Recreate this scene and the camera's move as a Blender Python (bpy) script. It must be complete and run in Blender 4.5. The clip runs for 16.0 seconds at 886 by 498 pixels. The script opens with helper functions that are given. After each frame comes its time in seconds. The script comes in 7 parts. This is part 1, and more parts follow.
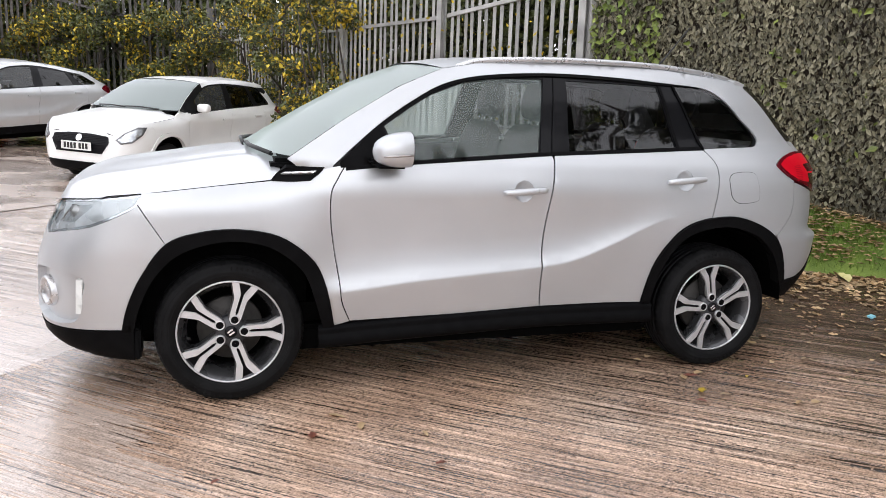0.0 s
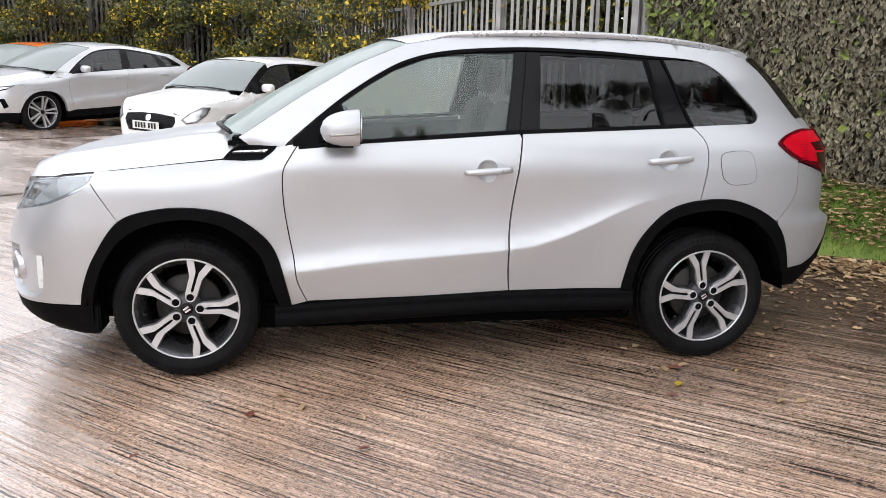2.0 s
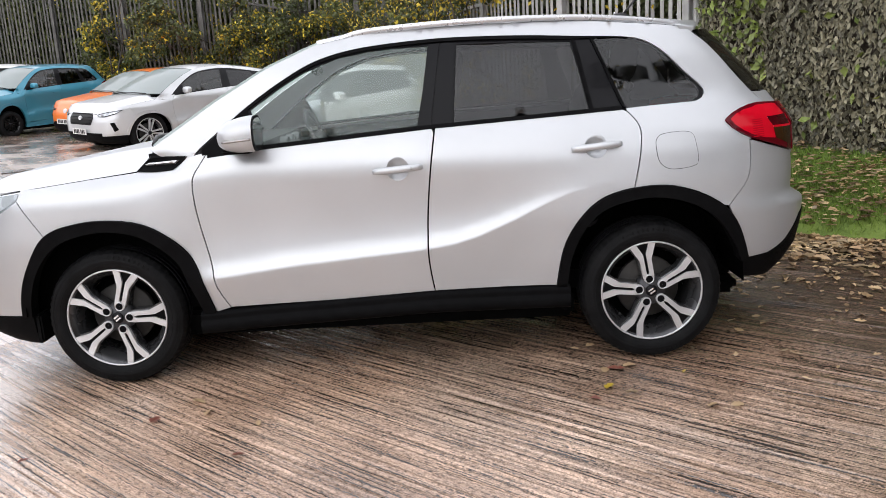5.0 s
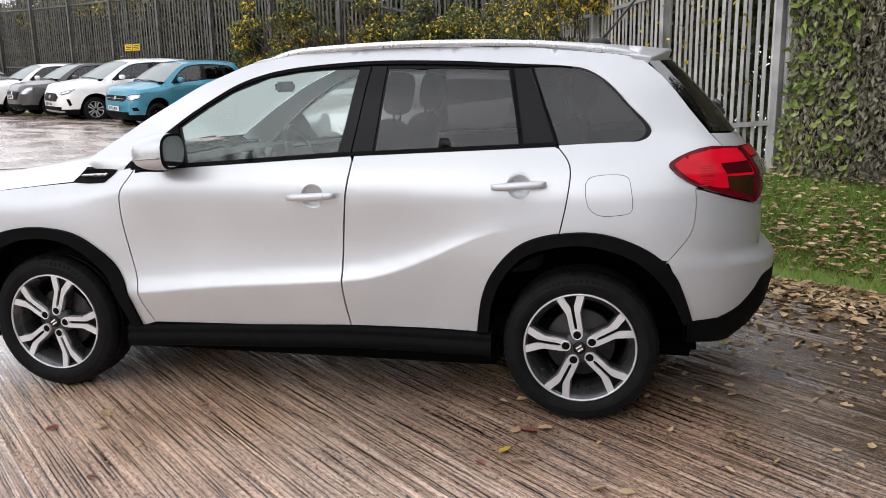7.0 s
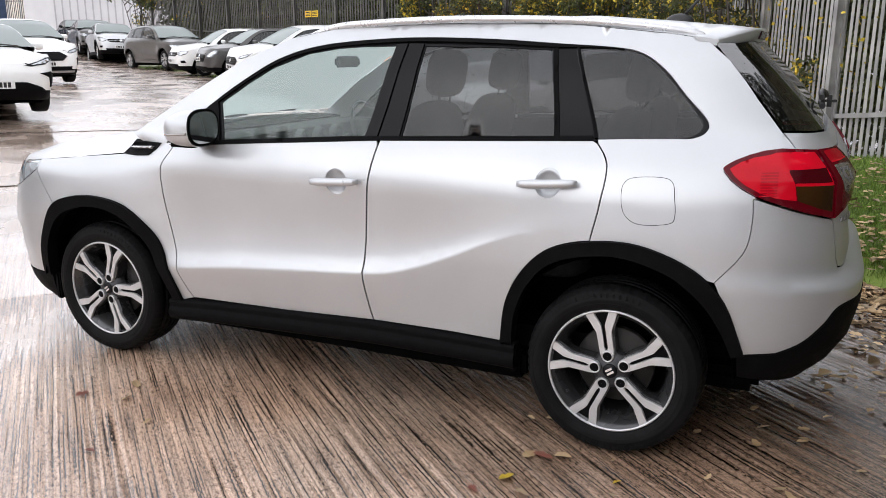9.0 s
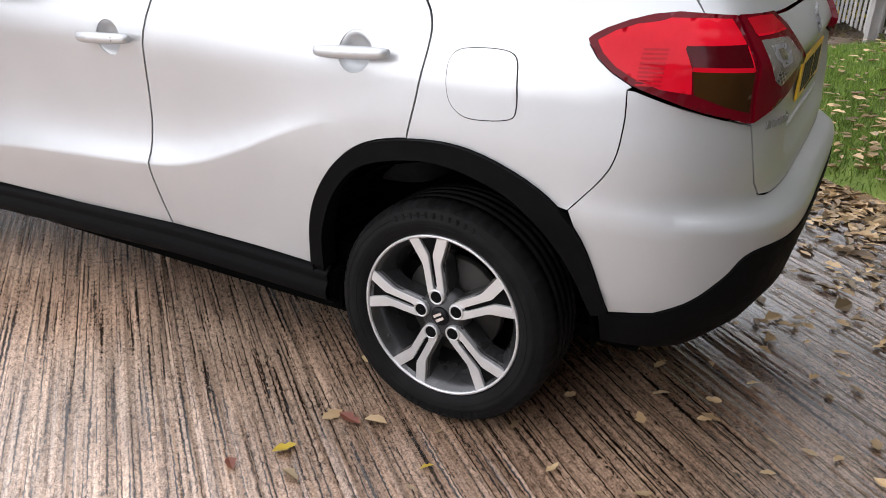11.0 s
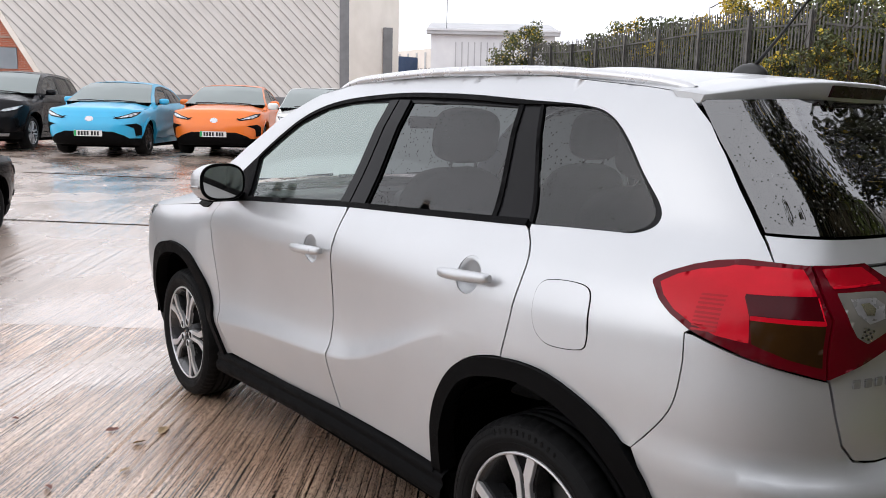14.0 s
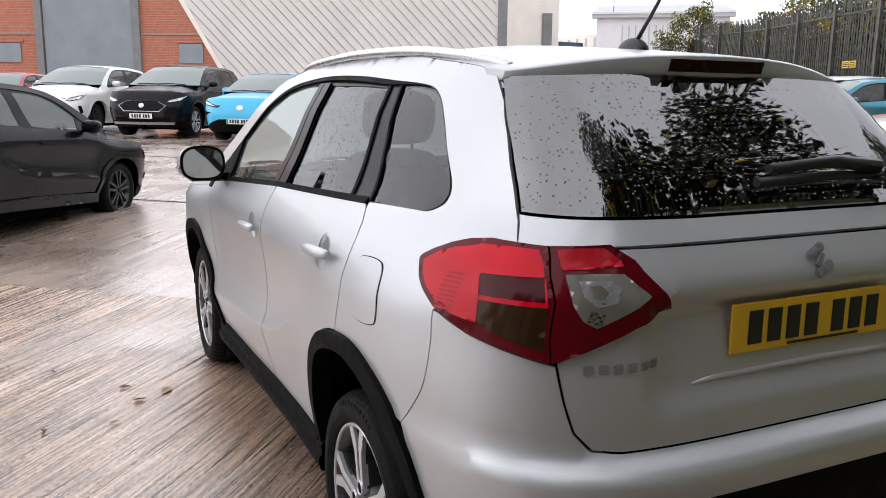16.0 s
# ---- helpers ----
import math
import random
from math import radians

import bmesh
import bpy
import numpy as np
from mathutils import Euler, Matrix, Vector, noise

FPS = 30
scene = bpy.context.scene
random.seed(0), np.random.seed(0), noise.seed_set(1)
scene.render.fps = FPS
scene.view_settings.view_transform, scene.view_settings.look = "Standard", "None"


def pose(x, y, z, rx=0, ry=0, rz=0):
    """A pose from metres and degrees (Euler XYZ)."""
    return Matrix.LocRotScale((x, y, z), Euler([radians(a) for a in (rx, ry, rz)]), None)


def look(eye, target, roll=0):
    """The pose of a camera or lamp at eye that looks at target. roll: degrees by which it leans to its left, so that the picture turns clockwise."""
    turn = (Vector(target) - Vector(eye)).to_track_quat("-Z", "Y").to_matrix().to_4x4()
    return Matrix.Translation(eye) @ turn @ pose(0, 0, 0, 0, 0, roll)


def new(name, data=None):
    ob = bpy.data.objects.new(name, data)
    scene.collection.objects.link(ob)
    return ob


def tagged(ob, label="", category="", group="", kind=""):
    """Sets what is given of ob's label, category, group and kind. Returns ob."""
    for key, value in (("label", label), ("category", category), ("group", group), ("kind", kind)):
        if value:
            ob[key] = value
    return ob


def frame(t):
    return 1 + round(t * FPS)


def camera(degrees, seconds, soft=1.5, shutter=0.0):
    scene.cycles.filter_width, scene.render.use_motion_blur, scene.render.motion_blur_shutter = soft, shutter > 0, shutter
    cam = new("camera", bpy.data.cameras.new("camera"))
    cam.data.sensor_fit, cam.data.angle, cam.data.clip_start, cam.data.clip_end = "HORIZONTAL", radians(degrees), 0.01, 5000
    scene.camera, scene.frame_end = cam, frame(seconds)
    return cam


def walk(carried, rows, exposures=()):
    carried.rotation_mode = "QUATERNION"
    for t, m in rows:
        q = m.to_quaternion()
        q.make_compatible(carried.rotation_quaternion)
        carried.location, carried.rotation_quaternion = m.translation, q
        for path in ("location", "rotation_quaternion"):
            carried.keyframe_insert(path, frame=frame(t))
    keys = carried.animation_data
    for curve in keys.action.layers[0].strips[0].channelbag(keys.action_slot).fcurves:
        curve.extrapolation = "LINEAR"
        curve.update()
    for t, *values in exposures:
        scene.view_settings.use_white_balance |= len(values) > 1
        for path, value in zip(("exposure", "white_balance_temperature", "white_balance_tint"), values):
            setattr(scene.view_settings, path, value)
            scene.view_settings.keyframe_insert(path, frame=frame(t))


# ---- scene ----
cam = camera(57.8, 16.0, soft=0.65, shutter=0.1)
PATH = [
    (0, (-1.377, -4.395, 1.396), (-0.796, -2.519, 1.019), 2.0),
    (0.5, (-1.205, -4.356, 1.401), (-0.688, -2.465, 1.009), 2.3),
    (1, (-1.07, -4.286, 1.394), (-0.618, -2.384, 0.974), 2.4),
    (1.5, (-0.917, -4.314, 1.398), (-0.523, -2.402, 0.962), 2.1),
    (2, (-0.698, -4.451, 1.405), (-0.371, -2.527, 0.97), 1.3),
    (2.5, (-0.554, -4.498, 1.426), (-0.283, -2.562, 1.003), 0.2),
    (3, (-0.414, -4.426, 1.417), (-0.198, -2.481, 1.003), -0.9),
    (3.5, (-0.284, -4.36, 1.426), (-0.122, -2.409, 1.016), -1.9),
    (4, (-0.102, -4.409, 1.413), (-0.005, -2.455, 0.998), -2.8),
    (4.5, (0.148, -4.476, 1.408), (0.177, -2.522, 0.982), -3.4),
    (5, (0.352, -4.433, 1.375), (0.32, -2.481, 0.941), -3.2),
    (5.2, (0.465, -4.396, 1.384), (0.409, -2.446, 0.944), -3.0),
    (7.3, (1.43, -4.039, 1.462), (0.951, -2.142, 1.05), -0.8),
    (7.5, (1.459, -4.008, 1.485), (0.933, -2.125, 1.064), -0.7),
    (8, (1.636, -3.877, 1.501), (0.986, -2.035, 1.07), -0.4),
    (8.5, (1.743, -3.783, 1.469), (1.002, -1.976, 1.039), -0.0),
    (9, (1.845, -3.597, 1.473), (1.034, -1.834, 0.991), 0.1),
    (9.5, (1.961, -3.405, 1.462), (1.121, -1.673, 0.918), 0.5),
    (10, (2.153, -3.149, 1.423), (1.325, -1.44, 0.795), 1.2),
    (10.2, (2.198, -3.032, 1.426), (1.372, -1.34, 0.753), 1.5),
    (12.5, (2.069, -1.974, 1.168), (1.022, -0.52, 0.279), 3.3),
    (13, (2.341, -2.093, 1.246), (1.062, -0.72, 0.553), 3.2),
    (13.5, (2.618, -2.209, 1.461), (1.12, -0.954, 1.037), 2.0),
    (14, (2.675, -2.269, 1.444), (1.125, -1.049, 1.117), 1.3),
    (14.5, (2.75, -2.242, 1.429), (1.178, -1.049, 1.107), 0.4),
    (15, (2.94, -2.028, 1.417), (1.291, -0.942, 1.1), 0.4),
    (15.5, (3.101, -1.808, 1.431), (1.37, -0.862, 1.101), 0.6),
    (16, (3.195, -1.533, 1.439), (1.424, -0.678, 1.075), 0.6),
]
walk(cam, [(t, look(eye, target, roll)) for t, eye, target, roll in PATH],
     [(0, 0.72), (5.2, 0.66), (7.3, 0.60), (10.2, 0.72), (12.3, 1.3), (13.0, 1.2), (13.5, 0.80), (14.2, 0.40), (16, 0.54)])

# ---- light: overcast daylight ----
world = bpy.data.worlds.new("world")
scene.world = world
world.use_nodes = True
wn, wl = world.node_tree.nodes, world.node_tree.links
sky = wn.new("ShaderNodeTexSky")
sky.sky_type, sky.sun_disc = "NISHITA", False
sky.sun_elevation, sky.sun_rotation = radians(32), radians(200)
sky.air_density, sky.dust_density = 1.0, 4.0
grey = wn.new("ShaderNodeHueSaturation")
grey.inputs["Saturation"].default_value, grey.inputs["Value"].default_value = 0.16, 0.12
wl.new(sky.outputs["Color"], grey.inputs["Color"])
# cloud deck: brighter towards the zenith, with soft lumps
tex = wn.new("ShaderNodeTexCoord")
axes = wn.new("ShaderNodeSeparateXYZ")
wl.new(tex.outputs["Generated"], axes.inputs["Vector"])
lift = wn.new("ShaderNodeMapRange")
lift.inputs["To Min"].default_value, lift.inputs["To Max"].default_value = 1.30, 1.02
wl.new(axes.outputs["Z"], lift.inputs["Value"])
lump = wn.new("ShaderNodeTexNoise")
lump.inputs["Scale"].default_value, lump.inputs["Detail"].default_value = 2.2, 4
wl.new(tex.outputs["Generated"], lump.inputs["Vector"])
soft_lump = wn.new("ShaderNodeMapRange")
soft_lump.inputs["To Min"].default_value, soft_lump.inputs["To Max"].default_value = 0.78, 1.22
wl.new(lump.outputs["Fac"], soft_lump.inputs["Value"])
deck = wn.new("ShaderNodeMath")
deck.operation = "MULTIPLY"
wl.new(lift.outputs["Result"], deck.inputs[0])
wl.new(soft_lump.outputs["Result"], deck.inputs[1])
tintc = wn.new("ShaderNodeHueSaturation")
tintc.inputs["Color"].default_value = (0.955, 0.97, 1.06, 1)
wl.new(deck.outputs[0], tintc.inputs["Value"])
both = wn.new("ShaderNodeMix")
both.data_type = "RGBA"
both.inputs["Factor"].default_value = 0.85
wl.new(grey.outputs["Color"], both.inputs["A"])
wl.new(tintc.outputs["Color"], both.inputs["B"])
wl.new(both.outputs["Result"], wn["Background"].inputs["Color"])
wn["Background"].inputs["Strength"].default_value = 1.0
sun_data = bpy.data.lights.new("sun", "SUN")
sun_data.energy, sun_data.angle, sun_data.color = 0.5, radians(150), (1.0, 0.97, 0.93)
sun = new("sun", sun_data)
sun.matrix_world = look((0, 0, 30), (6, 9, 0))

# ---- materials ----
def mat(name, col, col2=None, scale=8.0, rough=0.5, rough2=None, metal=0.0, bump=0.0, bscale=60.0, coat=0.0, spec=0.5,
        detail=6.0, island=0.0, stretch=None, fine=None, rand=0.0):
    """A surface whose colour and roughness wander between two values, with a fine relief."""
    m = bpy.data.materials.new(name)
    m.use_nodes = True
    n, l = m.node_tree.nodes, m.node_tree.links
    b = n["Principled BSDF"]
    b.inputs["Metallic"].default_value = metal
    b.inputs["Coat Weight"].default_value = coat
    b.inputs["Coat Roughness"].default_value = 0.06
    b.inputs["Specular IOR Level"].default_value = spec
    tc = n.new("ShaderNodeTexCoord")
    src = tc.outputs["Object"]
    if stretch:
        mp = n.new("ShaderNodeMapping")
        mp.inputs["Scale"].default_value = stretch
        l.new(src, mp.inputs["Vector"])
        src = mp.outputs["Vector"]
    nz = n.new("ShaderNodeTexNoise")
    nz.inputs["Scale"].default_value, nz.inputs["Detail"].default_value = scale, detail
    l.new(src, nz.inputs["Vector"])
    fac = nz.outputs["Fac"]
    ramp = n.new("ShaderNodeValToRGB")
    ramp.color_ramp.elements[0].position, ramp.color_ramp.elements[1].position = 0.32, 0.68
    ramp.color_ramp.elements[0].color = (*col, 1)
    ramp.color_ramp.elements[1].color = (*(col2 or col), 1)
    l.new(fac, ramp.inputs["Fac"])
    out = ramp.outputs["Color"]
    if island or rand:
        hsv = n.new("ShaderNodeHueSaturation")
        mr = n.new("ShaderNodeMapRange")
        w = island or rand
        mr.inputs["To Min"].default_value, mr.inputs["To Max"].default_value = 1 - w, 1 + w
        if island:
            g = n.new("ShaderNodeNewGeometry")
            l.new(g.outputs["Random Per Island"], mr.inputs["Value"])
        else:
            g = n.new("ShaderNodeObjectInfo")
            l.new(g.outputs["Random"], mr.inputs["Value"])
        l.new(mr.outputs["Result"], hsv.inputs["Value"])
        l.new(out, hsv.inputs["Color"])
        out = hsv.outputs["Color"]
    l.new(out, b.inputs["Base Color"])
    if rough2 is not None:
        mr2 = n.new("ShaderNodeMapRange")
        mr2.inputs["From Min"].default_value, mr2.inputs["From Max"].default_value = 0.35, 0.65
        mr2.inputs["To Min"].default_value, mr2.inputs["To Max"].default_value = rough, rough2
        l.new(fac, mr2.inputs["Value"])
        l.new(mr2.outputs["Result"], b.inputs["Roughness"])
    else:
        b.inputs["Roughness"].default_value = rough
    if bump:
        nb = n.new("ShaderNodeTexNoise")
        nb.inputs["Scale"].default_value, nb.inputs["Detail"].default_value = bscale, 4
        l.new(src, nb.inputs["Vector"])
        bp = n.new("ShaderNodeBump")
        bp.inputs["Strength"].default_value, bp.inputs["Distance"].default_value = bump, 0.01
        l.new(nb.outputs["Fac"], bp.inputs["Height"])
        l.new(bp.outputs["Normal"], b.inputs["Normal"])
    return m


def drops(n, l, scale=160.0, size=0.22, keep=0.35):
    """Height of scattered rain drops: round beads in some cells of a cellular pattern."""
    tc = n.new("ShaderNodeTexCoord")
    v = n.new("ShaderNodeTexVoronoi")
    v.inputs["Scale"].default_value = scale
    l.new(tc.outputs["Object"], v.inputs["Vector"])
    near = n.new("ShaderNodeMapRange")
    near.interpolation_type = "SMOOTHSTEP"
    near.inputs["From Min"].default_value, near.inputs["From Max"].default_value = size, size * 0.4
    l.new(v.outputs["Distance"], near.inputs["Value"])
    sep = n.new("ShaderNodeSeparateColor")
    l.new(v.outputs["Color"], sep.inputs["Color"])
    some = n.new("ShaderNodeMath")
    some.operation = "LESS_THAN"
    some.inputs[1].default_value = keep
    l.new(sep.outputs["Red"], some.inputs[0])
    mul = n.new("ShaderNodeMath")
    mul.operation = "MULTIPLY"
    l.new(near.outputs["Result"], mul.inputs[0])
    l.new(some.outputs[0], mul.inputs[1])
    return mul.outputs[0]


def paint(name, col, metal=0.0, rough=0.35, wet=0.25, flake=0.06, coat=0.7, spec=0.5):
    """Car paint: fine flakes under a clear coat, with rain beads on it."""
    m = bpy.data.materials.new(name)
    m.use_nodes = True
    n, l = m.node_tree.nodes, m.node_tree.links
    b = n["Principled BSDF"]
    tc = n.new("ShaderNodeTexCoord")
    nz = n.new("ShaderNodeTexNoise")
    nz.inputs["Scale"].default_value, nz.inputs["Detail"].default_value = 900, 2
    l.new(tc.outputs["Object"], nz.inputs["Vector"])
    big = n.new("ShaderNodeTexNoise")
    big.inputs["Scale"].default_value, big.inputs["Detail"].default_value = 3.0, 5
    l.new(tc.outputs["Object"], big.inputs["Vector"])
    add = n.new("ShaderNodeMath")
    add.operation = "ADD"
    l.new(nz.outputs["Fac"], add.inputs[0])
    l.new(big.outputs["Fac"], add.inputs[1])
    mr = n.new("ShaderNodeMapRange")
    mr.inputs["From Min"].default_value, mr.inputs["From Max"].default_value = 0.6, 1.4
    mr.inputs["To Min"].default_value, mr.inputs["To Max"].default_value = 1 - flake, 1 + flake
    l.new(add.outputs[0], mr.inputs["Value"])
    mix = n.new("ShaderNodeHueSaturation")
    mix.inputs["Color"].default_value = (*col, 1)
    l.new(mr.outputs["Result"], mix.inputs["Value"])
    l.new(mix.outputs["Color"], b.inputs["Base Color"])
    b.inputs["Metallic"].default_value, b.inputs["Roughness"].default_value = metal, rough
    b.inputs["Coat Weight"].default_value, b.inputs["Coat Roughness"].default_value = coat, 0.04
    b.inputs["Specular IOR Level"].default_value = spec
    if wet:
        h = drops(n, l, 120, 0.3, wet)
        bp = n.new("ShaderNodeBump")
        bp.inputs["Strength"].default_value, bp.inputs["Distance"].default_value = 0.7, 0.002
        l.new(h, bp.inputs["Height"])
        l.new(bp.outputs["Normal"], b.inputs["Coat Normal"])
    return m


def glass(name, tint, gloss=0.02, wet=0.5, scale=130.0, haze=0.0, through_haze=0.0, haze_col=(0.75, 0.78, 0.76), ior=1.55):
    """A thin pane: it lets tinted light through and mirrors by Fresnel, with rain beads on it."""
    m = bpy.data.materials.new(name)
    m.use_nodes = True
    n, l = m.node_tree.nodes, m.node_tree.links
    n.remove(n["Principled BSDF"])
    tr = n.new("ShaderNodeBsdfTransparent")
    tr.inputs["Color"].default_value = (*tint, 1)
    gl = n.new("ShaderNodeBsdfGlossy")
    gl.inputs["Roughness"].default_value = gloss
    fr = n.new("ShaderNodeFresnel")
    fr.inputs["IOR"].default_value = ior
    mx = n.new("ShaderNodeMixShader")
    l.new(fr.outputs["Fac"], mx.inputs["Fac"])
    l.new(tr.outputs[0], mx.inputs[1])
    l.new(gl.outputs[0], mx.inputs[2])
    last = mx
    if wet:
        h = drops(n, l, scale, 0.3, wet)
        bp = n.new("ShaderNodeBump")
        bp.inputs["Strength"].default_value, bp.inputs["Distance"].default_value = 0.6, 0.002
        l.new(h, bp.inputs["Height"])
        l.new(bp.outputs["Normal"], gl.inputs["Normal"])
        l.new(bp.outputs["Normal"], fr.inputs["Normal"])
        bead = n.new("ShaderNodeBsdfDiffuse")
        bead.inputs["Color"].default_value = (0.03, 0.03, 0.03, 1)
        k = n.new("ShaderNodeMath")
        k.operation = "MULTIPLY"
        k.inputs[1].default_value = 0.75
        l.new(h, k.inputs[0])
        m2 = n.new("ShaderNodeMixShader")
        l.new(k.outputs[0], m2.inputs["Fac"])
        l.new(mx.outputs[0], m2.inputs[1])
        l.new(bead.outputs[0], m2.inputs[2])
        last = m2
    if haze:
        df = n.new("ShaderNodeBsdfDiffuse")
        df.inputs["Color"].default_value = (*haze_col, 1)
        if through_haze:
            # a wet, misted pane scatters the daylight inwards too
            tl_ = n.new("ShaderNodeBsdfTranslucent")
            tl_.inputs["Color"].default_value = (*haze_col, 1)
            m4 = n.new("ShaderNodeMixShader")
            m4.inputs["Fac"].default_value = through_haze
            l.new(df.outputs[0], m4.inputs[1])
            l.new(tl_.outputs[0], m4.inputs[2])
            df = m4
        m3 = n.new("ShaderNodeMixShader")
        m3.inputs["Fac"].default_value = haze
        l.new(last.outputs[0], m3.inputs[1])
        l.new(df.outputs[0], m3.inputs[2])
        last = m3
    l.new(last.outputs[0], n["Material Output"].inputs["Surface"])
    return m


SILVER = paint("silver_pearl_paint", (0.54, 0.552, 0.567), metal=0.5, rough=0.36, wet=0.5, coat=0.35)
WHITE = paint("white_paint", (0.82, 0.82, 0.80), 0.0, 0.4)
GREYSILVER = paint("grey_silver_paint", (0.60, 0.61, 0.62), 0.35, 0.34)
ORANGE = paint("orange_paint", (0.85, 0.19, 0.015), 0.1, 0.4)
SKYBLUE = paint("sky_blue_paint", (0.03, 0.42, 0.70), 0.1, 0.4)
TEAL = paint("teal_paint", (0.04, 0.24, 0.34), 0.3, 0.35)
BLACK = paint("black_paint", (0.006, 0.006, 0.007), 0.0, 0.25, coat=0.22, spec=0.1)
GRAPHITE = paint("graphite_paint", (0.075, 0.073, 0.071), 0.4, 0.32, coat=0.7, spec=0.4)
RED = paint("red_paint", (0.45, 0.015, 0.02), 0.0, 0.35)
PLASTIC = mat("black_textured_plastic", (0.0035, 0.0035, 0.0039), (0.006, 0.006, 0.0064), 20, 0.5, 0.65, bump=0.15, bscale=900, spec=0.04)
GLOSSBLACK = paint("gloss_black_trim", (0.006, 0.006, 0.007), 0.0, 0.3, wet=0.5, coat=0.12, spec=0.08)
RUBBER = mat("tyre_rubber", (0.006, 0.006, 0.0063), (0.012, 0.012, 0.0125), 14, 0.45, 0.65, bump=0.2, bscale=250, spec=0.07)
# Near-black for hollows, gaps and undersides: their deep shade is put into the colour.
DARK = mat("hollow_shade_black", (0.0015, 0.0015, 0.0015), (0.003, 0.003, 0.003), 8, 0.9, spec=0.02)
ALLOY = mat("machined_alloy", (0.66, 0.66, 0.67), (0.56, 0.56, 0.57), 8, 0.28, 0.38, metal=0.6)
ALLOYGREY = mat("grey_alloy", (0.035, 0.035, 0.038), (0.055, 0.055, 0.058), 12, 0.3, 0.4, metal=0.4)
RIMGREY = mat("satin_grey_rim_paint", (0.05, 0.05, 0.052), (0.085, 0.085, 0.088), 9, 0.2, 0.3, metal=0.6, coat=0.3)
ALLOYSIDE = mat("mid_grey_alloy", (0.13, 0.13, 0.135), (0.18, 0.18, 0.185), 8, 0.3, 0.38, metal=0.6)
STEEL = mat("brake_steel", (0.03, 0.028, 0.026), (0.06, 0.056, 0.052), 30, 0.5, 0.7, metal=0.6)
CHROME = mat("chrome", (0.75, 0.75, 0.76), None, 10, 0.08, 0.12, metal=1.0)
SATIN = mat("satin_silver_trim", (0.62, 0.62, 0.63), (0.55, 0.55, 0.56), 30, 0.25, 0.35, metal=0.7, coat=0.5)
CLEARGLASS = glass("clear_window_glass", (0.90, 0.95, 0.93), wet=0.0, haze=0.13, through_haze=0.3, haze_col=(0.62, 0.74, 0.70))
MISTGLASS = glass("misted_window_glass", (0.86, 0.92, 0.90), wet=0.0, haze=0.38, through_haze=0.55, haze_col=(0.70, 0.79, 0.77))
SCREENGLASS = glass("wet_windscreen_glass", (0.78, 0.88, 0.82), wet=0.25, scale=180, haze=0.62, through_haze=0.5, haze_col=(0.78, 0.88, 0.84))
TINTGLASS = glass("privacy_glass", (0.24, 0.24, 0.25), wet=0.5, scale=100, ior=1.62)
TINTPLAIN = glass("dry_privacy_glass", (0.30, 0.30, 0.31), wet=0.0)
REARGLASS = glass("rear_screen_glass", (0.08, 0.08, 0.09), wet=0.35, scale=110, ior=2.8)
CARGLASS = glass("parked_car_glass", (0.16, 0.18, 0.17), wet=0.0, haze=0.04)
PARKEDSIDE = glass("wet_parked_side_glass", (0.42, 0.46, 0.45), wet=0.0, haze=0.16, haze_col=(0.66, 0.72, 0.70))
# Wet windscreens: the diffuse haze stands in for the sky they would reflect.
PARKEDSCREEN = glass("sky_hazed_parked_windscreen", (0.5, 0.56, 0.54), wet=0.0, haze=0.34, haze_col=(0.62, 0.70, 0.68))
DARKGLASS = glass("parked_car_privacy_glass", (0.05, 0.05, 0.055), wet=0.0)
LENS = glass("clear_lens", (0.9, 0.93, 0.94), wet=0.0)
REDLENS = mat("dark_red_lens_body", (0.12, 0.0015, 0.007), (0.085, 0.001, 0.005), 6, 0.12, 0.15, spec=0.14, coat=0.15)
REDBRIGHT = mat("bright_red_lens", (0.66, 0.004, 0.02), (0.48, 0.003, 0.013), 6, 0.12, 0.15, spec=0.14, coat=0.12)
REDRIB = mat("ribbed_red_lens", (0.42, 0.004, 0.013), (0.34, 0.003, 0.011), 6, 0.12, 0.15, spec=0.14, coat=0.15)
REDDARK = mat("smoked_red_lens", (0.06, 0.001, 0.004), (0.04, 0.001, 0.003), 10, 0.12, 0.15, spec=0.14, coat=0.12)
BADGE = mat("worn_badge_metal", (0.32, 0.32, 0.33), (0.25, 0.25, 0.26), 40, 0.25, 0.35, metal=0.35)
PAPER = mat("white_paper", (0.82, 0.84, 0.82), (0.76, 0.78, 0.76), 8, 0.7)
HEADGLASS = mat("parked_headlight", (0.62, 0.65, 0.67), (0.25, 0.27, 0.29), 14, 0.1, 0.25, metal=0.5, coat=1.0)
AMBERLENS = mat("dark_amber_lens", (0.040, 0.017, 0.004), (0.026, 0.011, 0.003), 8, 0.12, 0.15, spec=0.14, coat=0.12)
CLEARLAMP = mat("clear_lamp_reflector", (0.40, 0.385, 0.37), (0.30, 0.285, 0.275), 12, 0.12, 0.25, metal=0.6, coat=1.0)
REFLECTOR = mat("headlamp_reflector", (0.88, 0.89, 0.90), (0.62, 0.66, 0.69), 16, 0.1, 0.25, metal=0.7, coat=1.0)
HEADSHROUD = mat("grey_headlamp_shroud", (0.58, 0.59, 0.60), (0.74, 0.75, 0.76), 14, 0.2, 0.35, metal=0.3)
FABRIC = mat("black_seat_fabric", (0.02, 0.02, 0.022), (0.035, 0.035, 0.037), 30, 0.85, bump=0.3, bscale=500)
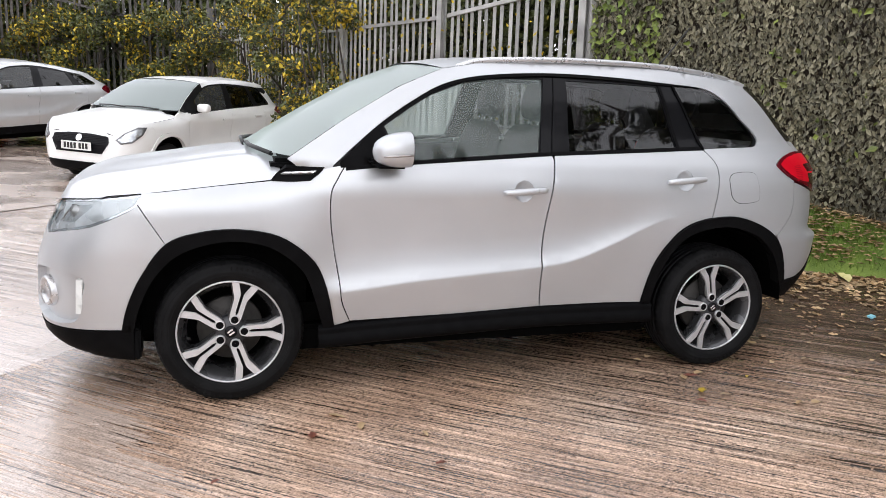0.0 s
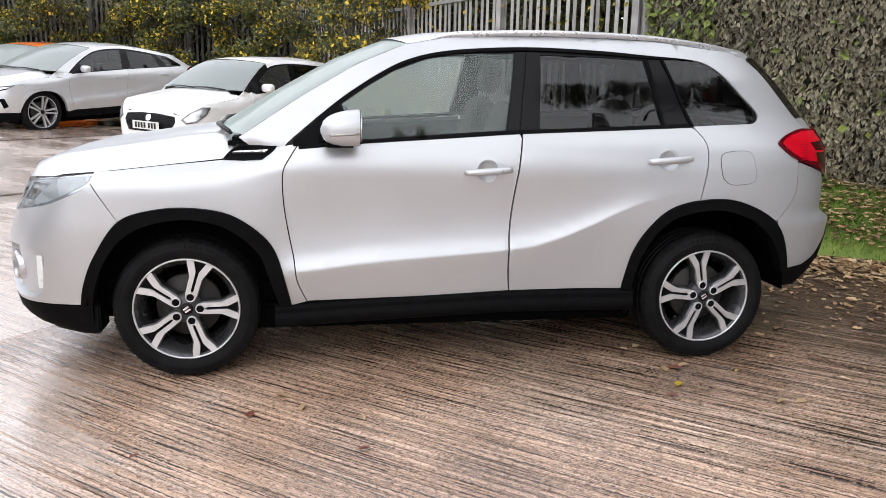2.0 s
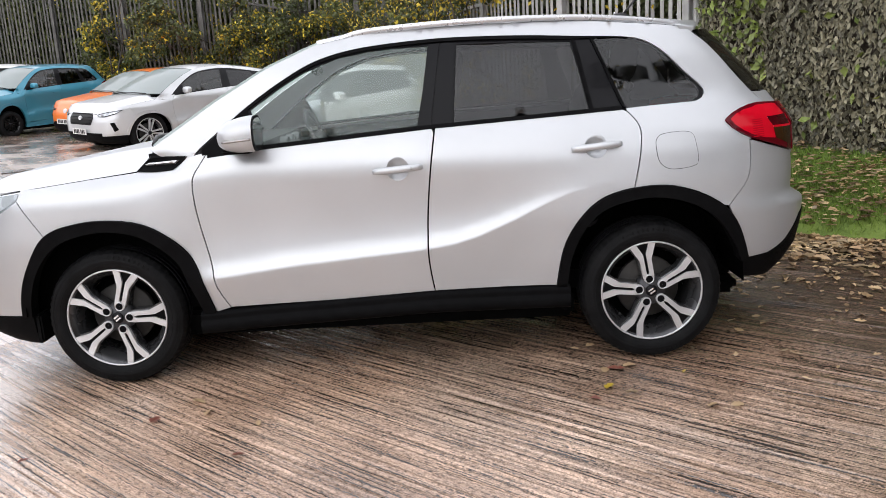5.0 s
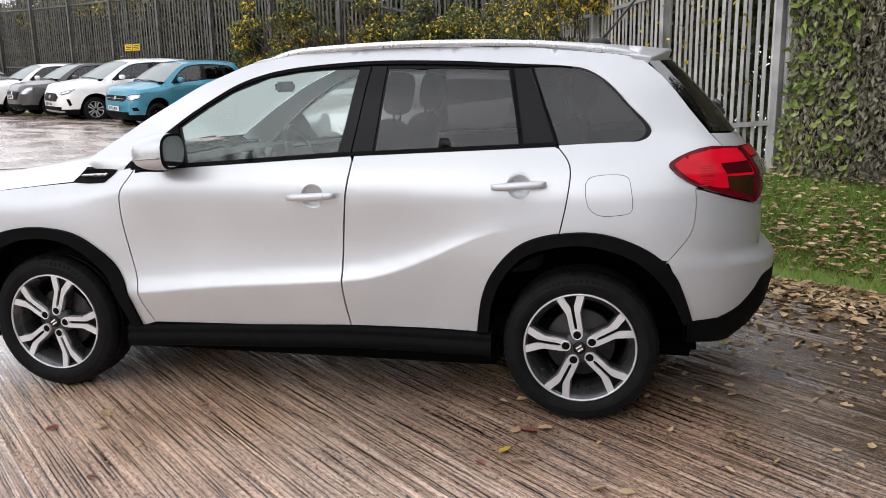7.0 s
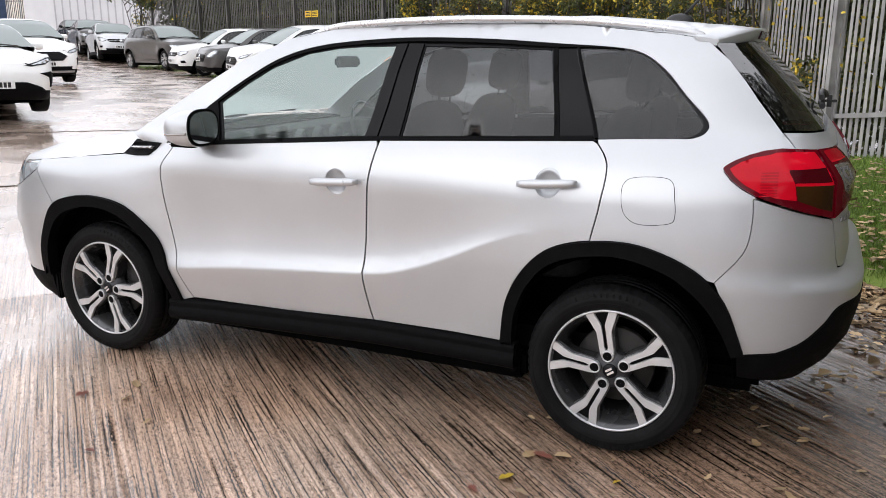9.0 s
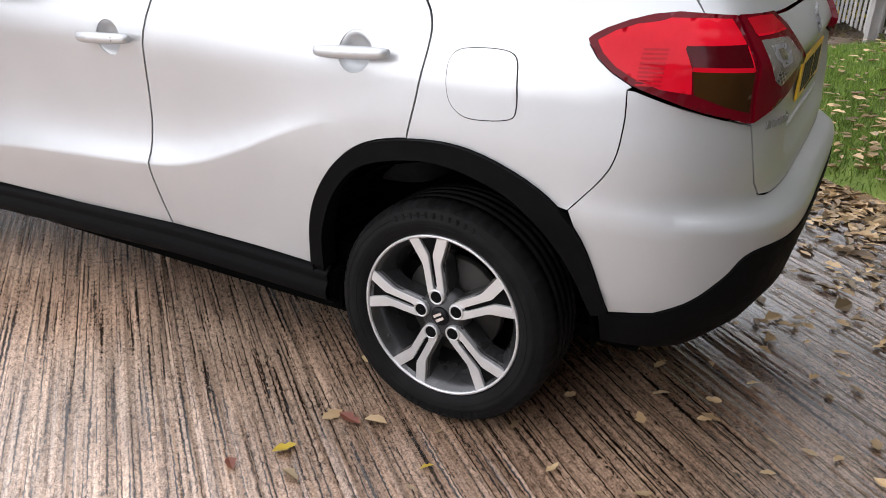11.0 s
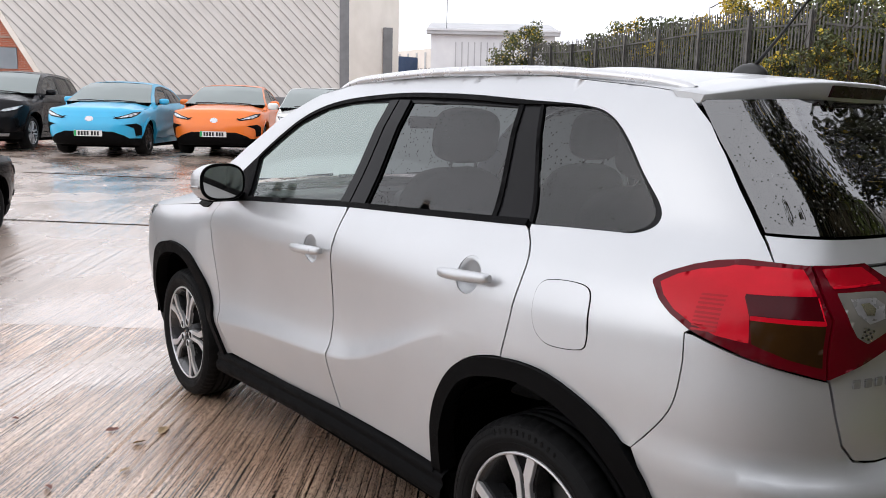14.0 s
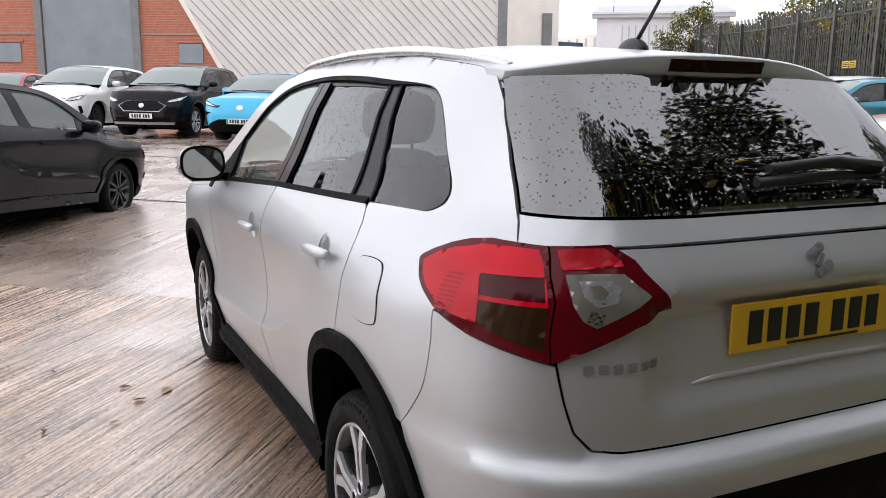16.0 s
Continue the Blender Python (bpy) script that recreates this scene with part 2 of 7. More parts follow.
CABIN = mat("grey_cabin_plastic", (0.05, 0.05, 0.053), (0.07, 0.07, 0.073), 20, 0.6)
PLATEYELLOW = mat("yellow_plate", (0.80, 0.50, 0.03), (0.72, 0.44, 0.03), 12, 0.3, 0.4)
PLATEWHITE = mat("white_plate", (0.78, 0.78, 0.76), (0.7, 0.7, 0.68), 12, 0.35)
INK = mat("black_ink", (0.01, 0.01, 0.01), None, 10, 0.5)
PLATEGREEN = mat("green_flash", (0.02, 0.40, 0.12), None, 10, 0.4)
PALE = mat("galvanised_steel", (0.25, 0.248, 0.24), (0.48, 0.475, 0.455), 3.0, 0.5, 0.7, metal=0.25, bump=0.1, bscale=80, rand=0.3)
# Galvanised steel in a darker tone, for the far fences.
FARPALE = mat("dark_galvanised_steel", (0.065, 0.061, 0.057), (0.14, 0.133, 0.124), 3.0, 0.5, 0.7, metal=0.2, rand=0.25)
GRASSM = mat("mossy_grass", (0.095, 0.15, 0.022), (0.18, 0.25, 0.042), 5, 0.8, bump=0.6, bscale=60)
BLADE = mat("grass_blades", (0.105, 0.18, 0.02), (0.20, 0.295, 0.045), 6, 0.6, island=0.5)
IVYBACK = mat("dark_brown_backing", (0.03, 0.022, 0.015), (0.06, 0.045, 0.03), 7, 0.8, bump=0.5, bscale=40)
DEADLEAF = mat("fallen_leaves", (0.24, 0.145, 0.068), (0.50, 0.37, 0.21), 3, 0.5, island=0.6)
REDLEAF = mat("red_fallen_leaf", (0.13, 0.03, 0.02), (0.20, 0.075, 0.04), 20, 0.5)
YELLOWLEAF = mat("yellow_fallen_leaf", (0.52, 0.36, 0.02), (0.34, 0.24, 0.04), 20, 0.5)
PALELEAF = mat("pale_yellow_leaf", (0.66, 0.58, 0.24), (0.74, 0.68, 0.36), 20, 0.5)
LITTERBLUE = mat("pale_blue_plastic", (0.25, 0.62, 0.74), (0.35, 0.70, 0.80), 20, 0.35)
IVY = mat("hanging_ivy_leaves", (0.10, 0.093, 0.062), (0.25, 0.23, 0.15), 0.9, 0.55, island=0.65)
IVYGREEN = mat("green_ivy_leaves", (0.09, 0.14, 0.03), (0.24, 0.28, 0.06), 2, 0.5, island=0.5)
LEAFGREEN = mat("autumn_green_leaves", (0.030, 0.043, 0.012), (0.105, 0.118, 0.026), 1.2, 0.5, island=0.5)
# Darker copy of the green leaves: the shade of backlit crowns put into the colour.
BACKLITLEAF = mat("backlit_tree_leaves", (0.014, 0.018, 0.006), (0.045, 0.05, 0.014), 1.0, 0.6, island=0.5)
LEAFYELLOW = mat("autumn_yellow_leaves", (0.58, 0.40, 0.02), (0.42, 0.34, 0.035), 1.5, 0.5, island=0.45)
BARK = mat("bark", (0.035, 0.028, 0.022), (0.08, 0.065, 0.05), 14, 0.8, bump=0.5, bscale=60)
# Darker copy of the cladding grey: the shade along its seams put into the colour.
CLADLINE = mat("cladding_seam_shade", (0.30, 0.29, 0.27), (0.36, 0.345, 0.325), 0.8, 0.6)
CLAD = mat("grey_profiled_cladding", (0.64, 0.61, 0.575), (0.72, 0.69, 0.655), 0.6, 0.5, 0.65, rand=0.05)
CREAM = mat("cream_render", (0.74, 0.68, 0.61), (0.82, 0.76, 0.69), 1.0, 0.7)
GREYTRIM = mat("dark_grey_trim", (0.16, 0.16, 0.165), (0.2, 0.2, 0.205), 3, 0.5)
MORTAR = mat("mortar", (0.30, 0.2, 0.16), (0.36, 0.26, 0.21), 8, 0.9)
SHUTTER = mat("blue_grey_shutter", (0.20, 0.23, 0.255), (0.25, 0.275, 0.30), 1.0, 0.5)
SHEDWHITE = mat("white_shed_cladding", (0.66, 0.66, 0.68), (0.74, 0.74, 0.75), 1.0, 0.6)
ROOFGREY = mat("grey_roof_sheet", (0.42, 0.42, 0.43), (0.5, 0.5, 0.51), 1.0, 0.6)
SIGNYELLOW = mat("yellow_sign", (0.75, 0.50, 0.01), (0.68, 0.45, 0.01), 6, 0.5)
MIRRORM = mat("mirror", (0.8, 0.8, 0.8), None, 10, 0.02, metal=1.0)
ANTENNA = mat("antenna_rubber", (0.012, 0.012, 0.012), None, 10, 0.45)


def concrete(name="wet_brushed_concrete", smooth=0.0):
    """Wet brushed concrete: tan and grey patches, film of water that makes it shine, pits and grit; smooth: 0 tamped to 1 floated."""
    m = bpy.data.materials.new(name)
    m.use_nodes = True
    n, l = m.node_tree.nodes, m.node_tree.links
    b = n["Principled BSDF"]
    tc = n.new("ShaderNodeTexCoord")
    mp = n.new("ShaderNodeMapping")
    mp.inputs["Rotation"].default_value = (0, 0, radians(-140.0))
    l.new(tc.outputs["Object"], mp.inputs["Vector"])

    def noise_tex(scale, detail, stretch=(1, 1, 1), warp_=0.0):
        st = n.new("ShaderNodeMapping")
        st.inputs["Scale"].default_value = stretch
        l.new(mp.outputs["Vector"], st.inputs["Vector"])
        t = n.new("ShaderNodeTexNoise")
        t.inputs["Scale"].default_value, t.inputs["Detail"].default_value = scale, detail
        if warp_:
            # a fine wander, so that long grooves get crumbled edges
            fine = n.new("ShaderNodeTexNoise")
            fine.inputs["Scale"].default_value, fine.inputs["Detail"].default_value = 55, 3
            l.new(mp.outputs["Vector"], fine.inputs["Vector"])
            off_ = n.new("ShaderNodeVectorMath")
            off_.operation = "MULTIPLY_ADD"
            off_.inputs[1].default_value = (warp_, warp_, 0)
            l.new(fine.outputs["Color"], off_.inputs[0])
            l.new(st.outputs["Vector"], off_.inputs[2])
            l.new(off_.outputs["Vector"], t.inputs["Vector"])
        else:
            l.new(st.outputs["Vector"], t.inputs["Vector"])
        return t.outputs["Fac"]

    def ramp(fac, stops):
        r = n.new("ShaderNodeValToRGB")
        e = r.color_ramp.elements
        while len(e) < len(stops):
            e.new(0.5)
        for q, (pos, c) in zip(e, stops):
            q.position, q.color = pos, (*c, 1)
        l.new(fac, r.inputs["Fac"])
        return r.outputs["Color"]

    def mix(kind, f, a, c):
        x = n.new("ShaderNodeMix")
        x.data_type, x.blend_type = "RGBA", kind
        x.inputs["Factor"].default_value = f
        l.new(a, x.inputs["A"])
        l.new(c, x.inputs["B"])
        return x.outputs["Result"]

    wide_ = noise_tex(0.9, 7) if not smooth else noise_tex(0.5, 7, (0.6, 1.5, 1))
    patch = ramp(wide_, [(0.3, (0.27, 0.18, 0.13)), (0.5, (0.52, 0.375, 0.285)), (0.72, (0.72, 0.575, 0.47))] if not smooth else [(0.3, (0.26, 0.195, 0.16)), (0.5, (0.50, 0.395, 0.33)), (0.72, (0.66, 0.55, 0.48))])
    streak = ramp(noise_tex(9, 4, (0.15, 4.0, 1)), [(0.34, (0.68, 0.66, 0.64)), (0.5, (0.95, 0.93, 0.91)), (0.68, (1.22, 1.19, 1.16))])
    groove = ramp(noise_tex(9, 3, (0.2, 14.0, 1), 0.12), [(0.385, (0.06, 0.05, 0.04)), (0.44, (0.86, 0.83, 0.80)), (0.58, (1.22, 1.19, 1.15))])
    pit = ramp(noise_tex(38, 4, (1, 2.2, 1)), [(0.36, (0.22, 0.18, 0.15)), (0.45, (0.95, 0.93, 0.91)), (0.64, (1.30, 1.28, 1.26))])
    grit = ramp(noise_tex(170, 2), [(0.36, (0.35, 0.32, 0.3)), (0.5, (1, 1, 1)), (0.66, (1.5, 1.47, 1.45))])
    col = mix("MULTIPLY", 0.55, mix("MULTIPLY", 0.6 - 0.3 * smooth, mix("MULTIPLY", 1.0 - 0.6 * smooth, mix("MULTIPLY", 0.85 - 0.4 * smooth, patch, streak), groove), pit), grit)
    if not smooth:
        # ragged darkening from the grass verge: tree shade put into the colour, with damp dirt and moss
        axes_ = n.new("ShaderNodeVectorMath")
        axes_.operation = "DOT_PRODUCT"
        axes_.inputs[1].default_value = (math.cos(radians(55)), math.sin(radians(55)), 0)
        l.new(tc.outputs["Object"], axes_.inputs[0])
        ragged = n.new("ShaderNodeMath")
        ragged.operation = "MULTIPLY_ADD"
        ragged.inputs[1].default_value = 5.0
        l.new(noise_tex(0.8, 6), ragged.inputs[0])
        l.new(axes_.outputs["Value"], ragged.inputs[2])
        verge_shade_dirt = n.new("ShaderNodeMapRange")
        verge_shade_dirt.interpolation_type = "SMOOTHSTEP"
        verge_shade_dirt.inputs["From Min"].default_value, verge_shade_dirt.inputs["From Max"].default_value = 1.1, 3.7
        verge_shade_dirt.inputs["To Max"].default_value = 0.95
        l.new(ragged.outputs[0], verge_shade_dirt.inputs["Value"])
        shade_dirt_mix = n.new("ShaderNodeMix")
        shade_dirt_mix.data_type, shade_dirt_mix.blend_type = "RGBA", "MULTIPLY"
        l.new(verge_shade_dirt.outputs["Result"], shade_dirt_mix.inputs["Factor"])
        l.new(col, shade_dirt_mix.inputs["A"])
        shade_dirt_mix.inputs["B"].default_value = (0.20, 0.185, 0.172, 1)
        col = shade_dirt_mix.outputs["Result"]
    l.new(col, b.inputs["Base Color"])
    rr = n.new("ShaderNodeMapRange")
    rr.inputs["From Min"].default_value, rr.inputs["From Max"].default_value = 0.35, 0.62
    rr.inputs["To Min"].default_value, rr.inputs["To Max"].default_value = 0.05 + 0.07 * smooth, 0.24 + 0.10 * smooth
    l.new(noise_tex(1.4, 5), rr.inputs["Value"])
    l.new(rr.outputs["Result"], b.inputs["Roughness"])
    hh = n.new("ShaderNodeMath")
    hh.operation = "MULTIPLY_ADD"
    hh.inputs[1].default_value = 0.6
    l.new(noise_tex(9, 3, (0.2, 14.0, 1), 0.12), hh.inputs[0])
    g2 = n.new("ShaderNodeMath")
    g2.operation = "MULTIPLY"
    g2.inputs[1].default_value = 0.45
    l.new(noise_tex(120, 4), g2.inputs[0])
    l.new(g2.outputs[0], hh.inputs[2])
    bp = n.new("ShaderNodeBump")
    bp.inputs["Strength"].default_value, bp.inputs["Distance"].default_value = 0.6 - 0.4 * smooth, 0.008
    l.new(hh.outputs[0], bp.inputs["Height"])
    l.new(bp.outputs["Normal"], b.inputs["Normal"])
    b.inputs["Specular IOR Level"].default_value = 0.5
    b.inputs["Coat Weight"].default_value, b.inputs["Coat IOR"].default_value = 1.0, 1.7
    l.new(rr.outputs["Result"], b.inputs["Coat Roughness"])
    l.new(bp.outputs["Normal"], b.inputs["Coat Normal"])
    return m


RIB = 145.0
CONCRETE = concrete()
FLOATED = concrete("wet_floated_concrete", 1.0)

DARKRED = mat("dark_red_lens", (0.02, 0.002, 0.003), (0.014, 0.001, 0.002), 30, 0.2, 0.3, spec=0.15)
# ---- helpers of this scene ----
from mathutils.geometry import delaunay_2d_cdt


def part(name, bm, material, parent=None, label=""):
    """Links a bmesh as one mesh object under a thing or a part."""
    me = bpy.data.meshes.new(name)
    bm.to_mesh(me)
    bm.free()
    me.materials.append(material)
    ob = new(name, me)
    ob.parent = parent
    return tagged(ob, label)


def pydata(name, verts, faces, material, parent=None, label="", smooth=False):
    me = bpy.data.meshes.new(name)
    me.from_pydata(verts, [], faces)
    me.materials.append(material)
    if smooth:
        me.shade_smooth()
    ob = new(name, me)
    ob.parent = parent
    return tagged(ob, label)


def empty(name, label, category, group="", m=None):
    ob = new(name)
    if m is not None:
        ob.matrix_world = m
    return tagged(ob, label, category, group)


def box(bm, x0, x1, y0, y1, z0, z1, bevel=0.0, m=None):
    """Adds a box, its edges rounded, to a bmesh."""
    made = bmesh.ops.create_cube(bm, size=1)["verts"]
    bmesh.ops.scale(bm, vec=(x1 - x0, y1 - y0, z1 - z0), verts=made)
    bmesh.ops.translate(bm, vec=((x0 + x1) / 2, (y0 + y1) / 2, (z0 + z1) / 2), verts=made)
    if bevel:
        edges = list({e for v in made for e in v.link_edges})
        made = bmesh.ops.bevel(bm, geom=edges, offset=bevel, segments=2, affect="EDGES")["verts"]
    if m is not None:
        bmesh.ops.transform(bm, matrix=m, verts=list({v for v in made if v.is_valid}))
    return bm


def boxm(*a, **k):
    return box(bmesh.new(), *a, **k)


def pillow(bm, hx, hy, hz, m, e=0.45, seg=28, rows=14):
    """Adds a soft, rounded cushion with half sizes hx, hy, hz; a small e makes it squarer."""
    curve = lambda c: math.copysign(abs(c) ** e, c)
    ring = []
    for i in range(1, rows):
        a = math.pi * (i / rows - 0.5)
        ca, sa = curve(math.cos(a)), curve(math.sin(a))
        ring.append([bm.verts.new(m @ Vector((hx * ca * curve(math.cos(2 * math.pi * k / seg)), hy * ca * curve(math.sin(2 * math.pi * k / seg)), hz * sa))) for k in range(seg)])
    ends = [bm.verts.new(m @ Vector((0, 0, -hz))), bm.verts.new(m @ Vector((0, 0, hz)))]
    for p, q in zip(ring, ring[1:]):
        for k in range(seg):
            bm.faces.new((p[k], p[(k + 1) % seg], q[(k + 1) % seg], q[k])).smooth = True
    for k in range(seg):
        bm.faces.new((ends[0], ring[0][(k + 1) % seg], ring[0][k])).smooth = True
        bm.faces.new((ends[1], ring[-1][k], ring[-1][(k + 1) % seg])).smooth = True
    return bm


def lathe(profile, seg=48):
    """A ring mesh turned round the y axis from (radius, y) pairs."""
    bm = bmesh.new()
    rows = []
    for r, y in profile:
        rows.append([bm.verts.new((r * math.cos(2 * math.pi * k / seg), y, r * math.sin(2 * math.pi * k / seg))) for k in range(seg)])
    for a, b in zip(rows, rows[1:]):
        for k in range(seg):
            f = bm.faces.new((a[k], a[(k + 1) % seg], b[(k + 1) % seg], b[k]))
            f.smooth = True
    return bm


def tube(points, radius, seg=8, bm=None, taper=1.0):
    bm = bm or bmesh.new()
    rows = []
    pts = [Vector(p) for p in points]
    for i, p in enumerate(pts):
        d = (pts[min(i + 1, len(pts) - 1)] - pts[max(i - 1, 0)]).normalized()
        q = d.to_track_quat("Z", "Y")
        r = radius * (1 + (taper - 1) * i / (len(pts) - 1))
        rows.append([bm.verts.new(p + q @ Vector((r * math.cos(2 * math.pi * k / seg), r * math.sin(2 * math.pi * k / seg), 0))) for k in range(seg)])
    for a, b in zip(rows, rows[1:]):
        for k in range(seg):
            bm.faces.new((a[k], a[(k + 1) % seg], b[(k + 1) % seg], b[k])).smooth = True
    bm.faces.new(rows[0][::-1])
    bm.faces.new(rows[-1])
    return bm


def prism(poly, d0, d1, to3, bevel=0.0):
    """A flat outline given depth; to3 turns (u, v, depth) into a place."""
    bm = bmesh.new()
    a = [bm.verts.new(to3(u, v, d0)) for u, v in poly]
    b = [bm.verts.new(to3(u, v, d1)) for u, v in poly]
    bm.faces.new(a)
    top = bm.faces.new(b[::-1])
    k = len(poly)
    for i in range(k):
        bm.faces.new((a[(i + 1) % k], a[i], b[i], b[(i + 1) % k]))
    bmesh.ops.recalc_face_normals(bm, faces=bm.faces)
    if bevel:
        bmesh.ops.bevel(bm, geom=list(top.edges), offset=bevel, segments=2, affect="EDGES")
    return bm


def smooth01(x):
    x = min(1.0, max(0.0, x))
    return x * x * (3 - 2 * x)


def lerp(x, pairs):
    return float(np.interp(x, [p[0] for p in pairs], [p[1] for p in pairs]))


def spline(pts, n=6, closed=False):
    """A smooth line through points."""
    out = []
    k = len(pts)
    span = range(k) if closed else range(k - 1)
    for i in span:
        p = [np.array(pts[(i + j) % k] if closed else pts[min(max(i + j, 0), k - 1)], float) for j in (-1, 0, 1, 2)]
        for s in range(n):
            t = s / n
            out.append(tuple(0.5 * (2 * p[1] + (p[2] - p[0]) * t + (2 * p[0] - 5 * p[1] + 4 * p[2] - p[3]) * t * t + (3 * p[1] - p[0] - 3 * p[2] + p[3]) * t ** 3)))
    if not closed:
        out.append(tuple(pts[-1]))
    return out


# ---- the shape of a car: plan outlines at each height ----
CONVEX = [(0.15, 0.76), (0.22, 0.795), (0.37, 0.822), (0.5, 0.852), (0.7, 0.876), (0.85, 0.878), (0.97, 0.868), (1.05, 0.845), (1.1, 0.822)]
WAIST = [(0.15, 0.76), (0.22, 0.795), (0.37, 0.816), (0.43, 0.832), (0.572, 0.8705), (0.58, 0.871), (0.588, 0.869), (0.615, 0.855), (0.655, 0.845), (0.72, 0.841), (0.80, 0.847), (0.85, 0.854), (0.95, 0.868), (1.0, 0.864), (1.05, 0.847), (1.1, 0.822)]
CABINW = [(1.12, 0.808), (1.15, 0.793), (1.25, 0.745), (1.4, 0.685), (1.5, 0.63), (1.57, 0.57), (1.62, 0.5)]
CREASE_PTS = [(-0.9, 0.49), (-0.72, 0.50), (-0.38, 0.538), (0.22, 0.585), (0.42, 0.622), (0.60, 0.69), (0.76, 0.765), (0.92, 0.825), (1.1, 0.862), (1.3, 0.88)]
CREASE = spline(CREASE_PTS, 8)
BONNETEDGE = [(-2.1, 0.90), (-1.9, 0.925), (-1.757, 0.932), (-1.53, 0.954), (-1.074, 1.003), (-0.74, 1.085), (-0.5, 1.1)]
REARX = [(0.15, 1.7), (0.3, 1.86), (0.34, 1.93), (0.4, 1.99), (0.487, 2.04), (0.6, 2.062), (0.688, 2.066), (0.702, 2.062), (0.716, 2.04), (0.735, 2.0), (0.8, 2.005), (0.9, 2.0), (1.0, 1.985), (1.05, 1.985),
         (1.09, 1.965), (1.15, 1.925), (1.2, 1.885), (1.31, 1.80), (1.42, 1.70), (1.52, 1.60), (1.62, 1.5)]
FRONTX = [(0.15, 1.62), (0.19, 1.87), (0.225, 2.0), (0.286, 2.075), (0.4, 2.105), (0.62, 2.095), (0.765, 2.045), (0.81, 2.02), (0.93, 1.96), (1.0, 1.9), (1.1, 1.7)]
ROOFEDGE = [(-1.0, 1.10), (-0.72, 1.283), (-0.47, 1.428), (-0.25, 1.52), (-0.03, 1.56), (0.4, 1.578), (0.98, 1.568), (1.36, 1.53), (1.5, 1.508)]
XB, XFB = 0.9, -1.3


def half_width(x, z):
    if z >= 1.1:
        w = lerp(z, [CONVEX[-1]] + CABINW)
    else:
        zc = lerp(x, CREASE)
        q = 0.15 + (z - 0.15) * 0.43 / (zc - 0.15) if z < zc else 0.58 + (z - zc) * 0.37 / (0.95 - zc) if z < 0.95 else z
        k = smooth01((x + 1.0) / 0.3) * (1 - smooth01((x - 0.25) / 0.85))
        w = lerp(z, CONVEX) * (1 - k) + lerp(q, WAIST) * k
    if x > 0.3 and z > 1.0:
        w -= lerp(z, [(1.0, 0.0), (1.14, 0.0133), (1.2, 0.035), (1.6, 0.035)]) * (x - 0.3) ** 2
    if x < -0.55 and z < 1.15:
        d = (z - lerp(x, BONNETEDGE) + 0.11) / 0.11
        if d > 0:
            w -= 0.045 * min(d, 1.3) ** 2 * smooth01((-0.55 - x) / 0.25) * (1 - smooth01((z - 1.01) / 0.09))
    return w


_rear, _front = {}, {}


def _table(z, rear):
    key = round(z, 3)
    store = _rear if rear else _front
    if key not in store:
        x0 = XB if rear else XFB
        end = lerp(z, REARX) if rear else -lerp(z, FRONTX)
        n = lerp(z, [(0.7, 5.0), (0.95, 5.0), (1.14, 6.0), (1.21, 8.0), (1.5, 8.0)]) if rear else 4.0
        w = half_width(x0, z)
        a = np.linspace(0, np.pi / 2, 240)
        u, v = np.sin(a) ** (2 / n), np.cos(a) ** (2 / n)
        x, y = x0 + (end - x0) * u, w * v
        if rear:
            wide = np.array([half_width(min(q, 1.3), z) if q < 1.3 or z <= 1.0 else half_width(q, z) for q in x])
            y = v * wide
            rec = 0.03 * np.clip((0.50 - np.abs(y)) / 0.06, 0, 1) * smooth01((z - 0.80) / 0.06) * (1 - smooth01((z - 1.035) / 0.012))
            x = x - rec
        arc = np.r_[0, np.cumsum(np.hypot(np.diff(x), np.diff(y)))]
        store[key] = (arc, x, y)
    return store[key]


def surface(s, z):
    """The place on the left flank at s metres along the car (round the corners too) and at height z."""
    if s > XB:
        arc, x, y = _table(z, True)
        d, flip = s - XB, 1
        if d > arc[-1]:
            d, flip = 2 * arc[-1] - d, -1
        yy, xx = float(np.interp(d, arc, y)), float(np.interp(d, arc, x))
        return Vector((xx, -flip * yy, z))
    if s < XFB:
        arc, x, y = _table(z, False)
        d, flip = XFB - s, 1
        if d > arc[-1]:
            d, flip = 2 * arc[-1] - d, -1
        return Vector((float(np.interp(d, arc, x)), -flip * float(np.interp(d, arc, y)), z))
    return Vector((s, -half_width(s, z), z))


def at_rear(y, z):
    """s of the place on the rear face at a given y."""
    arc, _, ys = _table(z, True)
    d = float(np.interp(abs(y), ys[::-1], arc[::-1]))
    return XB + (d if y <= 0 else 2 * arc[-1] - d), z


def at_x(x, z):
    """s of the place on the flank at a given x."""
    if x <= XB:
        return x, z
    arc, xs, _ = _table(z, True)
    return XB + float(np.interp(x, xs, arc)), z


def at_front(y, z):
    arc, _, ys = _table(z, False)
    d = float(np.interp(abs(y), ys[::-1], arc[::-1]))
    return XFB - (d if y <= 0 else 2 * arc[-1] - d), z


def inside(px, pz, poly):
    q = np.array(poly)
    hit = np.zeros(len(px), bool)
    for (x0, z0), (x1, z1) in zip(q, np.roll(q, -1, 0)):
        if z0 != z1:
            hit ^= ((z0 > pz) != (z1 > pz)) & (px < (x1 - x0) * (pz - z0) / (z1 - z0) + x0)
    return hit


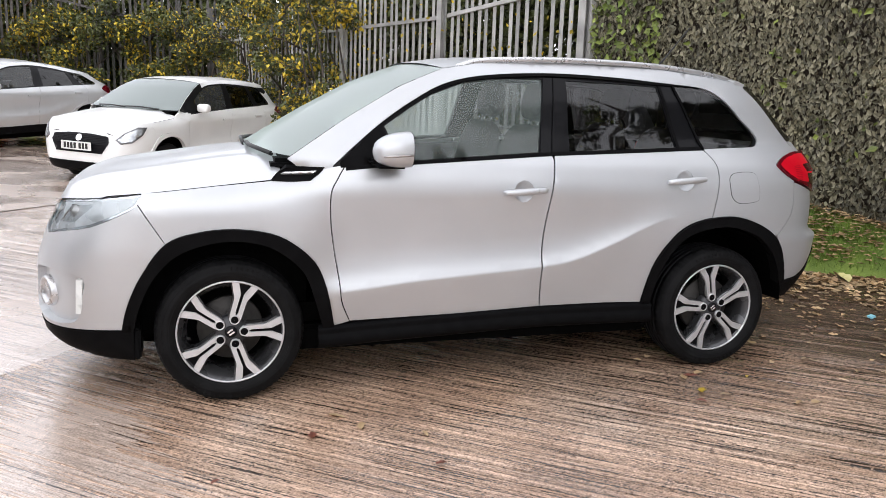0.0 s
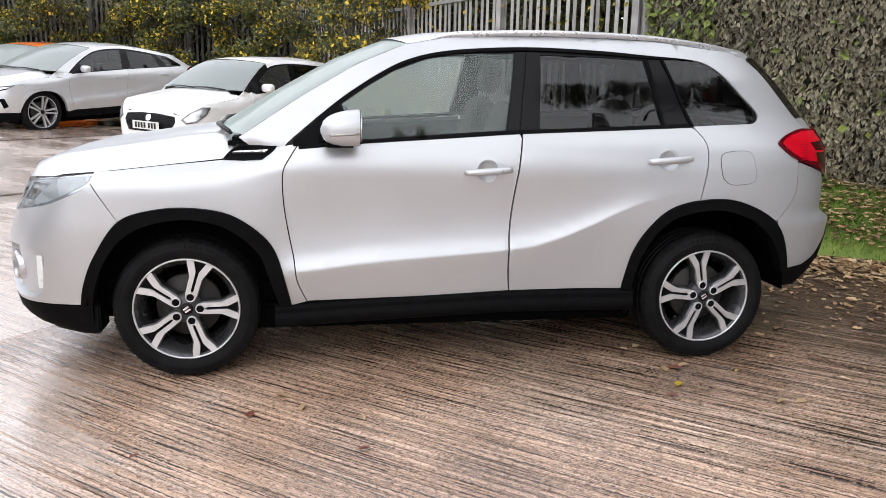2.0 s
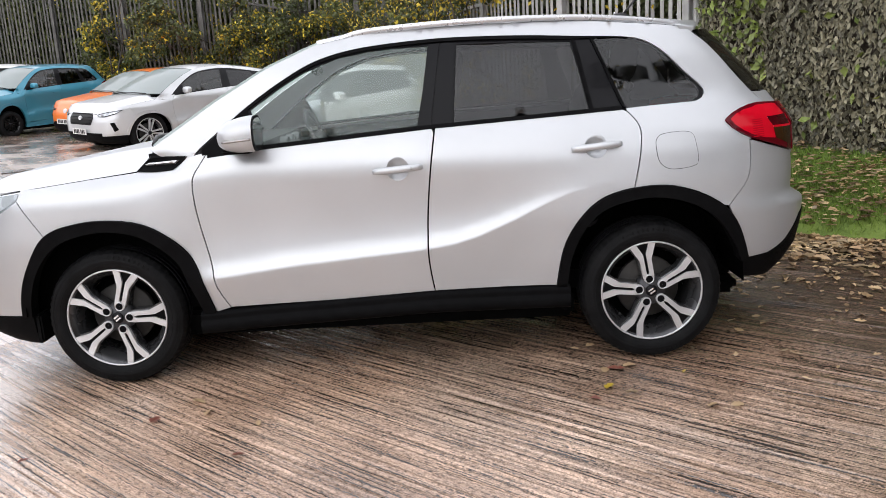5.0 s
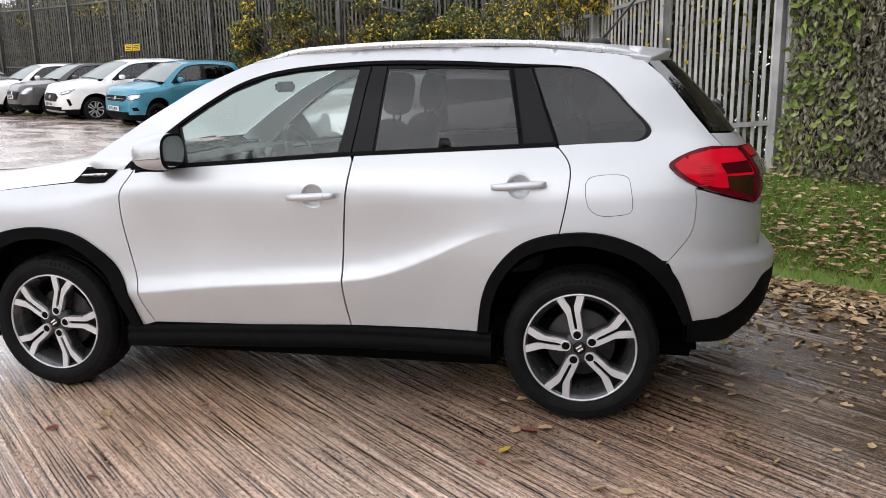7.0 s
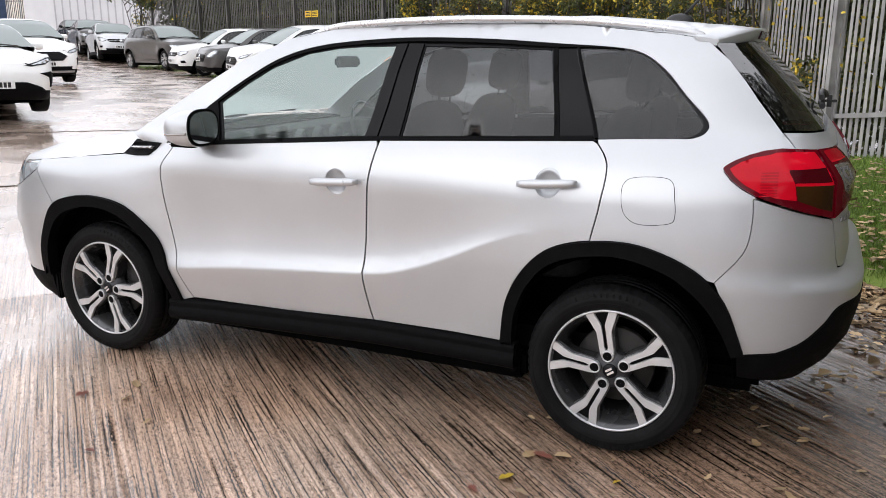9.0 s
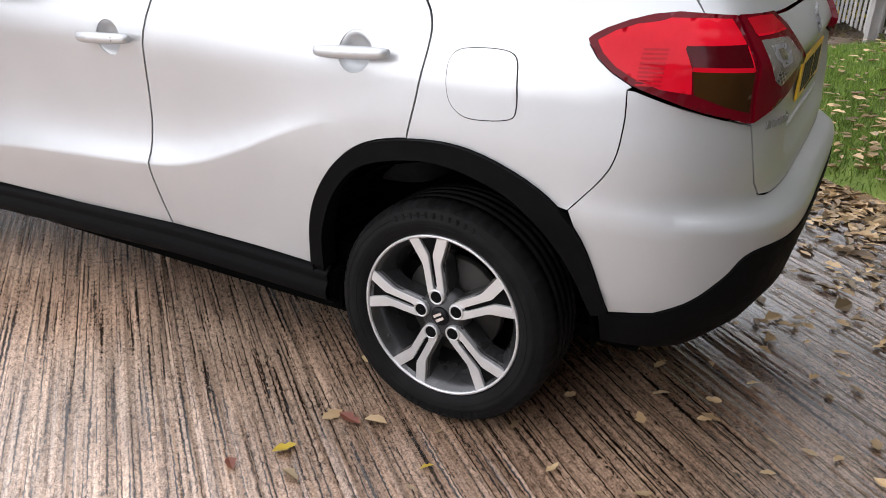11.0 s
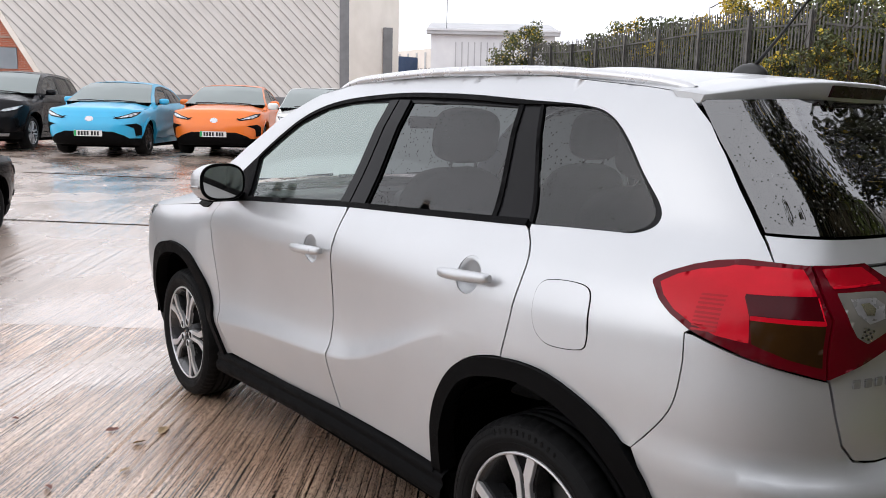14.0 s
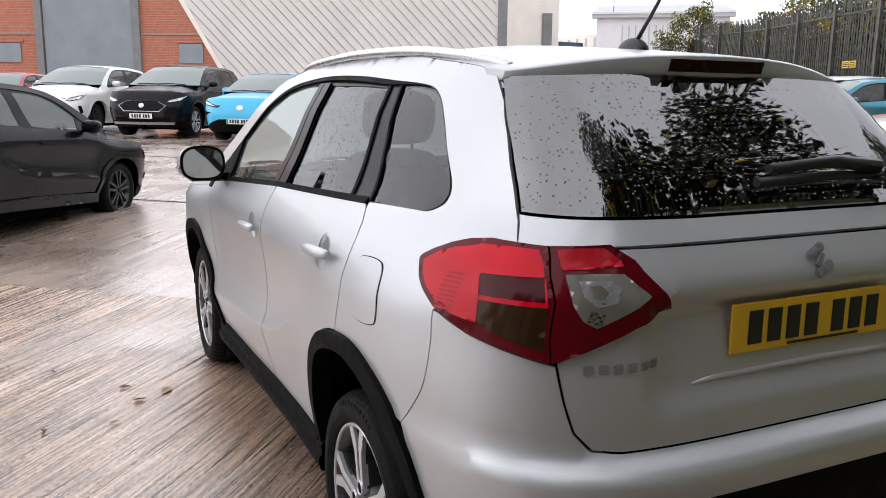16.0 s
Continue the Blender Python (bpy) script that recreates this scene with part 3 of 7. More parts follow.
def densify(poly, step, closed=True):
    out = []
    ends = list(zip(poly, poly[1:] + poly[:1])) if closed else list(zip(poly, poly[1:]))
    for a, b in ends:
        k = max(1, int(np.hypot(a[0] - b[0], a[1] - b[1]) / step))
        out += [(a[0] + (b[0] - a[0]) * i / k, a[1] + (b[1] - a[1]) * i / k) for i in range(k)]
    return out if closed else out + [poly[-1]]


def shrink(poly, d):
    """The outline drawn in by d."""
    q = np.array(poly)
    area = np.sum(q[:, 0] * np.roll(q[:, 1], -1) - np.roll(q[:, 0], -1) * q[:, 1])
    t = np.roll(q, -1, 0) - np.roll(q, 1, 0)
    t /= np.linalg.norm(t, axis=1)[:, None] + 1e-9
    n = np.stack([-t[:, 1], t[:, 0]], 1) * (1 if area > 0 else -1)
    return [tuple(p) for p in q + n * d]


class Body:
    """Makes panels of one car: warp turns the pattern's places into this car's."""

    def __init__(self, root, step=0.03, warp=None):
        self.root, self.step, self.warp = root, step, warp or (lambda p: p)

    def panel(self, name, poly, material, parent=None, off=0.0, lip=0.014, gap=0.0016, lines=(), side=-1, label="", step=None, holes=(), hole_lip=True):
        step = step or self.step
        poly = shrink(densify([tuple(p) for p in poly], step * 0.8), gap) if gap else densify([tuple(p) for p in poly], step * 0.8)
        verts = [Vector(p) for p in poly]
        edges = [(i, (i + 1) % len(poly)) for i in range(len(poly))]
        for hole in holes:
            k = len(verts)
            hole = densify([tuple(p) for p in hole], step * 0.8)
            verts += [Vector(p) for p in hole]
            edges += [(k + i, k + (i + 1) % len(hole)) for i in range(len(hole))]
        q = np.array(poly)
        gx, gz = np.meshgrid(np.arange(q[:, 0].min() + step / 2, q[:, 0].max(), step), np.arange(q[:, 1].min() + step / 2, q[:, 1].max(), step))
        gx, gz = gx.ravel(), gz.ravel()
        keep = inside(gx, gz, poly)
        for line in lines:
            line = densify(list(line), step * 0.7, False)
            la = np.array(line)
            ok = inside(la[:, 0], la[:, 1], poly)
            base = len(verts)
            idx = {}
            for i, o in enumerate(ok):
                if o:
                    idx[i] = len(verts)
                    verts.append(Vector(line[i]))
            edges += [(idx[i], idx[i + 1]) for i in idx if i + 1 in idx]
            far = np.min((gx[:, None] - la[:, 0]) ** 2 + (gz[:, None] - la[:, 1]) ** 2, 1) > (step * 0.5) ** 2
            keep &= far
        ba = np.array([tuple(v) for v in verts])
        keep &= np.min((gx[:, None] - ba[:, 0]) ** 2 + (gz[:, None] - ba[:, 1]) ** 2, 1) > (step * 0.5) ** 2
        verts += [Vector(p) for p in zip(gx[keep], gz[keep])]
        vo, _, fo, *_ = delaunay_2d_cdt(verts, edges, [], 0, 1e-5)
        cx = np.array([np.mean([vo[i].x for i in f]) for f in fo])
        cz = np.array([np.mean([vo[i].y for i in f]) for f in fo])
        ok = inside(cx, cz, poly)
        for hole in holes:
            ok &= ~inside(cx, cz, hole)
        bm = bmesh.new()
        made, norm = [], []
        used = sorted({i for f, o in zip(fo, ok) if o for i in f})
        at = {}
        for i in used:
            s, z = vo[i]
            p = surface(s, z)
            n = (surface(s + 0.01, z) - surface(s - 0.01, z)).cross(surface(s, z + 0.008) - surface(s, z - 0.008)).normalized()
            a, b = p + n * off, p + n * (off - lip)
            if side > 0:
                a, b = Vector((a.x, -a.y, a.z)), Vector((b.x, -b.y, b.z))
            at[i] = bm.verts.new(self.warp(a))
            norm.append(None)
            made.append((at[i], self.warp(b)))
        back = dict(made)
        for f, o in zip(fo, ok):
            if o:
                order = [at[i] for i in f]
                bm.faces.new(order if side < 0 else order[::-1]).smooth = True
        if lip:
            rim = [e for e in bm.edges if len(e.link_faces) == 1]
            if holes and not hole_lip:
                where = {at[i]: vo[i] for i in used}
                edge_pts = np.array([tuple(p) for h in holes for p in densify([tuple(q) for q in h], step * 0.4)])
                rim = [e for e in rim if np.min(np.hypot(*(edge_pts - np.array(tuple((where[e.verts[0]] + where[e.verts[1]]) / 2))).T)) > 0.004]
            new_of = {}
            for e in rim:
                for v in e.verts:
                    if v not in new_of:
                        new_of[v] = bm.verts.new(back[v])
            for e in rim:
                l = e.link_loops[0]
                a, b = l.vert, l.link_loop_next.vert
                bm.faces.new((b, a, new_of[a], new_of[b]))
                e.smooth = False
        return part(name, bm, material, parent or self.root, label)

    def grid(self, name, rows, material, parent=None, label="", lip=0.0):
        """A smooth sheet through rows of places."""
        bm = bmesh.new()
        vs = [[bm.verts.new(self.warp(Vector(p))) for p in r] for r in rows]
        for a, b in zip(vs, vs[1:]):
            for i in range(len(a) - 1):
                bm.faces.new((a[i], b[i], b[i + 1], a[i + 1])).smooth = True
        bm.normal_update()
        if sum(f.normal.z for f in bm.faces) < 0:
            bmesh.ops.reverse_faces(bm, faces=bm.faces[:])
        return part(name, bm, material, parent or self.root, label)

    def free(self, name, bm, material, parent=None, label=""):
        for v in bm.verts:
            v.co = self.warp(v.co)
        return part(name, bm, material, parent or self.root, label)


# outlines on the flank, in metres along the car and height
def arch(cx, front):
    if front:
        outer = [(-1.705, 0.348), (-1.68, 0.455), (-1.62, 0.59), (-1.514, 0.735), (-1.373, 0.785), (-1.21, 0.795), (-1.04, 0.762), (-0.905, 0.665), (-0.838, 0.549), (-0.785, 0.325)]
        inner = [(-1.655, 0.345), (-1.63, 0.451), (-1.56, 0.595), (-1.445, 0.700), (-1.25, 0.745), (-1.07, 0.71), (-0.94, 0.605), (-0.885, 0.484), (-0.838, 0.322)]
    else:
        outer = [(0.815, 0.37), (0.846, 0.55), (0.914, 0.68), (1.018, 0.775), (1.17, 0.818), (1.34, 0.818), (1.516, 0.752), (1.626, 0.645), (1.70, 0.455)]
        inner = [(0.862, 0.365), (0.882, 0.508), (0.945, 0.645), (1.05, 0.735), (1.25, 0.772), (1.438, 0.725), (1.555, 0.635), (1.625, 0.53), (1.66, 0.445)]
    return spline(outer, 5), spline(inner, 5)


AF_OUT, AF_IN = arch(-1.25, True)
AR_OUT, AR_IN = ([at_x(*p) for p in line] for line in arch(1.25, False))
SEAM_A = spline([(-0.74, 1.075), (-0.777, 1.02), (-0.812, 0.95), (-0.812, 0.82), (-0.795, 0.69), (-0.772, 0.559), (-0.758, 0.449), (-0.715, 0.345)], 5)
SEAM_B = spline([(0.285, 1.128), (0.258, 0.95), (0.236, 0.76), (0.227, 0.59), (0.232, 0.48), (0.246, 0.372)], 5)
SEAM_C = spline([(1.143, 1.163), (1.199, 1.084), (1.192, 0.96), (1.163, 0.817)], 5)
SEAM_D = [at_x(*p) for p in spline([(1.685, 1.01), (1.69, 0.92), (1.672, 0.82), (1.59, 0.712)], 5)]
BELT = [(-0.765, 1.05), (-0.492, 1.077), (0.267, 1.126), (1.123, 1.162), (1.43, 1.179)]
DLO_TOP = spline([(-0.80, 1.06), (-0.765, 1.098), (-0.548, 1.272), (-0.353, 1.396), (-0.222, 1.455), (-0.06, 1.492), (0.17, 1.513), (0.4, 1.52), (0.7, 1.512), (0.956, 1.495), (1.16, 1.482), (1.26, 1.462),
                  (1.348, 1.405), (1.43, 1.318), (1.508, 1.240), (1.511, 1.202), (1.472, 1.181), (1.42, 1.1775)], 4)
GLASS_F = [(-0.548, 1.25), (-0.42, 1.335), (-0.30, 1.405), (-0.145, 1.462), (0.0, 1.484), (0.116, 1.491), (0.272, 1.493), (0.24, 1.3), (0.207, 1.142), (-0.486, 1.096)]
GLASS_R = [(0.403, 1.491), (0.7, 1.487), (0.925, 1.478), (0.958, 1.32), (0.985, 1.17), (0.372, 1.142)]
GLASS_Q = shrink(spline([(1.03, 1.474), (1.16, 1.468), (1.255, 1.447), (1.325, 1.40), (1.41, 1.312), (1.48, 1.234), (1.48, 1.21), (1.445, 1.193)], 3) + [(1.152, 1.178)], -0.009)


def wheel(root, name, m, radius=0.327, rim=0.236, width=0.21, spin=0.0, near=True, face=ALLOY, pocket=ALLOYGREY, label=""):
    """A wheel whose outer face looks to -y: rim as the part, tyre, spokes, nuts and disc under it."""
    k = rim / 0.222
    seg = 180 if near else 32
    w = part(name, lathe([(0.2135 * k, 0.004), (0.2140 * k, 0.0), (0.2165 * k, -0.003), (0.2215 * k, -0.002), (0.2225 * k, 0.006), (0.2175 * k, 0.012), (0.214 * k, 0.03), (0.212 * k, 0.09), (0.212 * k, 0.19)], seg), face, root, label)
    w.matrix_basis = m
    r = radius
    prof = [(rim * 0.985, 0.012), (rim * 1.005, 0.002), (rim * 1.05, -0.009), (rim + (r - rim) * 0.42, -0.014), (rim + (r - rim) * 0.5, -0.0145), (rim + (r - rim) * 0.52, -0.0125), (rim + (r - rim) * 0.75, -0.009), (r * 0.965, 0.004), (r * 0.985, 0.016), (r * 0.995, 0.03)]
    if near:
        for y in (0.055, 0.09, 0.125, 0.155):
            prof += [(r, y - 0.005), (r * 0.975, y - 0.004), (r * 0.975, y + 0.004), (r, y + 0.005)]
    prof += [(r * 0.995, width - 0.03), (r * 0.965, width - 0.005), (rim * 1.1, width + 0.005), (rim * 0.98, width - 0.02)]
    bm = lathe(prof, seg)
    if near:
        # grooves across the shoulder
        for v in bm.verts:
            q = math.hypot(v.co.x, v.co.z)
            if q > r * 0.955 and (v.co.y < 0.05 or v.co.y > 0.16) and int(round((math.atan2(v.co.z, v.co.x) + math.pi) / (2 * math.pi) * seg)) % 3 == 0:
                v.co.x *= 0.984
                v.co.z *= 0.984
    tyre = part("tyre", bm, RUBBER, w, "black rubber tyre with a grooved tread")
    if near:
        for rr_ in (0.30, 0.62, 0.80):
            q = rim + (r - rim) * rr_
            y_ = lerp(rr_, [(0.2, -0.0115), (0.42, -0.014), (0.5, -0.0145), (0.52, -0.0125), (0.75, -0.009), (0.88, 0.004)])
            part("sidewall_ring", lathe([(q - 0.0012, y_ + 0.0006), (q - 0.0006, y_ - 0.0009), (q + 0.0006, y_ - 0.0009), (q + 0.0012, y_ + 0.0006)], 120), RUBBER, tyre)
        for g0 in (150, 330):
            for k_ in range(11):
                a_ = radians(g0 + spin + k_ * 4.6)
                q = rim + (r - rim) * 0.62
                bar = boxm(-0.0042, 0.0042, -0.0128, -0.0105, -0.0085, 0.0085, 0.0008, Matrix.Rotation(-a_ + math.pi / 2, 4, "Y") @ Matrix.Translation((0, 0, q)))
                part("sidewall_bar", bar, RUBBER, tyre)
    part("rim_barrel", lathe([(0.2138 * k, 0.003), (0.210 * k, 0.007), (0.196 * k, 0.028), (0.182 * k, 0.060), (0.176 * k, 0.10), (0.176 * k, 0.19)], seg), RIMGREY, w)
    # near-black disc closes the wheel, painting the shade behind the spokes
    part("wheel_backing", lathe([(0.19 * k, 0.17), (0.03, 0.17), (0.001, 0.17)], 32), DARK, w)
    part("brake_disc", lathe([(0.02, 0.085), (0.135 * k, 0.085), (0.138 * k, 0.09), (0.138 * k, 0.11)], 32), STEEL, w)
    to3 = lambda a: (lambda u, v, d: (sc * (u * math.cos(a) - v * math.sin(a)), d, sc * (u * math.sin(a) + v * math.cos(a))))
    sc = k if near else 1.0
    for i in range(5):
        a = radians(spin + 72 * i)
        if near:
            for sgn in (1, -1):
                inner = [(0.081, 0.0038), (0.085, 0.0058), (0.164, 0.0064), (0.170, 0.0078), (0.2115, 0.0262)]
                outer = [(0.046, 0.0205), (0.066, 0.0242), (0.138, 0.0262), (0.147, 0.0285), (0.206, 0.0550), (0.2118, 0.0575)]
                poly = [(0.046, 0.0)] + [(0.062, 0.0)] + inner + [(u, v) for u, v in outer[::-1]]
                part("spoke", prism([(u, v * sgn) for u, v in poly], 0.024, 0.0015, to3(a), 0.0013), face, w)
                poly = [(0.05, 0.016 * sgn), (0.138, 0.020 * sgn), (0.149, 0.023 * sgn), (0.206, 0.047 * sgn), (0.205, 0.061 * sgn), (0.147, 0.034 * sgn), (0.137, 0.031 * sgn), (0.05, 0.028 * sgn)]
                part("spoke_flank", prism(poly, 0.075, 0.014, to3(a), 0.005), RIMGREY, w)
            part("spoke_slot", prism([(0.070, -0.009), (0.15, -0.010), (0.211, -0.030), (0.211, 0.030), (0.15, 0.010), (0.070, 0.009)], 0.04, 0.012, to3(a)), PLASTIC, w)
            na = a
            ring = lathe([(0.0165, 0.0), (0.0175, -0.002), (0.0208, -0.002), (0.0222, 0.0005), (0.0222, 0.014)], 20)
            bmesh.ops.translate(ring, vec=(0.058 * math.cos(na), 0, 0.058 * math.sin(na)), verts=ring.verts)
            part("nut_ring", ring, face, w)
            nut = lathe([(0.0005, 0.0), (0.008, 0.0), (0.0145, 0.0004), (0.0166, 0.0006), (0.0166, 0.002)], 18)
            bmesh.ops.translate(nut, vec=(0.058 * math.cos(na), 0, 0.058 * math.sin(na)), verts=nut.verts)
            part("wheel_nut", nut, PLASTIC, w)
        else:
            for sgn in (1, -1):
                poly = [(0.03 * k, 0.006 * sgn), (0.13 * k, 0.014 * sgn), (0.21 * k, 0.03 * sgn), (0.208 * k, 0.062 * sgn), (0.12 * k, 0.042 * sgn), (0.03 * k, 0.03 * sgn)]
                part("spoke", prism(poly, 0.04, 0.004, to3(a), 0.003), face, w)
    part("hub", lathe([(0.0005, 0.006), (0.03, 0.007), (0.034, 0.010), (0.05, 0.014), (0.070, 0.022), (0.072, 0.06)], 32), pocket, w)
    cap = lathe([(0.0005, -0.001), (0.024, 0.0), (0.028, 0.004), (0.028, 0.01)], 24)
    part("centre_cap", cap, GLOSSBLACK, w)
    if near:
        emb = bmesh.new()
        for d in (-0.007, 0.007):
            box(emb, -0.014, 0.014, -0.004, 0.0, d - 0.004, d + 0.004, 0.001, Matrix.Rotation(-0.6, 4, "Y"))
        part("cap_emblem", emb, CHROME, w)
        valve = tube([(0.186 * math.cos(radians(spin + 112)), -0.004, 0.186 * math.sin(radians(spin + 112))), (0.176 * math.cos(radians(spin + 112)), -0.012, 0.176 * math.sin(radians(spin + 112)))], 0.005, 8)
        part("valve", valve, ANTENNA, w)
    return w


def plate(root, name, m, yellow=False, green=False, w=0.52, h=0.111):
    """A number plate with its characters as plain bars. It looks to -y in its own space."""
    p = part(name, box(bmesh.new(), -w / 2, w / 2, -0.004, 0.002, -h / 2, h / 2, 0.002), PLATEYELLOW if yellow else PLATEWHITE, root, ("yellow" if yellow else "white") + " number plate with black bars")
    p.matrix_basis = m
    x = -w / 2 + (0.07 if green else 0.045)
    step = (w - (0.115 if green else 0.09)) / 7.5
    for i in range(8):
        if i != 4:
            part("plate_bar", boxm(x + 0.004, x + step - 0.012, -0.0062, -0.0035, -h * 0.34, h * 0.34, 0.001), INK, p)
        x += step if i != 4 else step * 0.5
    if green:
        part("green_flash", boxm(-w / 2 + 0.004, -w / 2 + 0.045, -0.006, -0.0035, -h / 2 + 0.004, h / 2 - 0.004), PLATEGREEN, p)
    return p


def build_car(name, label, colour, m, warp=None, step=0.03, near=False, glass_side=CARGLASS, glass_rear=DARKGLASS, clad=True, wheels=(0.327, 0.236), style="suv", lip=True,
              wheel_face=ALLOY, green=False, dark_sill=False, roof_paint=None, axles=(-1.25, 1.25), track=0.815, dark_pillar=False, grille="wide"):
    """A five-door car with its nose to -x. The near one gets every seam and fitting; the parked ones fewer."""
    root = empty(name, label, "car", "" if near else "parked cars", m)
    b = Body(root, step, warp)
    trim = PLASTIC if clad else colour
    lp = 0.014
    for side in (-1, 1):
        fine = near and side < 0
        st = step if fine or not near else 0.06
        head = spline([(-1.607, 0.949), (-1.621, 0.902), (-1.683, 0.862), (-1.797, 0.812), (-1.87, 0.793)], 4) + [at_front(-0.60, 0.752), at_front(-0.43, 0.80), at_front(-0.42, 0.84), at_front(-0.44, 0.874), at_front(-0.60, 0.899), at_front(-0.76, 0.920), (-1.71, 0.936)]
        # front wing, with the bonnet line above it and the bumper seam in front
        cut = [p for p in AF_OUT if p[0] > -1.515][::-1]
        wing = SEAM_A + cut + [(-1.619, 0.902), (-1.605, 0.95), (-1.53, 0.954), (-1.3, 0.978), (-1.074, 1.0), (-0.90, 1.045)]
        b.panel("front_wing", wing, colour, side=side, step=st, lip=lp)
        low = [p for p in AF_OUT if p[0] <= -1.514]
        bump = low + head[4:17] + [at_front(-0.60, 0.750), at_front(-0.43, 0.78), at_front(-0.3, 0.78), at_front(0.004, 0.78), at_front(0.004, 0.72), at_front(0.004, 0.66), at_front(0.004, 0.60), at_front(0.004, 0.53), at_front(0.004, 0.46), at_front(0.004, 0.40), at_front(0.004, 0.345), at_front(-0.5, 0.345)]
        scoop = spline([at_front(-0.50, 0.55), at_front(-0.56, 0.598), at_front(-0.66, 0.612), at_front(-0.758, 0.608), at_front(-0.808, 0.580), at_front(-0.797, 0.50), at_front(-0.775, 0.42), at_front(-0.735, 0.372), at_front(-0.62, 0.366), at_front(-0.51, 0.40)], 3, True)
        b.panel("front_bumper_half", bump, colour, side=side, step=st, lip=0.04 if near else lp, gap=0.0015 if near else 0.0, holes=[scoop] if near else ())
        b.panel("front_lower_cladding", [(-1.655, 0.345), (-1.71, 0.345), at_front(-0.5, 0.345), at_front(0.004, 0.345), at_front(0.004, 0.2), at_front(-0.5, 0.2), (-1.66, 0.2)], PLASTIC, side=side, off=0.004, step=st)
        hl = b.panel("headlight" if near else "nose_corner", head, REFLECTOR if near else colour, side=side, off=-0.012 if near else 0.0, step=st * 0.8, lip=0.0, gap=0.0025 if near else -0.006)
        if near:
            b.panel("headlight_lens", head, LENS, hl, side=side, off=0.002, step=st, lip=0.0)
            b.panel("headlight_shroud", shrink(densify(head, 0.03), 0.012), HEADSHROUD, hl, side=side, off=-0.009, step=0.03, lip=0.0, gap=0.0, holes=[[at_front(-0.80, 0.895), at_front(-0.70, 0.89), at_front(-0.66, 0.81), at_front(-0.76, 0.82)], [at_front(-0.62, 0.875), at_front(-0.50, 0.86), at_front(-0.48, 0.81), at_front(-0.60, 0.80)]])
            for y_, z_ in ((-0.73, 0.855), (-0.55, 0.838)):
                p = surface(*at_front(y_, z_))
                eye_ = lathe([(0.0005, -0.012), (0.02, -0.008), (0.03, 0.002), (0.034, 0.004), (0.036, 0.02)], 20)
                ob = part("projector", eye_, CLEARLAMP, hl)
                ob.matrix_basis = Matrix.Translation((p.x + 0.012, p.y * -side * 0.99, p.z)) @ Matrix.Rotation(radians(-50 if side < 0 else 180 + 50), 4, "Z")
            # fog lamp in its scoop
            b.panel("fog_lamp_scoop", scoop, colour, side=side, off=-0.034, step=0.02, gap=-0.004, lip=0.0)
            b.panel("scoop_strip", [at_front(-0.806, 0.574), at_front(-0.776, 0.418), at_front(-0.764, 0.420), at_front(-0.792, 0.574)], PAPER, side=side, off=-0.004, step=0.02, gap=0.0, lip=0.025, label="white trim strip")
            x0, z0 = at_front(-0.62, 0.492)
            p = surface(x0, z0)
            lamp = lathe([(0.0005, 0.004), (0.044, 0.002), (0.052, -0.010), (0.060, -0.014), (0.067, -0.004), (0.072, 0.02)], 36)
            ob = b.free("fog_lamp", lamp, SATIN)
            ob.matrix_basis = Matrix.Translation((p.x + 0.018, p.y * -side * 0.98, p.z)) @ Matrix.Rotation(radians(-62 if side < 0 else 180 + 62), 4, "Z")
        # doors and quarter
        belt = lambda a, c: [(x, lerp(x, BELT)) for x in np.linspace(a, c, 8)]
        crease = [CREASE, [(x, lerp(x, CREASE) + 0.009) for x in np.linspace(-0.8, 1.05, 44)], [(x, lerp(x, CREASE) - 0.006) for x in np.linspace(-0.8, 1.05, 44)], [(-0.675, 0.396), (0.235, 0.428), (0.85, 0.437)]] if fine else [CREASE]
        crease = [[tuple(p) for p in c] for c in crease]
        front_door = SEAM_A[::-1] + [(-0.74, 1.052)] + belt(-0.70, 0.272) + SEAM_B[1:] + [(-0.2, 0.353)]
        rear_door = SEAM_B[::-1] + belt(0.3, 1.133) + SEAM_C[1:] + [p for p in AR_OUT if p[0] < 1.163][::-1] + [(0.6, 0.374)]
        cup_at = lambda x, z: [(x + 0.050 * math.cos(t), z + 0.0525 * math.sin(t)) for t in np.linspace(0, 2 * math.pi, 29)[:-1]]
        fd = b.panel("front_door", front_door, colour, side=side, step=st, lines=crease, lip=lp, gap=0.0036 if near else 0.0016, holes=[cup_at(0.112, 0.957)] if near else ())
        rd = b.panel("rear_door", rear_door, colour, side=side, step=st, lines=crease, lip=lp, gap=0.0036 if near else 0.0016, holes=[cup_at(0.997, 1.010)] if near else ())
        roof = [(x, lerp(x, ROOFEDGE)) for x in np.linspace(-1.0, 1.47, 50)]
        pillar_rear = [at_rear(-lerp(z, [(1.145, 0.69), (1.21, 0.66), (1.35, 0.62), (1.5, 0.565)]), z) for z in (1.5, 1.44, 1.37, 1.3, 1.21, 1.145)]
        light_top = [at_x(*p) for p in [(1.75, 1.151), (1.70, 1.144), (1.655, 1.131), (1.615, 1.112), (1.588, 1.096)]]
        light_bot = [at_x(*p) for p in [(1.586, 1.082), (1.612, 1.055), (1.648, 1.03), (1.695, 1.006)]]
        upper = roof + pillar_rear[1:] + [at_rear(-0.715, 1.152)] + light_top + light_bot + SEAM_D[1:] + [p for p in AR_OUT if 1.163 < p[0] < 1.588][::-1] + SEAM_C[::-1]
        ring = [(-0.80, 1.055)] + DLO_TOP[1:] 
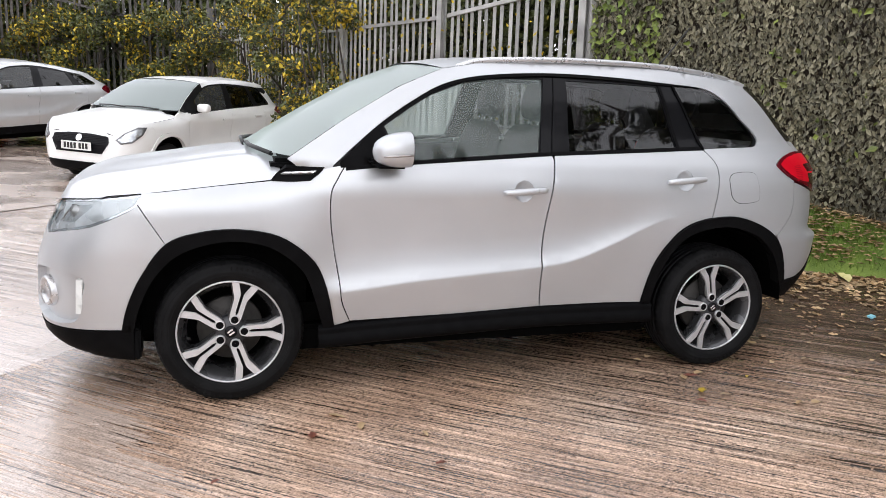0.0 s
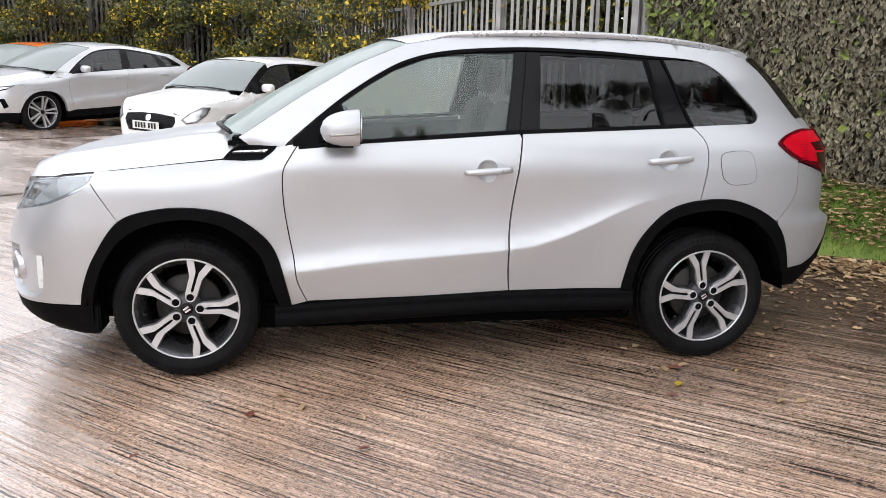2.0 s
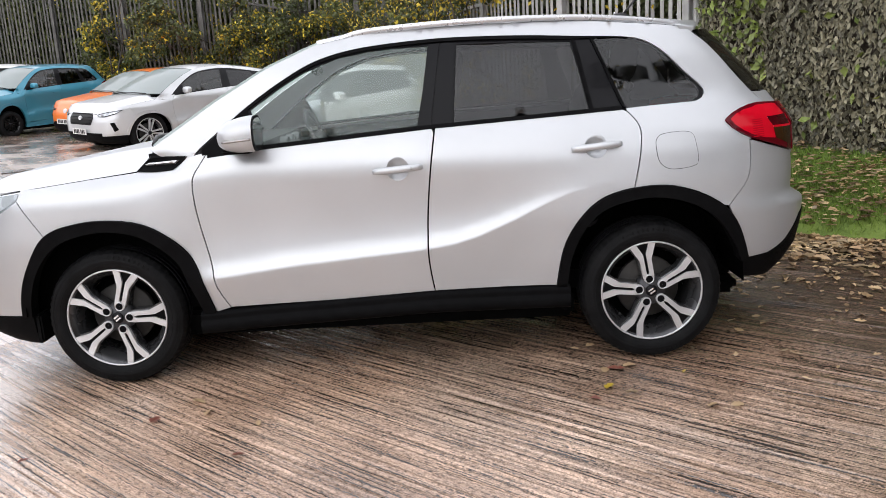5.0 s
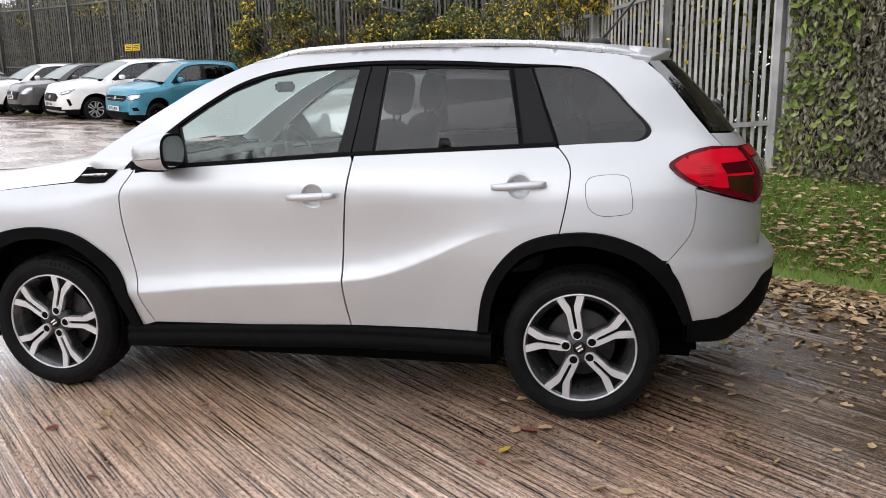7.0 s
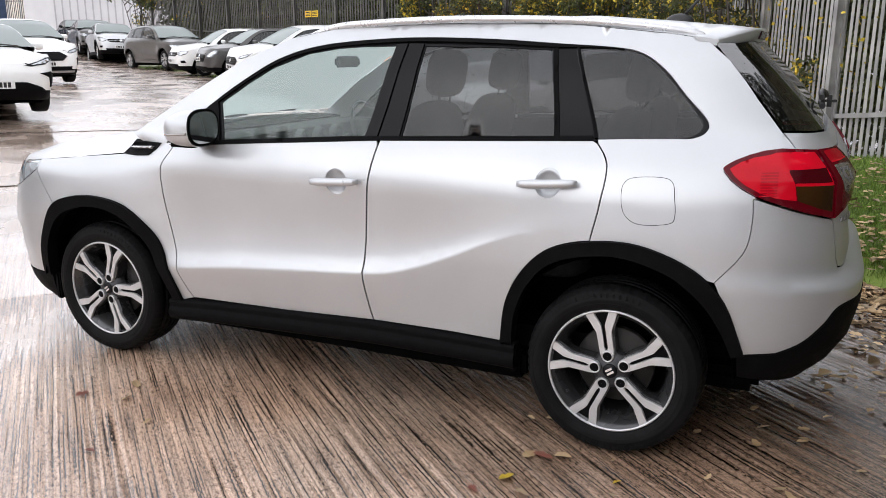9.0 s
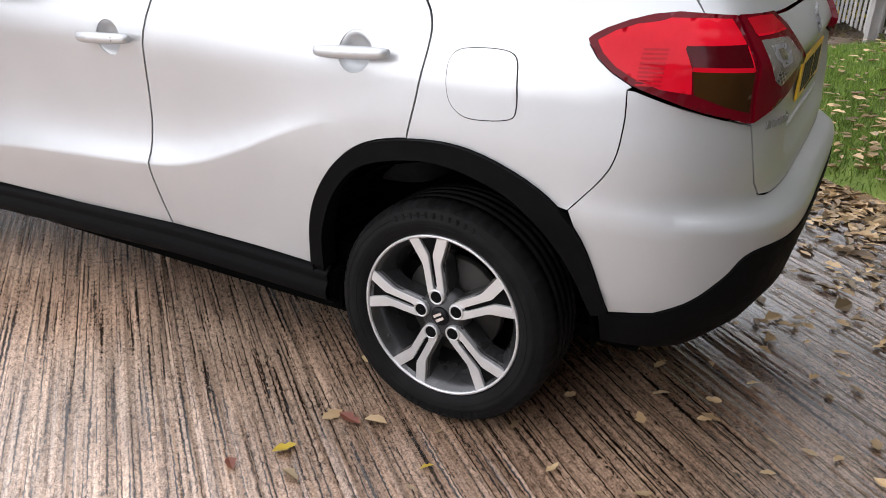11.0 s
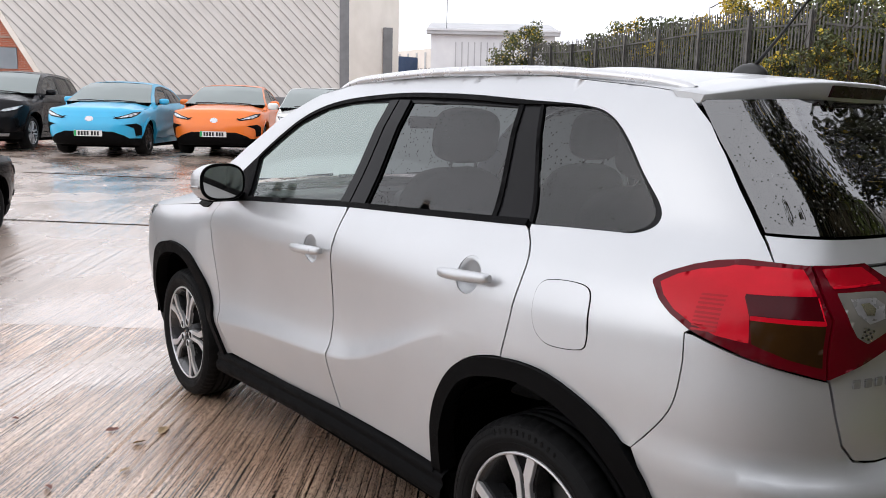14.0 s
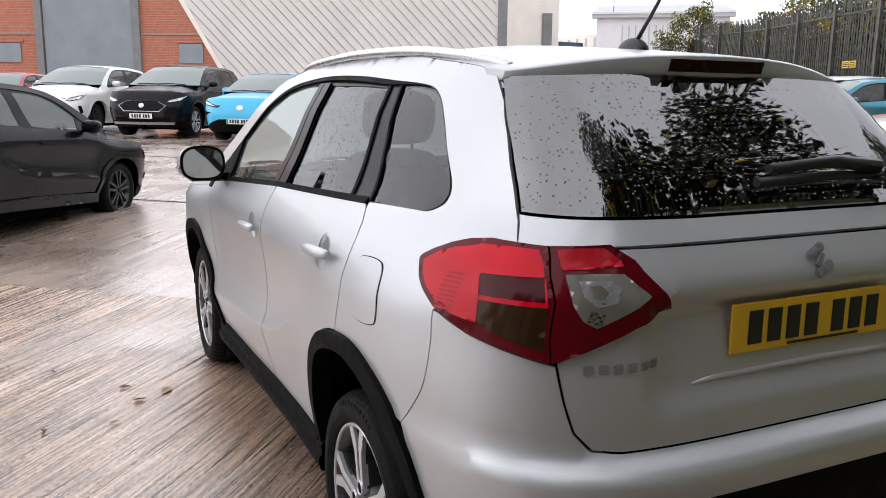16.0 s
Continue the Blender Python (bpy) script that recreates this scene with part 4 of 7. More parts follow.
        upper = [p for p in roof] + pillar_rear[1:] + [at_rear(-0.715, 1.152)] + light_top + light_bot + SEAM_D[1:] + [p for p in AR_OUT if 1.163 < p[0] < 1.588][::-1] + SEAM_C[::-1][:-1] + [(1.15, 1.1655)] \
            + [(1.25, 1.171)] + DLO_TOP[::-1] + [(-0.80, 1.05), (-0.9, 1.05), (-0.96, 1.065)]
        b.panel("side_panel", upper, colour, side=side, step=st, lip=lp)
        if near:
            cap = spline([(1.262, 0.995), (1.268, 1.028), (1.298, 1.047), (1.385, 1.053), (1.428, 1.04), (1.441, 0.99), (1.447, 0.93), (1.43, 0.903), (1.345, 0.892), (1.30, 0.903), (1.272, 0.935)], 4, True)
            if side < 0:
                b.panel("fuel_flap_gap", cap, DARK, side=side, step=0.03, off=0.0012, gap=-0.0012, lip=0.002)
                b.panel("fuel_flap", cap, colour, side=side, step=0.03, off=0.0028, gap=0.001, lip=0.002)
        # dark band round the side windows and the panes
        dlo = [(x, lerp(x, BELT)) for x in np.linspace(-0.80, 1.42, 24)] + DLO_TOP[::-1]
        b.panel("window_surround", dlo, GLOSSBLACK, side=side, step=st, off=-0.008, gap=0.0, lip=0.01, holes=[shrink(GLASS_F, 0.0), GLASS_R, GLASS_Q])
        b.panel("front_window", GLASS_F, MISTGLASS if near and side > 0 else glass_side, fd, side=side, step=0.06, off=-0.012, gap=-0.006, lip=0.0)
        pane_ = TINTPLAIN if near and side > 0 else glass_rear
        b.panel("rear_window", GLASS_R, pane_, rd, side=side, step=0.06, off=-0.012, gap=-0.006, lip=0.0)
        b.panel("quarter_window", GLASS_Q, pane_, side=side, step=0.05, off=-0.006, gap=-0.004, lip=0.0)
        if fine:
            # weather strips, pillar covers
            strip = [(x, lerp(x, BELT) - 0.004) for x in np.linspace(-0.74, 1.13, 30)] + [(x, lerp(x, BELT) + 0.014) for x in np.linspace(1.13, -0.74, 30)]
            b.panel("belt_strip", strip, PLASTIC, side=side, step=0.03, off=0.0015, gap=0.0)
            top = [p for p in DLO_TOP if p[1] > 1.15 and p[0] < 1.2]
            b.panel("drip_strip", top + [(x, z - 0.014 + 0.012 * smooth01((x - 0.85) / 0.33)) for x, z in top[::-1]], PLASTIC, side=side, step=0.03, off=0.0004, gap=0.0)
            b.panel("b_pillar_cover", [(0.275, 1.496), (0.325, 1.498), (0.268, 1.135), (0.212, 1.138)], GLOSSBLACK, side=side, step=0.04, off=0.0, gap=0.001)
            b.panel("b_pillar_cover", [(0.332, 1.498), (0.398, 1.497), (0.366, 1.142), (0.275, 1.137)], GLOSSBLACK, side=side, step=0.04, off=0.0, gap=0.001)
            b.panel("window_channel", [(0.930, 1.484), (0.948, 1.484), (1.006, 1.168), (0.988, 1.168)], PLASTIC, side=side, step=0.03, off=-0.003, gap=0.0)
            b.panel("quarter_seal", [(1.018, 1.482), (1.030, 1.482), (1.150, 1.170), (1.136, 1.170)], PLASTIC, side=side, step=0.03, off=0.0005, gap=0.0)
            b.panel("mirror_triangle", [(-0.765, 1.06), (-0.765, 1.09), (-0.56, 1.25), (-0.50, 1.09)], PLASTIC, side=side, step=0.04, off=0.001, gap=0.0)
        # arches, sill and rear cladding
        b.panel("arch_cladding", AF_OUT + AF_IN[::-1], trim, side=side, step=st, off=0.014, lip=0.06, gap=0.0)
        b.panel("arch_cladding", AR_OUT + AR_IN[::-1], trim, side=side, step=st, off=0.014, lip=0.06, gap=0.0)
        sill_top = [(-0.838, 0.325), (-0.6, 0.34), (0.236, 0.371), (0.862, 0.367)]
        if near:
            prof_ = [(-0.012, 0.006), (0.004, 0.001), (0.014, -0.006), (0.019, -0.016), (0.013, -0.030), (0.015, -0.040), (0.024, -0.050), (0.026, -0.072), (0.018, -0.092), (0.0, -0.104), (-0.05, -0.110), (-0.13, -0.100)]
            bm = bmesh.new()
            rows = []
            for x in np.linspace(-0.86, 0.875, 40):
                zt = lerp(x, sill_top) - 0.001
                rows.append([bm.verts.new((x, side * (half_width(x, zt) + o), zt + dz)) for o, dz in prof_])
            for r0, r1 in zip(rows, rows[1:]):
                for k in range(len(prof_) - 1):
                    bm.faces.new((r0[k], r1[k], r1[k + 1], r0[k + 1])).smooth = True
            bmesh.ops.recalc_face_normals(bm, faces=bm.faces)
            b.free("sill_cladding", bm, PLASTIC, label="black ribbed plastic sill")
        else:
            b.panel("sill_cladding", sill_top + [(0.88, 0.25), (-0.85, 0.22)], PLASTIC if dark_sill else trim, side=side, step=st, off=0.01, lip=0.05, gap=0.0, lines=[[(-0.8, 0.285), (0.85, 0.31)]])
        # near-black shell behind the gaps and inside the arches: shade put into the colour
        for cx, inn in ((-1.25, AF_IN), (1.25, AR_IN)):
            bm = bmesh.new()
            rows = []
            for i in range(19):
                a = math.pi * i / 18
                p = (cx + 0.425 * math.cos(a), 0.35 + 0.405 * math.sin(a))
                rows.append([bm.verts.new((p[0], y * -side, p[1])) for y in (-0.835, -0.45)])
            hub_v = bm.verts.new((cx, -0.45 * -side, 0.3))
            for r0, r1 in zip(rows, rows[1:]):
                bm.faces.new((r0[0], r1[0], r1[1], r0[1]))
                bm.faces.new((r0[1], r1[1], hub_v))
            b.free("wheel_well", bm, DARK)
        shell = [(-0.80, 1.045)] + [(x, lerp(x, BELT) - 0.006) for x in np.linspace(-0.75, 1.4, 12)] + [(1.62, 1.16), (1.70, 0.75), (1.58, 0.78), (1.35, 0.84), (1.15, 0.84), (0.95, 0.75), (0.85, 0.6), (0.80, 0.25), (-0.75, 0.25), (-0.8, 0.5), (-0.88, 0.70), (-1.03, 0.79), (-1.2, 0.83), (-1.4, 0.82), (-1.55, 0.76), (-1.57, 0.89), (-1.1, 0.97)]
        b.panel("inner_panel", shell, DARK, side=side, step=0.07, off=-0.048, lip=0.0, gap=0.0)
        mid = [at_rear(-0.648, 1.147), at_rear(-0.672, 1.05), at_rear(-0.683, 0.93)]
        lamp = light_bot[::-1] + [at_x(1.582, 1.089)] + light_top[::-1] + mid + [at_rear(-0.75, 0.953), at_x(1.80, 0.972)]
        if near:
            split_ = lambda z: at_rear(-lerp(z, [(0.93, 0.687), (1.05, 0.677), (1.147, 0.654)]), z)[0]
            wide_ = split_(1.045) - at_x(1.80, 1.045)[0]
            part_of = lambda f, z: (split_(z) - wide_ * (1 - f), z)
            pieces = [("red_reflector", REDBRIGHT, [at_x(1.604, 1.087), at_x(1.635, 1.106), at_x(1.675, 1.122), at_x(1.72, 1.131), part_of(0.06, 1.137), part_of(0.5, 1.139), part_of(0.93, 1.138), part_of(0.94, 1.092), part_of(0.5, 1.090), part_of(0.04, 1.088), part_of(0.0, 1.08), part_of(0.0, 1.046), part_of(0.0, 0.998), at_x(1.75, 1.004), at_x(1.70, 1.019), at_x(1.655, 1.041), at_x(1.623, 1.063)]),
                      ("smoked_lens", REDDARK, [part_of(0.03, 1.085), part_of(0.5, 1.087), part_of(0.94, 1.089), part_of(0.96, 1.050), part_of(0.5, 1.050), part_of(0.03, 1.050)]),
                      ("lens_line", REDBRIGHT, [part_of(0.02, 1.0475), part_of(0.5, 1.0475), part_of(0.96, 1.0475), part_of(0.96, 1.0425), part_of(0.5, 1.0425), part_of(0.02, 1.0425)]),
                      ("indicator_lens", AMBERLENS, [part_of(0.03, 1.040), part_of(0.5, 1.040), part_of(0.96, 1.040), part_of(0.96, 0.958), part_of(0.5, 0.974), part_of(0.05, 0.997)])]
            tl = b.panel("tail_light", lamp, REDLENS, side=side, step=0.010 if fine else 0.05, off=0.012, lip=0.03, gap=0.0, holes=[p for _, _, p in pieces], hole_lip=False)
            for nm, mt, p in pieces:
                b.panel(nm, p, mt, tl, side=side, step=0.010 if fine else 0.05, off=0.0130, lip=0.0, gap=-0.0012)
            # fine ribs moulded into the corner of the lens, and the lit edge beside the smoked window
            for k_ in range(9):
                z_ = 1.078 - 0.0085 * k_
                b.panel("lens_rib", [at_x(1.700, z_), at_x(1.725, z_ + 0.0012), at_x(1.750, z_ + 0.002), at_x(1.750, z_ - 0.0022), at_x(1.725, z_ - 0.003), at_x(1.700, z_ - 0.0042)], REDRIB, tl, side=side, step=0.012, off=0.0142, lip=0.0, gap=0.0)
            b.panel("lens_line", [part_of(0.935, 1.088), part_of(0.955, 1.088), part_of(0.975, 1.043), part_of(0.955, 1.043)], REDBRIGHT, tl, side=side, step=0.010 if fine else 0.05, off=0.0142, lip=0.0, gap=0.0)
        else:
            tl = b.panel("tail_light", lamp, REDLENS, side=side, step=st, off=0.012, lip=0.03, gap=0.0)
        gl = [at_rear(-0.669, 1.05), at_rear(-0.6445, 1.146), at_rear(-0.54, 1.15), at_rear(-0.50, 1.12), at_rear(-0.43, 1.04), at_rear(-0.55, 0.985), at_rear(-0.68, 0.932)]
        if near:
            strip_ = [at_rear(-0.636, 1.138), at_rear(-0.60, 1.142), at_rear(-0.555, 1.142), at_rear(-0.53, 1.115), at_rear(-0.60, 1.110), at_rear(-0.642, 1.108)]
            rev_ = [at_rear(-0.64, 1.095), at_rear(-0.58, 1.096), at_rear(-0.535, 1.095), at_rear(-0.49, 1.055), at_rear(-0.545, 1.03), at_rear(-0.60, 1.005), at_rear(-0.625, 1.02)]
            g = b.panel("tailgate_light", gl, REDLENS, side=side, step=0.010, off=0.0165, lip=0.035, gap=0.0, holes=[strip_, rev_], hole_lip=False)
            b.panel("red_strip", strip_, REDRIB, g, side=side, step=0.010, off=0.0175, lip=0.0, gap=-0.001)
            rl = b.panel("reversing_lens", rev_, CLEARLAMP, g, side=side, step=0.010, off=0.0175, lip=0.0, gap=-0.001)
            b.panel("red_edge", [at_rear(-0.642, 1.1065), at_rear(-0.60, 1.1085), at_rear(-0.53, 1.1135), at_rear(-0.528, 1.109), at_rear(-0.60, 1.104), at_rear(-0.642, 1.102)], REDBRIGHT, g, side=side, step=0.01, off=0.0185, lip=0.0, gap=0.0)
            b.panel("lamp_bowl", [at_rear(-0.622, 1.085), at_rear(-0.565, 1.086), at_rear(-0.548, 1.072), at_rear(-0.560, 1.050), at_rear(-0.600, 1.044), at_rear(-0.622, 1.058)], BADGE, rl, side=side, step=0.01, off=0.0185, lip=0.0, gap=0.0)
            b.panel("bulb", [at_rear(-0.606, 1.076), at_rear(-0.586, 1.078), at_rear(-0.575, 1.066), at_rear(-0.586, 1.055), at_rear(-0.604, 1.056)], CHROME, rl, side=side, step=0.01, off=0.0195, lip=0.0, gap=0.0)
            for k_ in range(4):
                for q_ in range(4):
                    y_, z_ = -0.612 + 0.007 * k_ - 0.002 * q_, 1.040 - 0.0062 * q_ - 0.0022 * k_
                    b.panel("lens_facet", [at_rear(y_, z_), at_rear(y_ + 0.0055, z_ - 0.0015), at_rear(y_ + 0.0045, z_ - 0.0055), at_rear(y_ - 0.001, z_ - 0.004)], RIMGREY if (k_ + q_) % 2 else CHROME, rl, side=side, step=0.01, off=0.0188, lip=0.0, gap=0.0)
        else:
            g = b.panel("tailgate_light", gl, REDLENS, side=side, step=st, off=0.012, lip=0.03, gap=0.0)
    # rear bumper in one piece, with its dark lower cladding
    across = lambda pts: pts + [(2 * (XB + _table(z, True)[0][-1]) - q, z) for q, z in pts[::-1]]
    curve_ = spline([at_x(1.80, 0.467), at_x(1.88, 0.512), tuple(0.5 * (p + q) for p, q in zip(at_x(1.88, 0.512), at_rear(-0.68, 0.636))), at_rear(-0.68, 0.636), at_rear(-0.5, 0.641), at_rear(-0.2, 0.642)], 5)
    rb = [p for p in SEAM_D if p[1] <= 1.0][::-1] + [at_x(1.70, 0.998), at_x(1.80, 0.966), at_rear(-0.75, 0.948), at_rear(-0.672, 0.925), at_rear(-0.66, 0.85), at_rear(-0.641, 0.787), at_rear(-0.605, 0.748), at_rear(-0.54, 0.738), at_rear(-0.2, 0.738)]
    low_edge = [p for p in AR_OUT if p[0] > at_x(1.588, 0.7)[0]] + curve_
    steps = [[at_rear(y, zz) for y in np.linspace(-0.8, 0.8, 60)] for zz in (0.688, 0.702, 0.716, 0.7265)]
    b.panel("rear_bumper", low_edge + [(2 * (XB + _table(z, True)[0][-1]) - q, z) for q, z in low_edge[::-1]] + [(2 * (XB + _table(z, True)[0][-1]) - q, z) for q, z in rb] + rb[::-1], colour, step=step, lip=lp, gap=0.0016, lines=steps if near else ())
    rc = [at_x(1.675, 0.455), at_x(1.74, 0.458)] + curve_
    rc_low = [at_x(1.68, 0.36), at_x(1.8, 0.345), at_rear(-0.6, 0.335), at_rear(-0.2, 0.33)]
    b.panel("rear_bumper_cladding", rc + [(2 * (XB + _table(z, True)[0][-1]) - q, z) for q, z in rc[::-1]] + [(2 * (XB + _table(z, True)[0][-1]) - q, z) for q, z in rc_low] + rc_low[::-1], PLASTIC, step=step, off=0.004, lip=0.03)
    # tailgate
    left = [at_rear(-0.670, 0.932), at_rear(-0.658, 0.85), at_rear(-0.639, 0.788), at_rear(-0.603, 0.750), at_rear(-0.54, 0.740)]
    mirror = lambda pts: [at_rear(-(surface(*p).y), p[1]) for p in pts][::-1]
    left_low = [at_rear(-0.43, 1.04), at_rear(-0.55, 0.983)] + left
    low = [at_rear(-0.50, 1.12)] + left_low + [at_rear(y, 0.7395) for y in (-0.3, 0, 0.3)] + [at_rear(0.54, 0.740), at_rear(0.60, 0.752), at_rear(0.636, 0.79), at_rear(0.655, 0.85), at_rear(0.667, 0.932), at_rear(0.55, 0.983), at_rear(0.43, 1.04), at_rear(0.50, 1.12), at_rear(0.535, 1.147)] + [at_rear(y, 1.145) for y in (0.3, 0, -0.3)] + [at_rear(-0.535, 1.147)]
    tg = b.panel("tailgate", low, colour, step=step * 0.8, lip=lp)
    up = [at_rear(-0.689, 1.15), at_rear(-0.6585, 1.205)] + [at_rear(y, 1.197) for y in (-0.3, 0, 0.3)] + [at_rear(0.6585, 1.205), at_rear(0.689, 1.15)] + [at_rear(y, 1.15) for y in (0.3, 0, -0.3)]
    b.panel("tailgate_upper", up, colour, tg, step=step, lip=lp)
    rg = [at_rear(-0.6565, 1.21)] + [at_rear(y, 1.202) for y in (-0.3, 0, 0.3)] + [at_rear(0.6565, 1.21), at_rear(0.6165, 1.35), at_rear(0.562, 1.5), at_rear(0.3, 1.51), at_rear(0, 1.512), at_rear(-0.3, 1.51), at_rear(-0.562, 1.5), at_rear(-0.6165, 1.35)]
    b.panel("rear_screen", rg, REARGLASS if near else glass_rear, tg, step=step, off=-0.004, lip=0.012)
    b.panel("screen_frame", rg, DARK, step=0.08, off=-0.02, lip=0.0, gap=-0.01, holes=[shrink(rg, 0.03)])
    # bonnet, cowl, windscreen, roof
    rows = []
    zmid = [(-1.97, 0.925), (-1.94, 0.952), (-1.88, 0.978), (-1.8, 1.0), (-1.53, 1.045), (-1.25, 1.092), (-1.02, 1.112)]
    for u in np.linspace(0, 1, 24):
        row = []
        for q in np.linspace(-1, 1, 25):
            zl = lerp(abs(q), [(0, 0.872), (0.5, 0.876), (0.75, 0.900), (1, 0.924)])
            lead = surface(*at_front(q * 0.80, zl))
            x = lead.x + (-1.02 - lead.x) * u
            ze = lerp(x, BONNETEDGE)
            ye = lerp(u, [(0, 0.80), (0.25, 0.832), (1, abs(surface(-1.02, lerp(-1.02, BONNETEDGE)).y) - 0.004)])
            ye = min(ye, abs(surface(max(x, -1.7), lerp(max(x, -1.7), BONNETEDGE)).y) - 0.004) if abs(q) > 0.99 else ye
            zc = lerp(x - 0.0, zmid)
            z = zc - (zc - ze) * abs(q) ** 2.6 + 0.016 * math.exp(-((abs(q) - 0.64) / 0.1) ** 2) * smooth01(u / 0.2)
            row.append((x, q * ye, z if u > 0 else zl))
        rows.append(row)
    b.grid("bonnet", rows, colour, label="")
    nose = [at_front(-0.436, 0.876), at_front(-0.416, 0.84), at_front(-0.426, 0.79), at_front(-0.3, 0.78), at_front(0.3, 0.78), at_front(0.426, 0.79), at_front(0.416, 0.84), at_front(0.436, 0.876), at_front(0, 0.876)]
    b.panel("nose_panel" if grille != "near" else "grille", nose, GLOSSBLACK if grille == "near" else colour, step=0.06, off=0.0 if grille != "near" else -0.006, gap=-0.006 if grille != "near" else 0.0016)
    sym = lambda pts: [at_front(-y, z) for y, z in pts] + [at_front(y, z) for y, z in pts[::-1]]
    one = lambda sg, pts: [at_front(sg * y, z) for y, z in pts][::sg]
    if grille in ("wide", "oval", "tall"):
        mouth = {"wide": [(0.50, 0.785), (0.53, 0.73), (0.42, 0.655)], "oval": [(0.33, 0.75), (0.50, 0.655), (0.38, 0.545)], "tall": [(0.34, 0.80), (0.39, 0.70), (0.35, 0.57)]}[grille]
        if grille == "oval":
            b.panel("grille_surround", sym([(0.335, 0.752), (0.518, 0.655), (0.39, 0.532)]), SATIN, step=0.06, off=0.008, gap=0)
        g = b.panel("grille", sym(mouth), GLOSSBLACK, step=0.06, off=0.012, gap=0)
        for i in range(4):
            z = mouth[2][1] + 0.03 + i * (mouth[0][1] - mouth[2][1] - 0.05) / 3
            w_ = lerp(z, [(mouth[2][1], mouth[2][0]), (mouth[1][1], mouth[1][0]), (mouth[0][1], mouth[0][0])]) - 0.03
            b.panel("grille_bar", sym([(w_, z), (w_, z + 0.008)]), SATIN if grille == "wide" and i == 1 else PLASTIC, g, step=0.08, off=0.02, gap=0)
        b.panel("nose_badge", [at_front(0.06 * math.cos(t), mouth[1][1] + 0.045 * math.sin(t)) for t in np.linspace(0, 2 * math.pi, 11)[:-1]], SATIN, step=0.05, off=0.026, gap=0)
        b.panel("lower_intake", sym([(0.60, 0.41), (0.56, 0.28)]), PLASTIC, step=0.06, off=0.01, gap=0)
        if grille == "oval":
            b.panel("lower_bar", sym([(0.66, 0.315), (0.64, 0.275)]), BADGE, step=0.06, off=0.022, gap=0)
        for sg in (-1, 1):
            eye_ = {"wide": [(0.55, 0.79), (0.57, 0.71), (0.70, 0.675), (0.82, 0.73), (0.845, 0.84), (0.70, 0.84)], "oval": [(0.52, 0.73), (0.62, 0.715), (0.78, 0.765), (0.845, 0.875), (0.74, 0.835), (0.58, 0.785)],
                    "tall": [(0.52, 0.785), (0.52, 0.735), (0.66, 0.73), (0.80, 0.785), (0.845, 0.865), (0.68, 0.825)]}[grille]
            lampp = b.panel("parked_headlight", one(sg, eye_), GLOSSBLACK, step=0.04, off=0.010, gap=0)
            b.panel("lamp_reflector", shrink(one(sg, eye_), 0.014), HEADGLASS, lampp, step=0.04, off=0.013, gap=0)
            if grille != "wide":
                b.panel("side_slit", one(sg, [(0.745, 0.61), (0.79, 0.62), (0.80, 0.47), (0.765, 0.43)]), PLASTIC, step=0.05, off=0.010, gap=0)
            else:
                b.panel("fog_recess", one(sg, [(0.70, 0.52), (0.79, 0.53), (0.80, 0.45), (0.72, 0.44)]), PLASTIC, step=0.05, off=0.010, gap=0)
    elif grille == "slim":
        b.panel("lower_intake", [at_front(-0.62, 0.40), at_front(-0.70, 0.33), at_front(-0.62, 0.22), at_front(0.62, 0.22), at_front(0.70, 0.33), at_front(0.62, 0.40), at_front(0.42, 0.48), at_front(-0.42, 0.48)], PLASTIC, step=0.06, off=0.012, gap=0)
        for sg in (-1, 1):
            b.panel("side_slit", [at_front(sg * 0.62, 0.625), at_front(sg * 0.79, 0.66), at_front(sg * 0.84, 0.60), at_front(sg * 0.82, 0.42), at_front(sg * 0.77, 0.40), at_front(sg * 0.76, 0.56)][::sg], PLASTIC, step=0.05, off=0.012, gap=0)
            lampp = b.panel("slim_headlight", [at_front(sg * 0.42, 0.755), at_front(sg * 0.50, 0.735), at_front(sg * 0.72, 0.775), at_front(sg * 0.80, 0.83), at_front(sg * 0.835, 0.905), at_front(sg * 0.74, 0.885), at_front(sg * 0.60, 0.815)][::sg], GLOSSBLACK, step=0.04, off=0.010, gap=0)
            b.panel("lamp_reflector", [at_front(sg * 0.50, 0.755), at_front(sg * 0.71, 0.79), at_front(sg * 0.79, 0.84), at_front(sg * 0.81, 0.885), at_front(sg * 0.73, 0.86), at_front(sg * 0.60, 0.80)][::sg], HEADGLASS, lampp, step=0.04, off=0.013, gap=0)
        b.panel("nose_badge", [at_front(0.075 * math.cos(t), 0.735 + 0.055 * math.sin(t)) for t in np.linspace(0, 2 * math.pi, 13)[:-1]], SATIN, step=0.05, off=0.008, gap=0)
        b.free("windscreen_paper", prism([(0.10, 0.0), (0.34, 0.0), (0.34, 0.16), (0.10, 0.16)], 0, 0.003, lambda u, v, d: (-0.50 + v * 0.85 - 0.055 - d, u - 0.02, 1.36 + v * 0.55 + d)), PAPER, label="white paper behind the windscreen")
    elif grille == "hatch":
        g = b.panel("grille", [at_front(-0.47, 0.74), at_front(-0.50, 0.66), at_front(-0.40, 0.50), at_front(0.40, 0.50), at_front(0.50, 0.66), at_front(0.47, 0.74), at_front(0.2, 0.765), at_front(-0.2, 0.765)], GLOSSBLACK, step=0.05, off=0.012, gap=0)
        for i in range(6):
            z = 0.615 + i * 0.022
            b.panel("grille_bar", [at_front(-0.45, z), at_front(0.45, z), at_front(0.45, z + 0.006), at_front(-0.45, z + 0.006)], PLASTIC, g, step=0.08, off=0.018, gap=0)
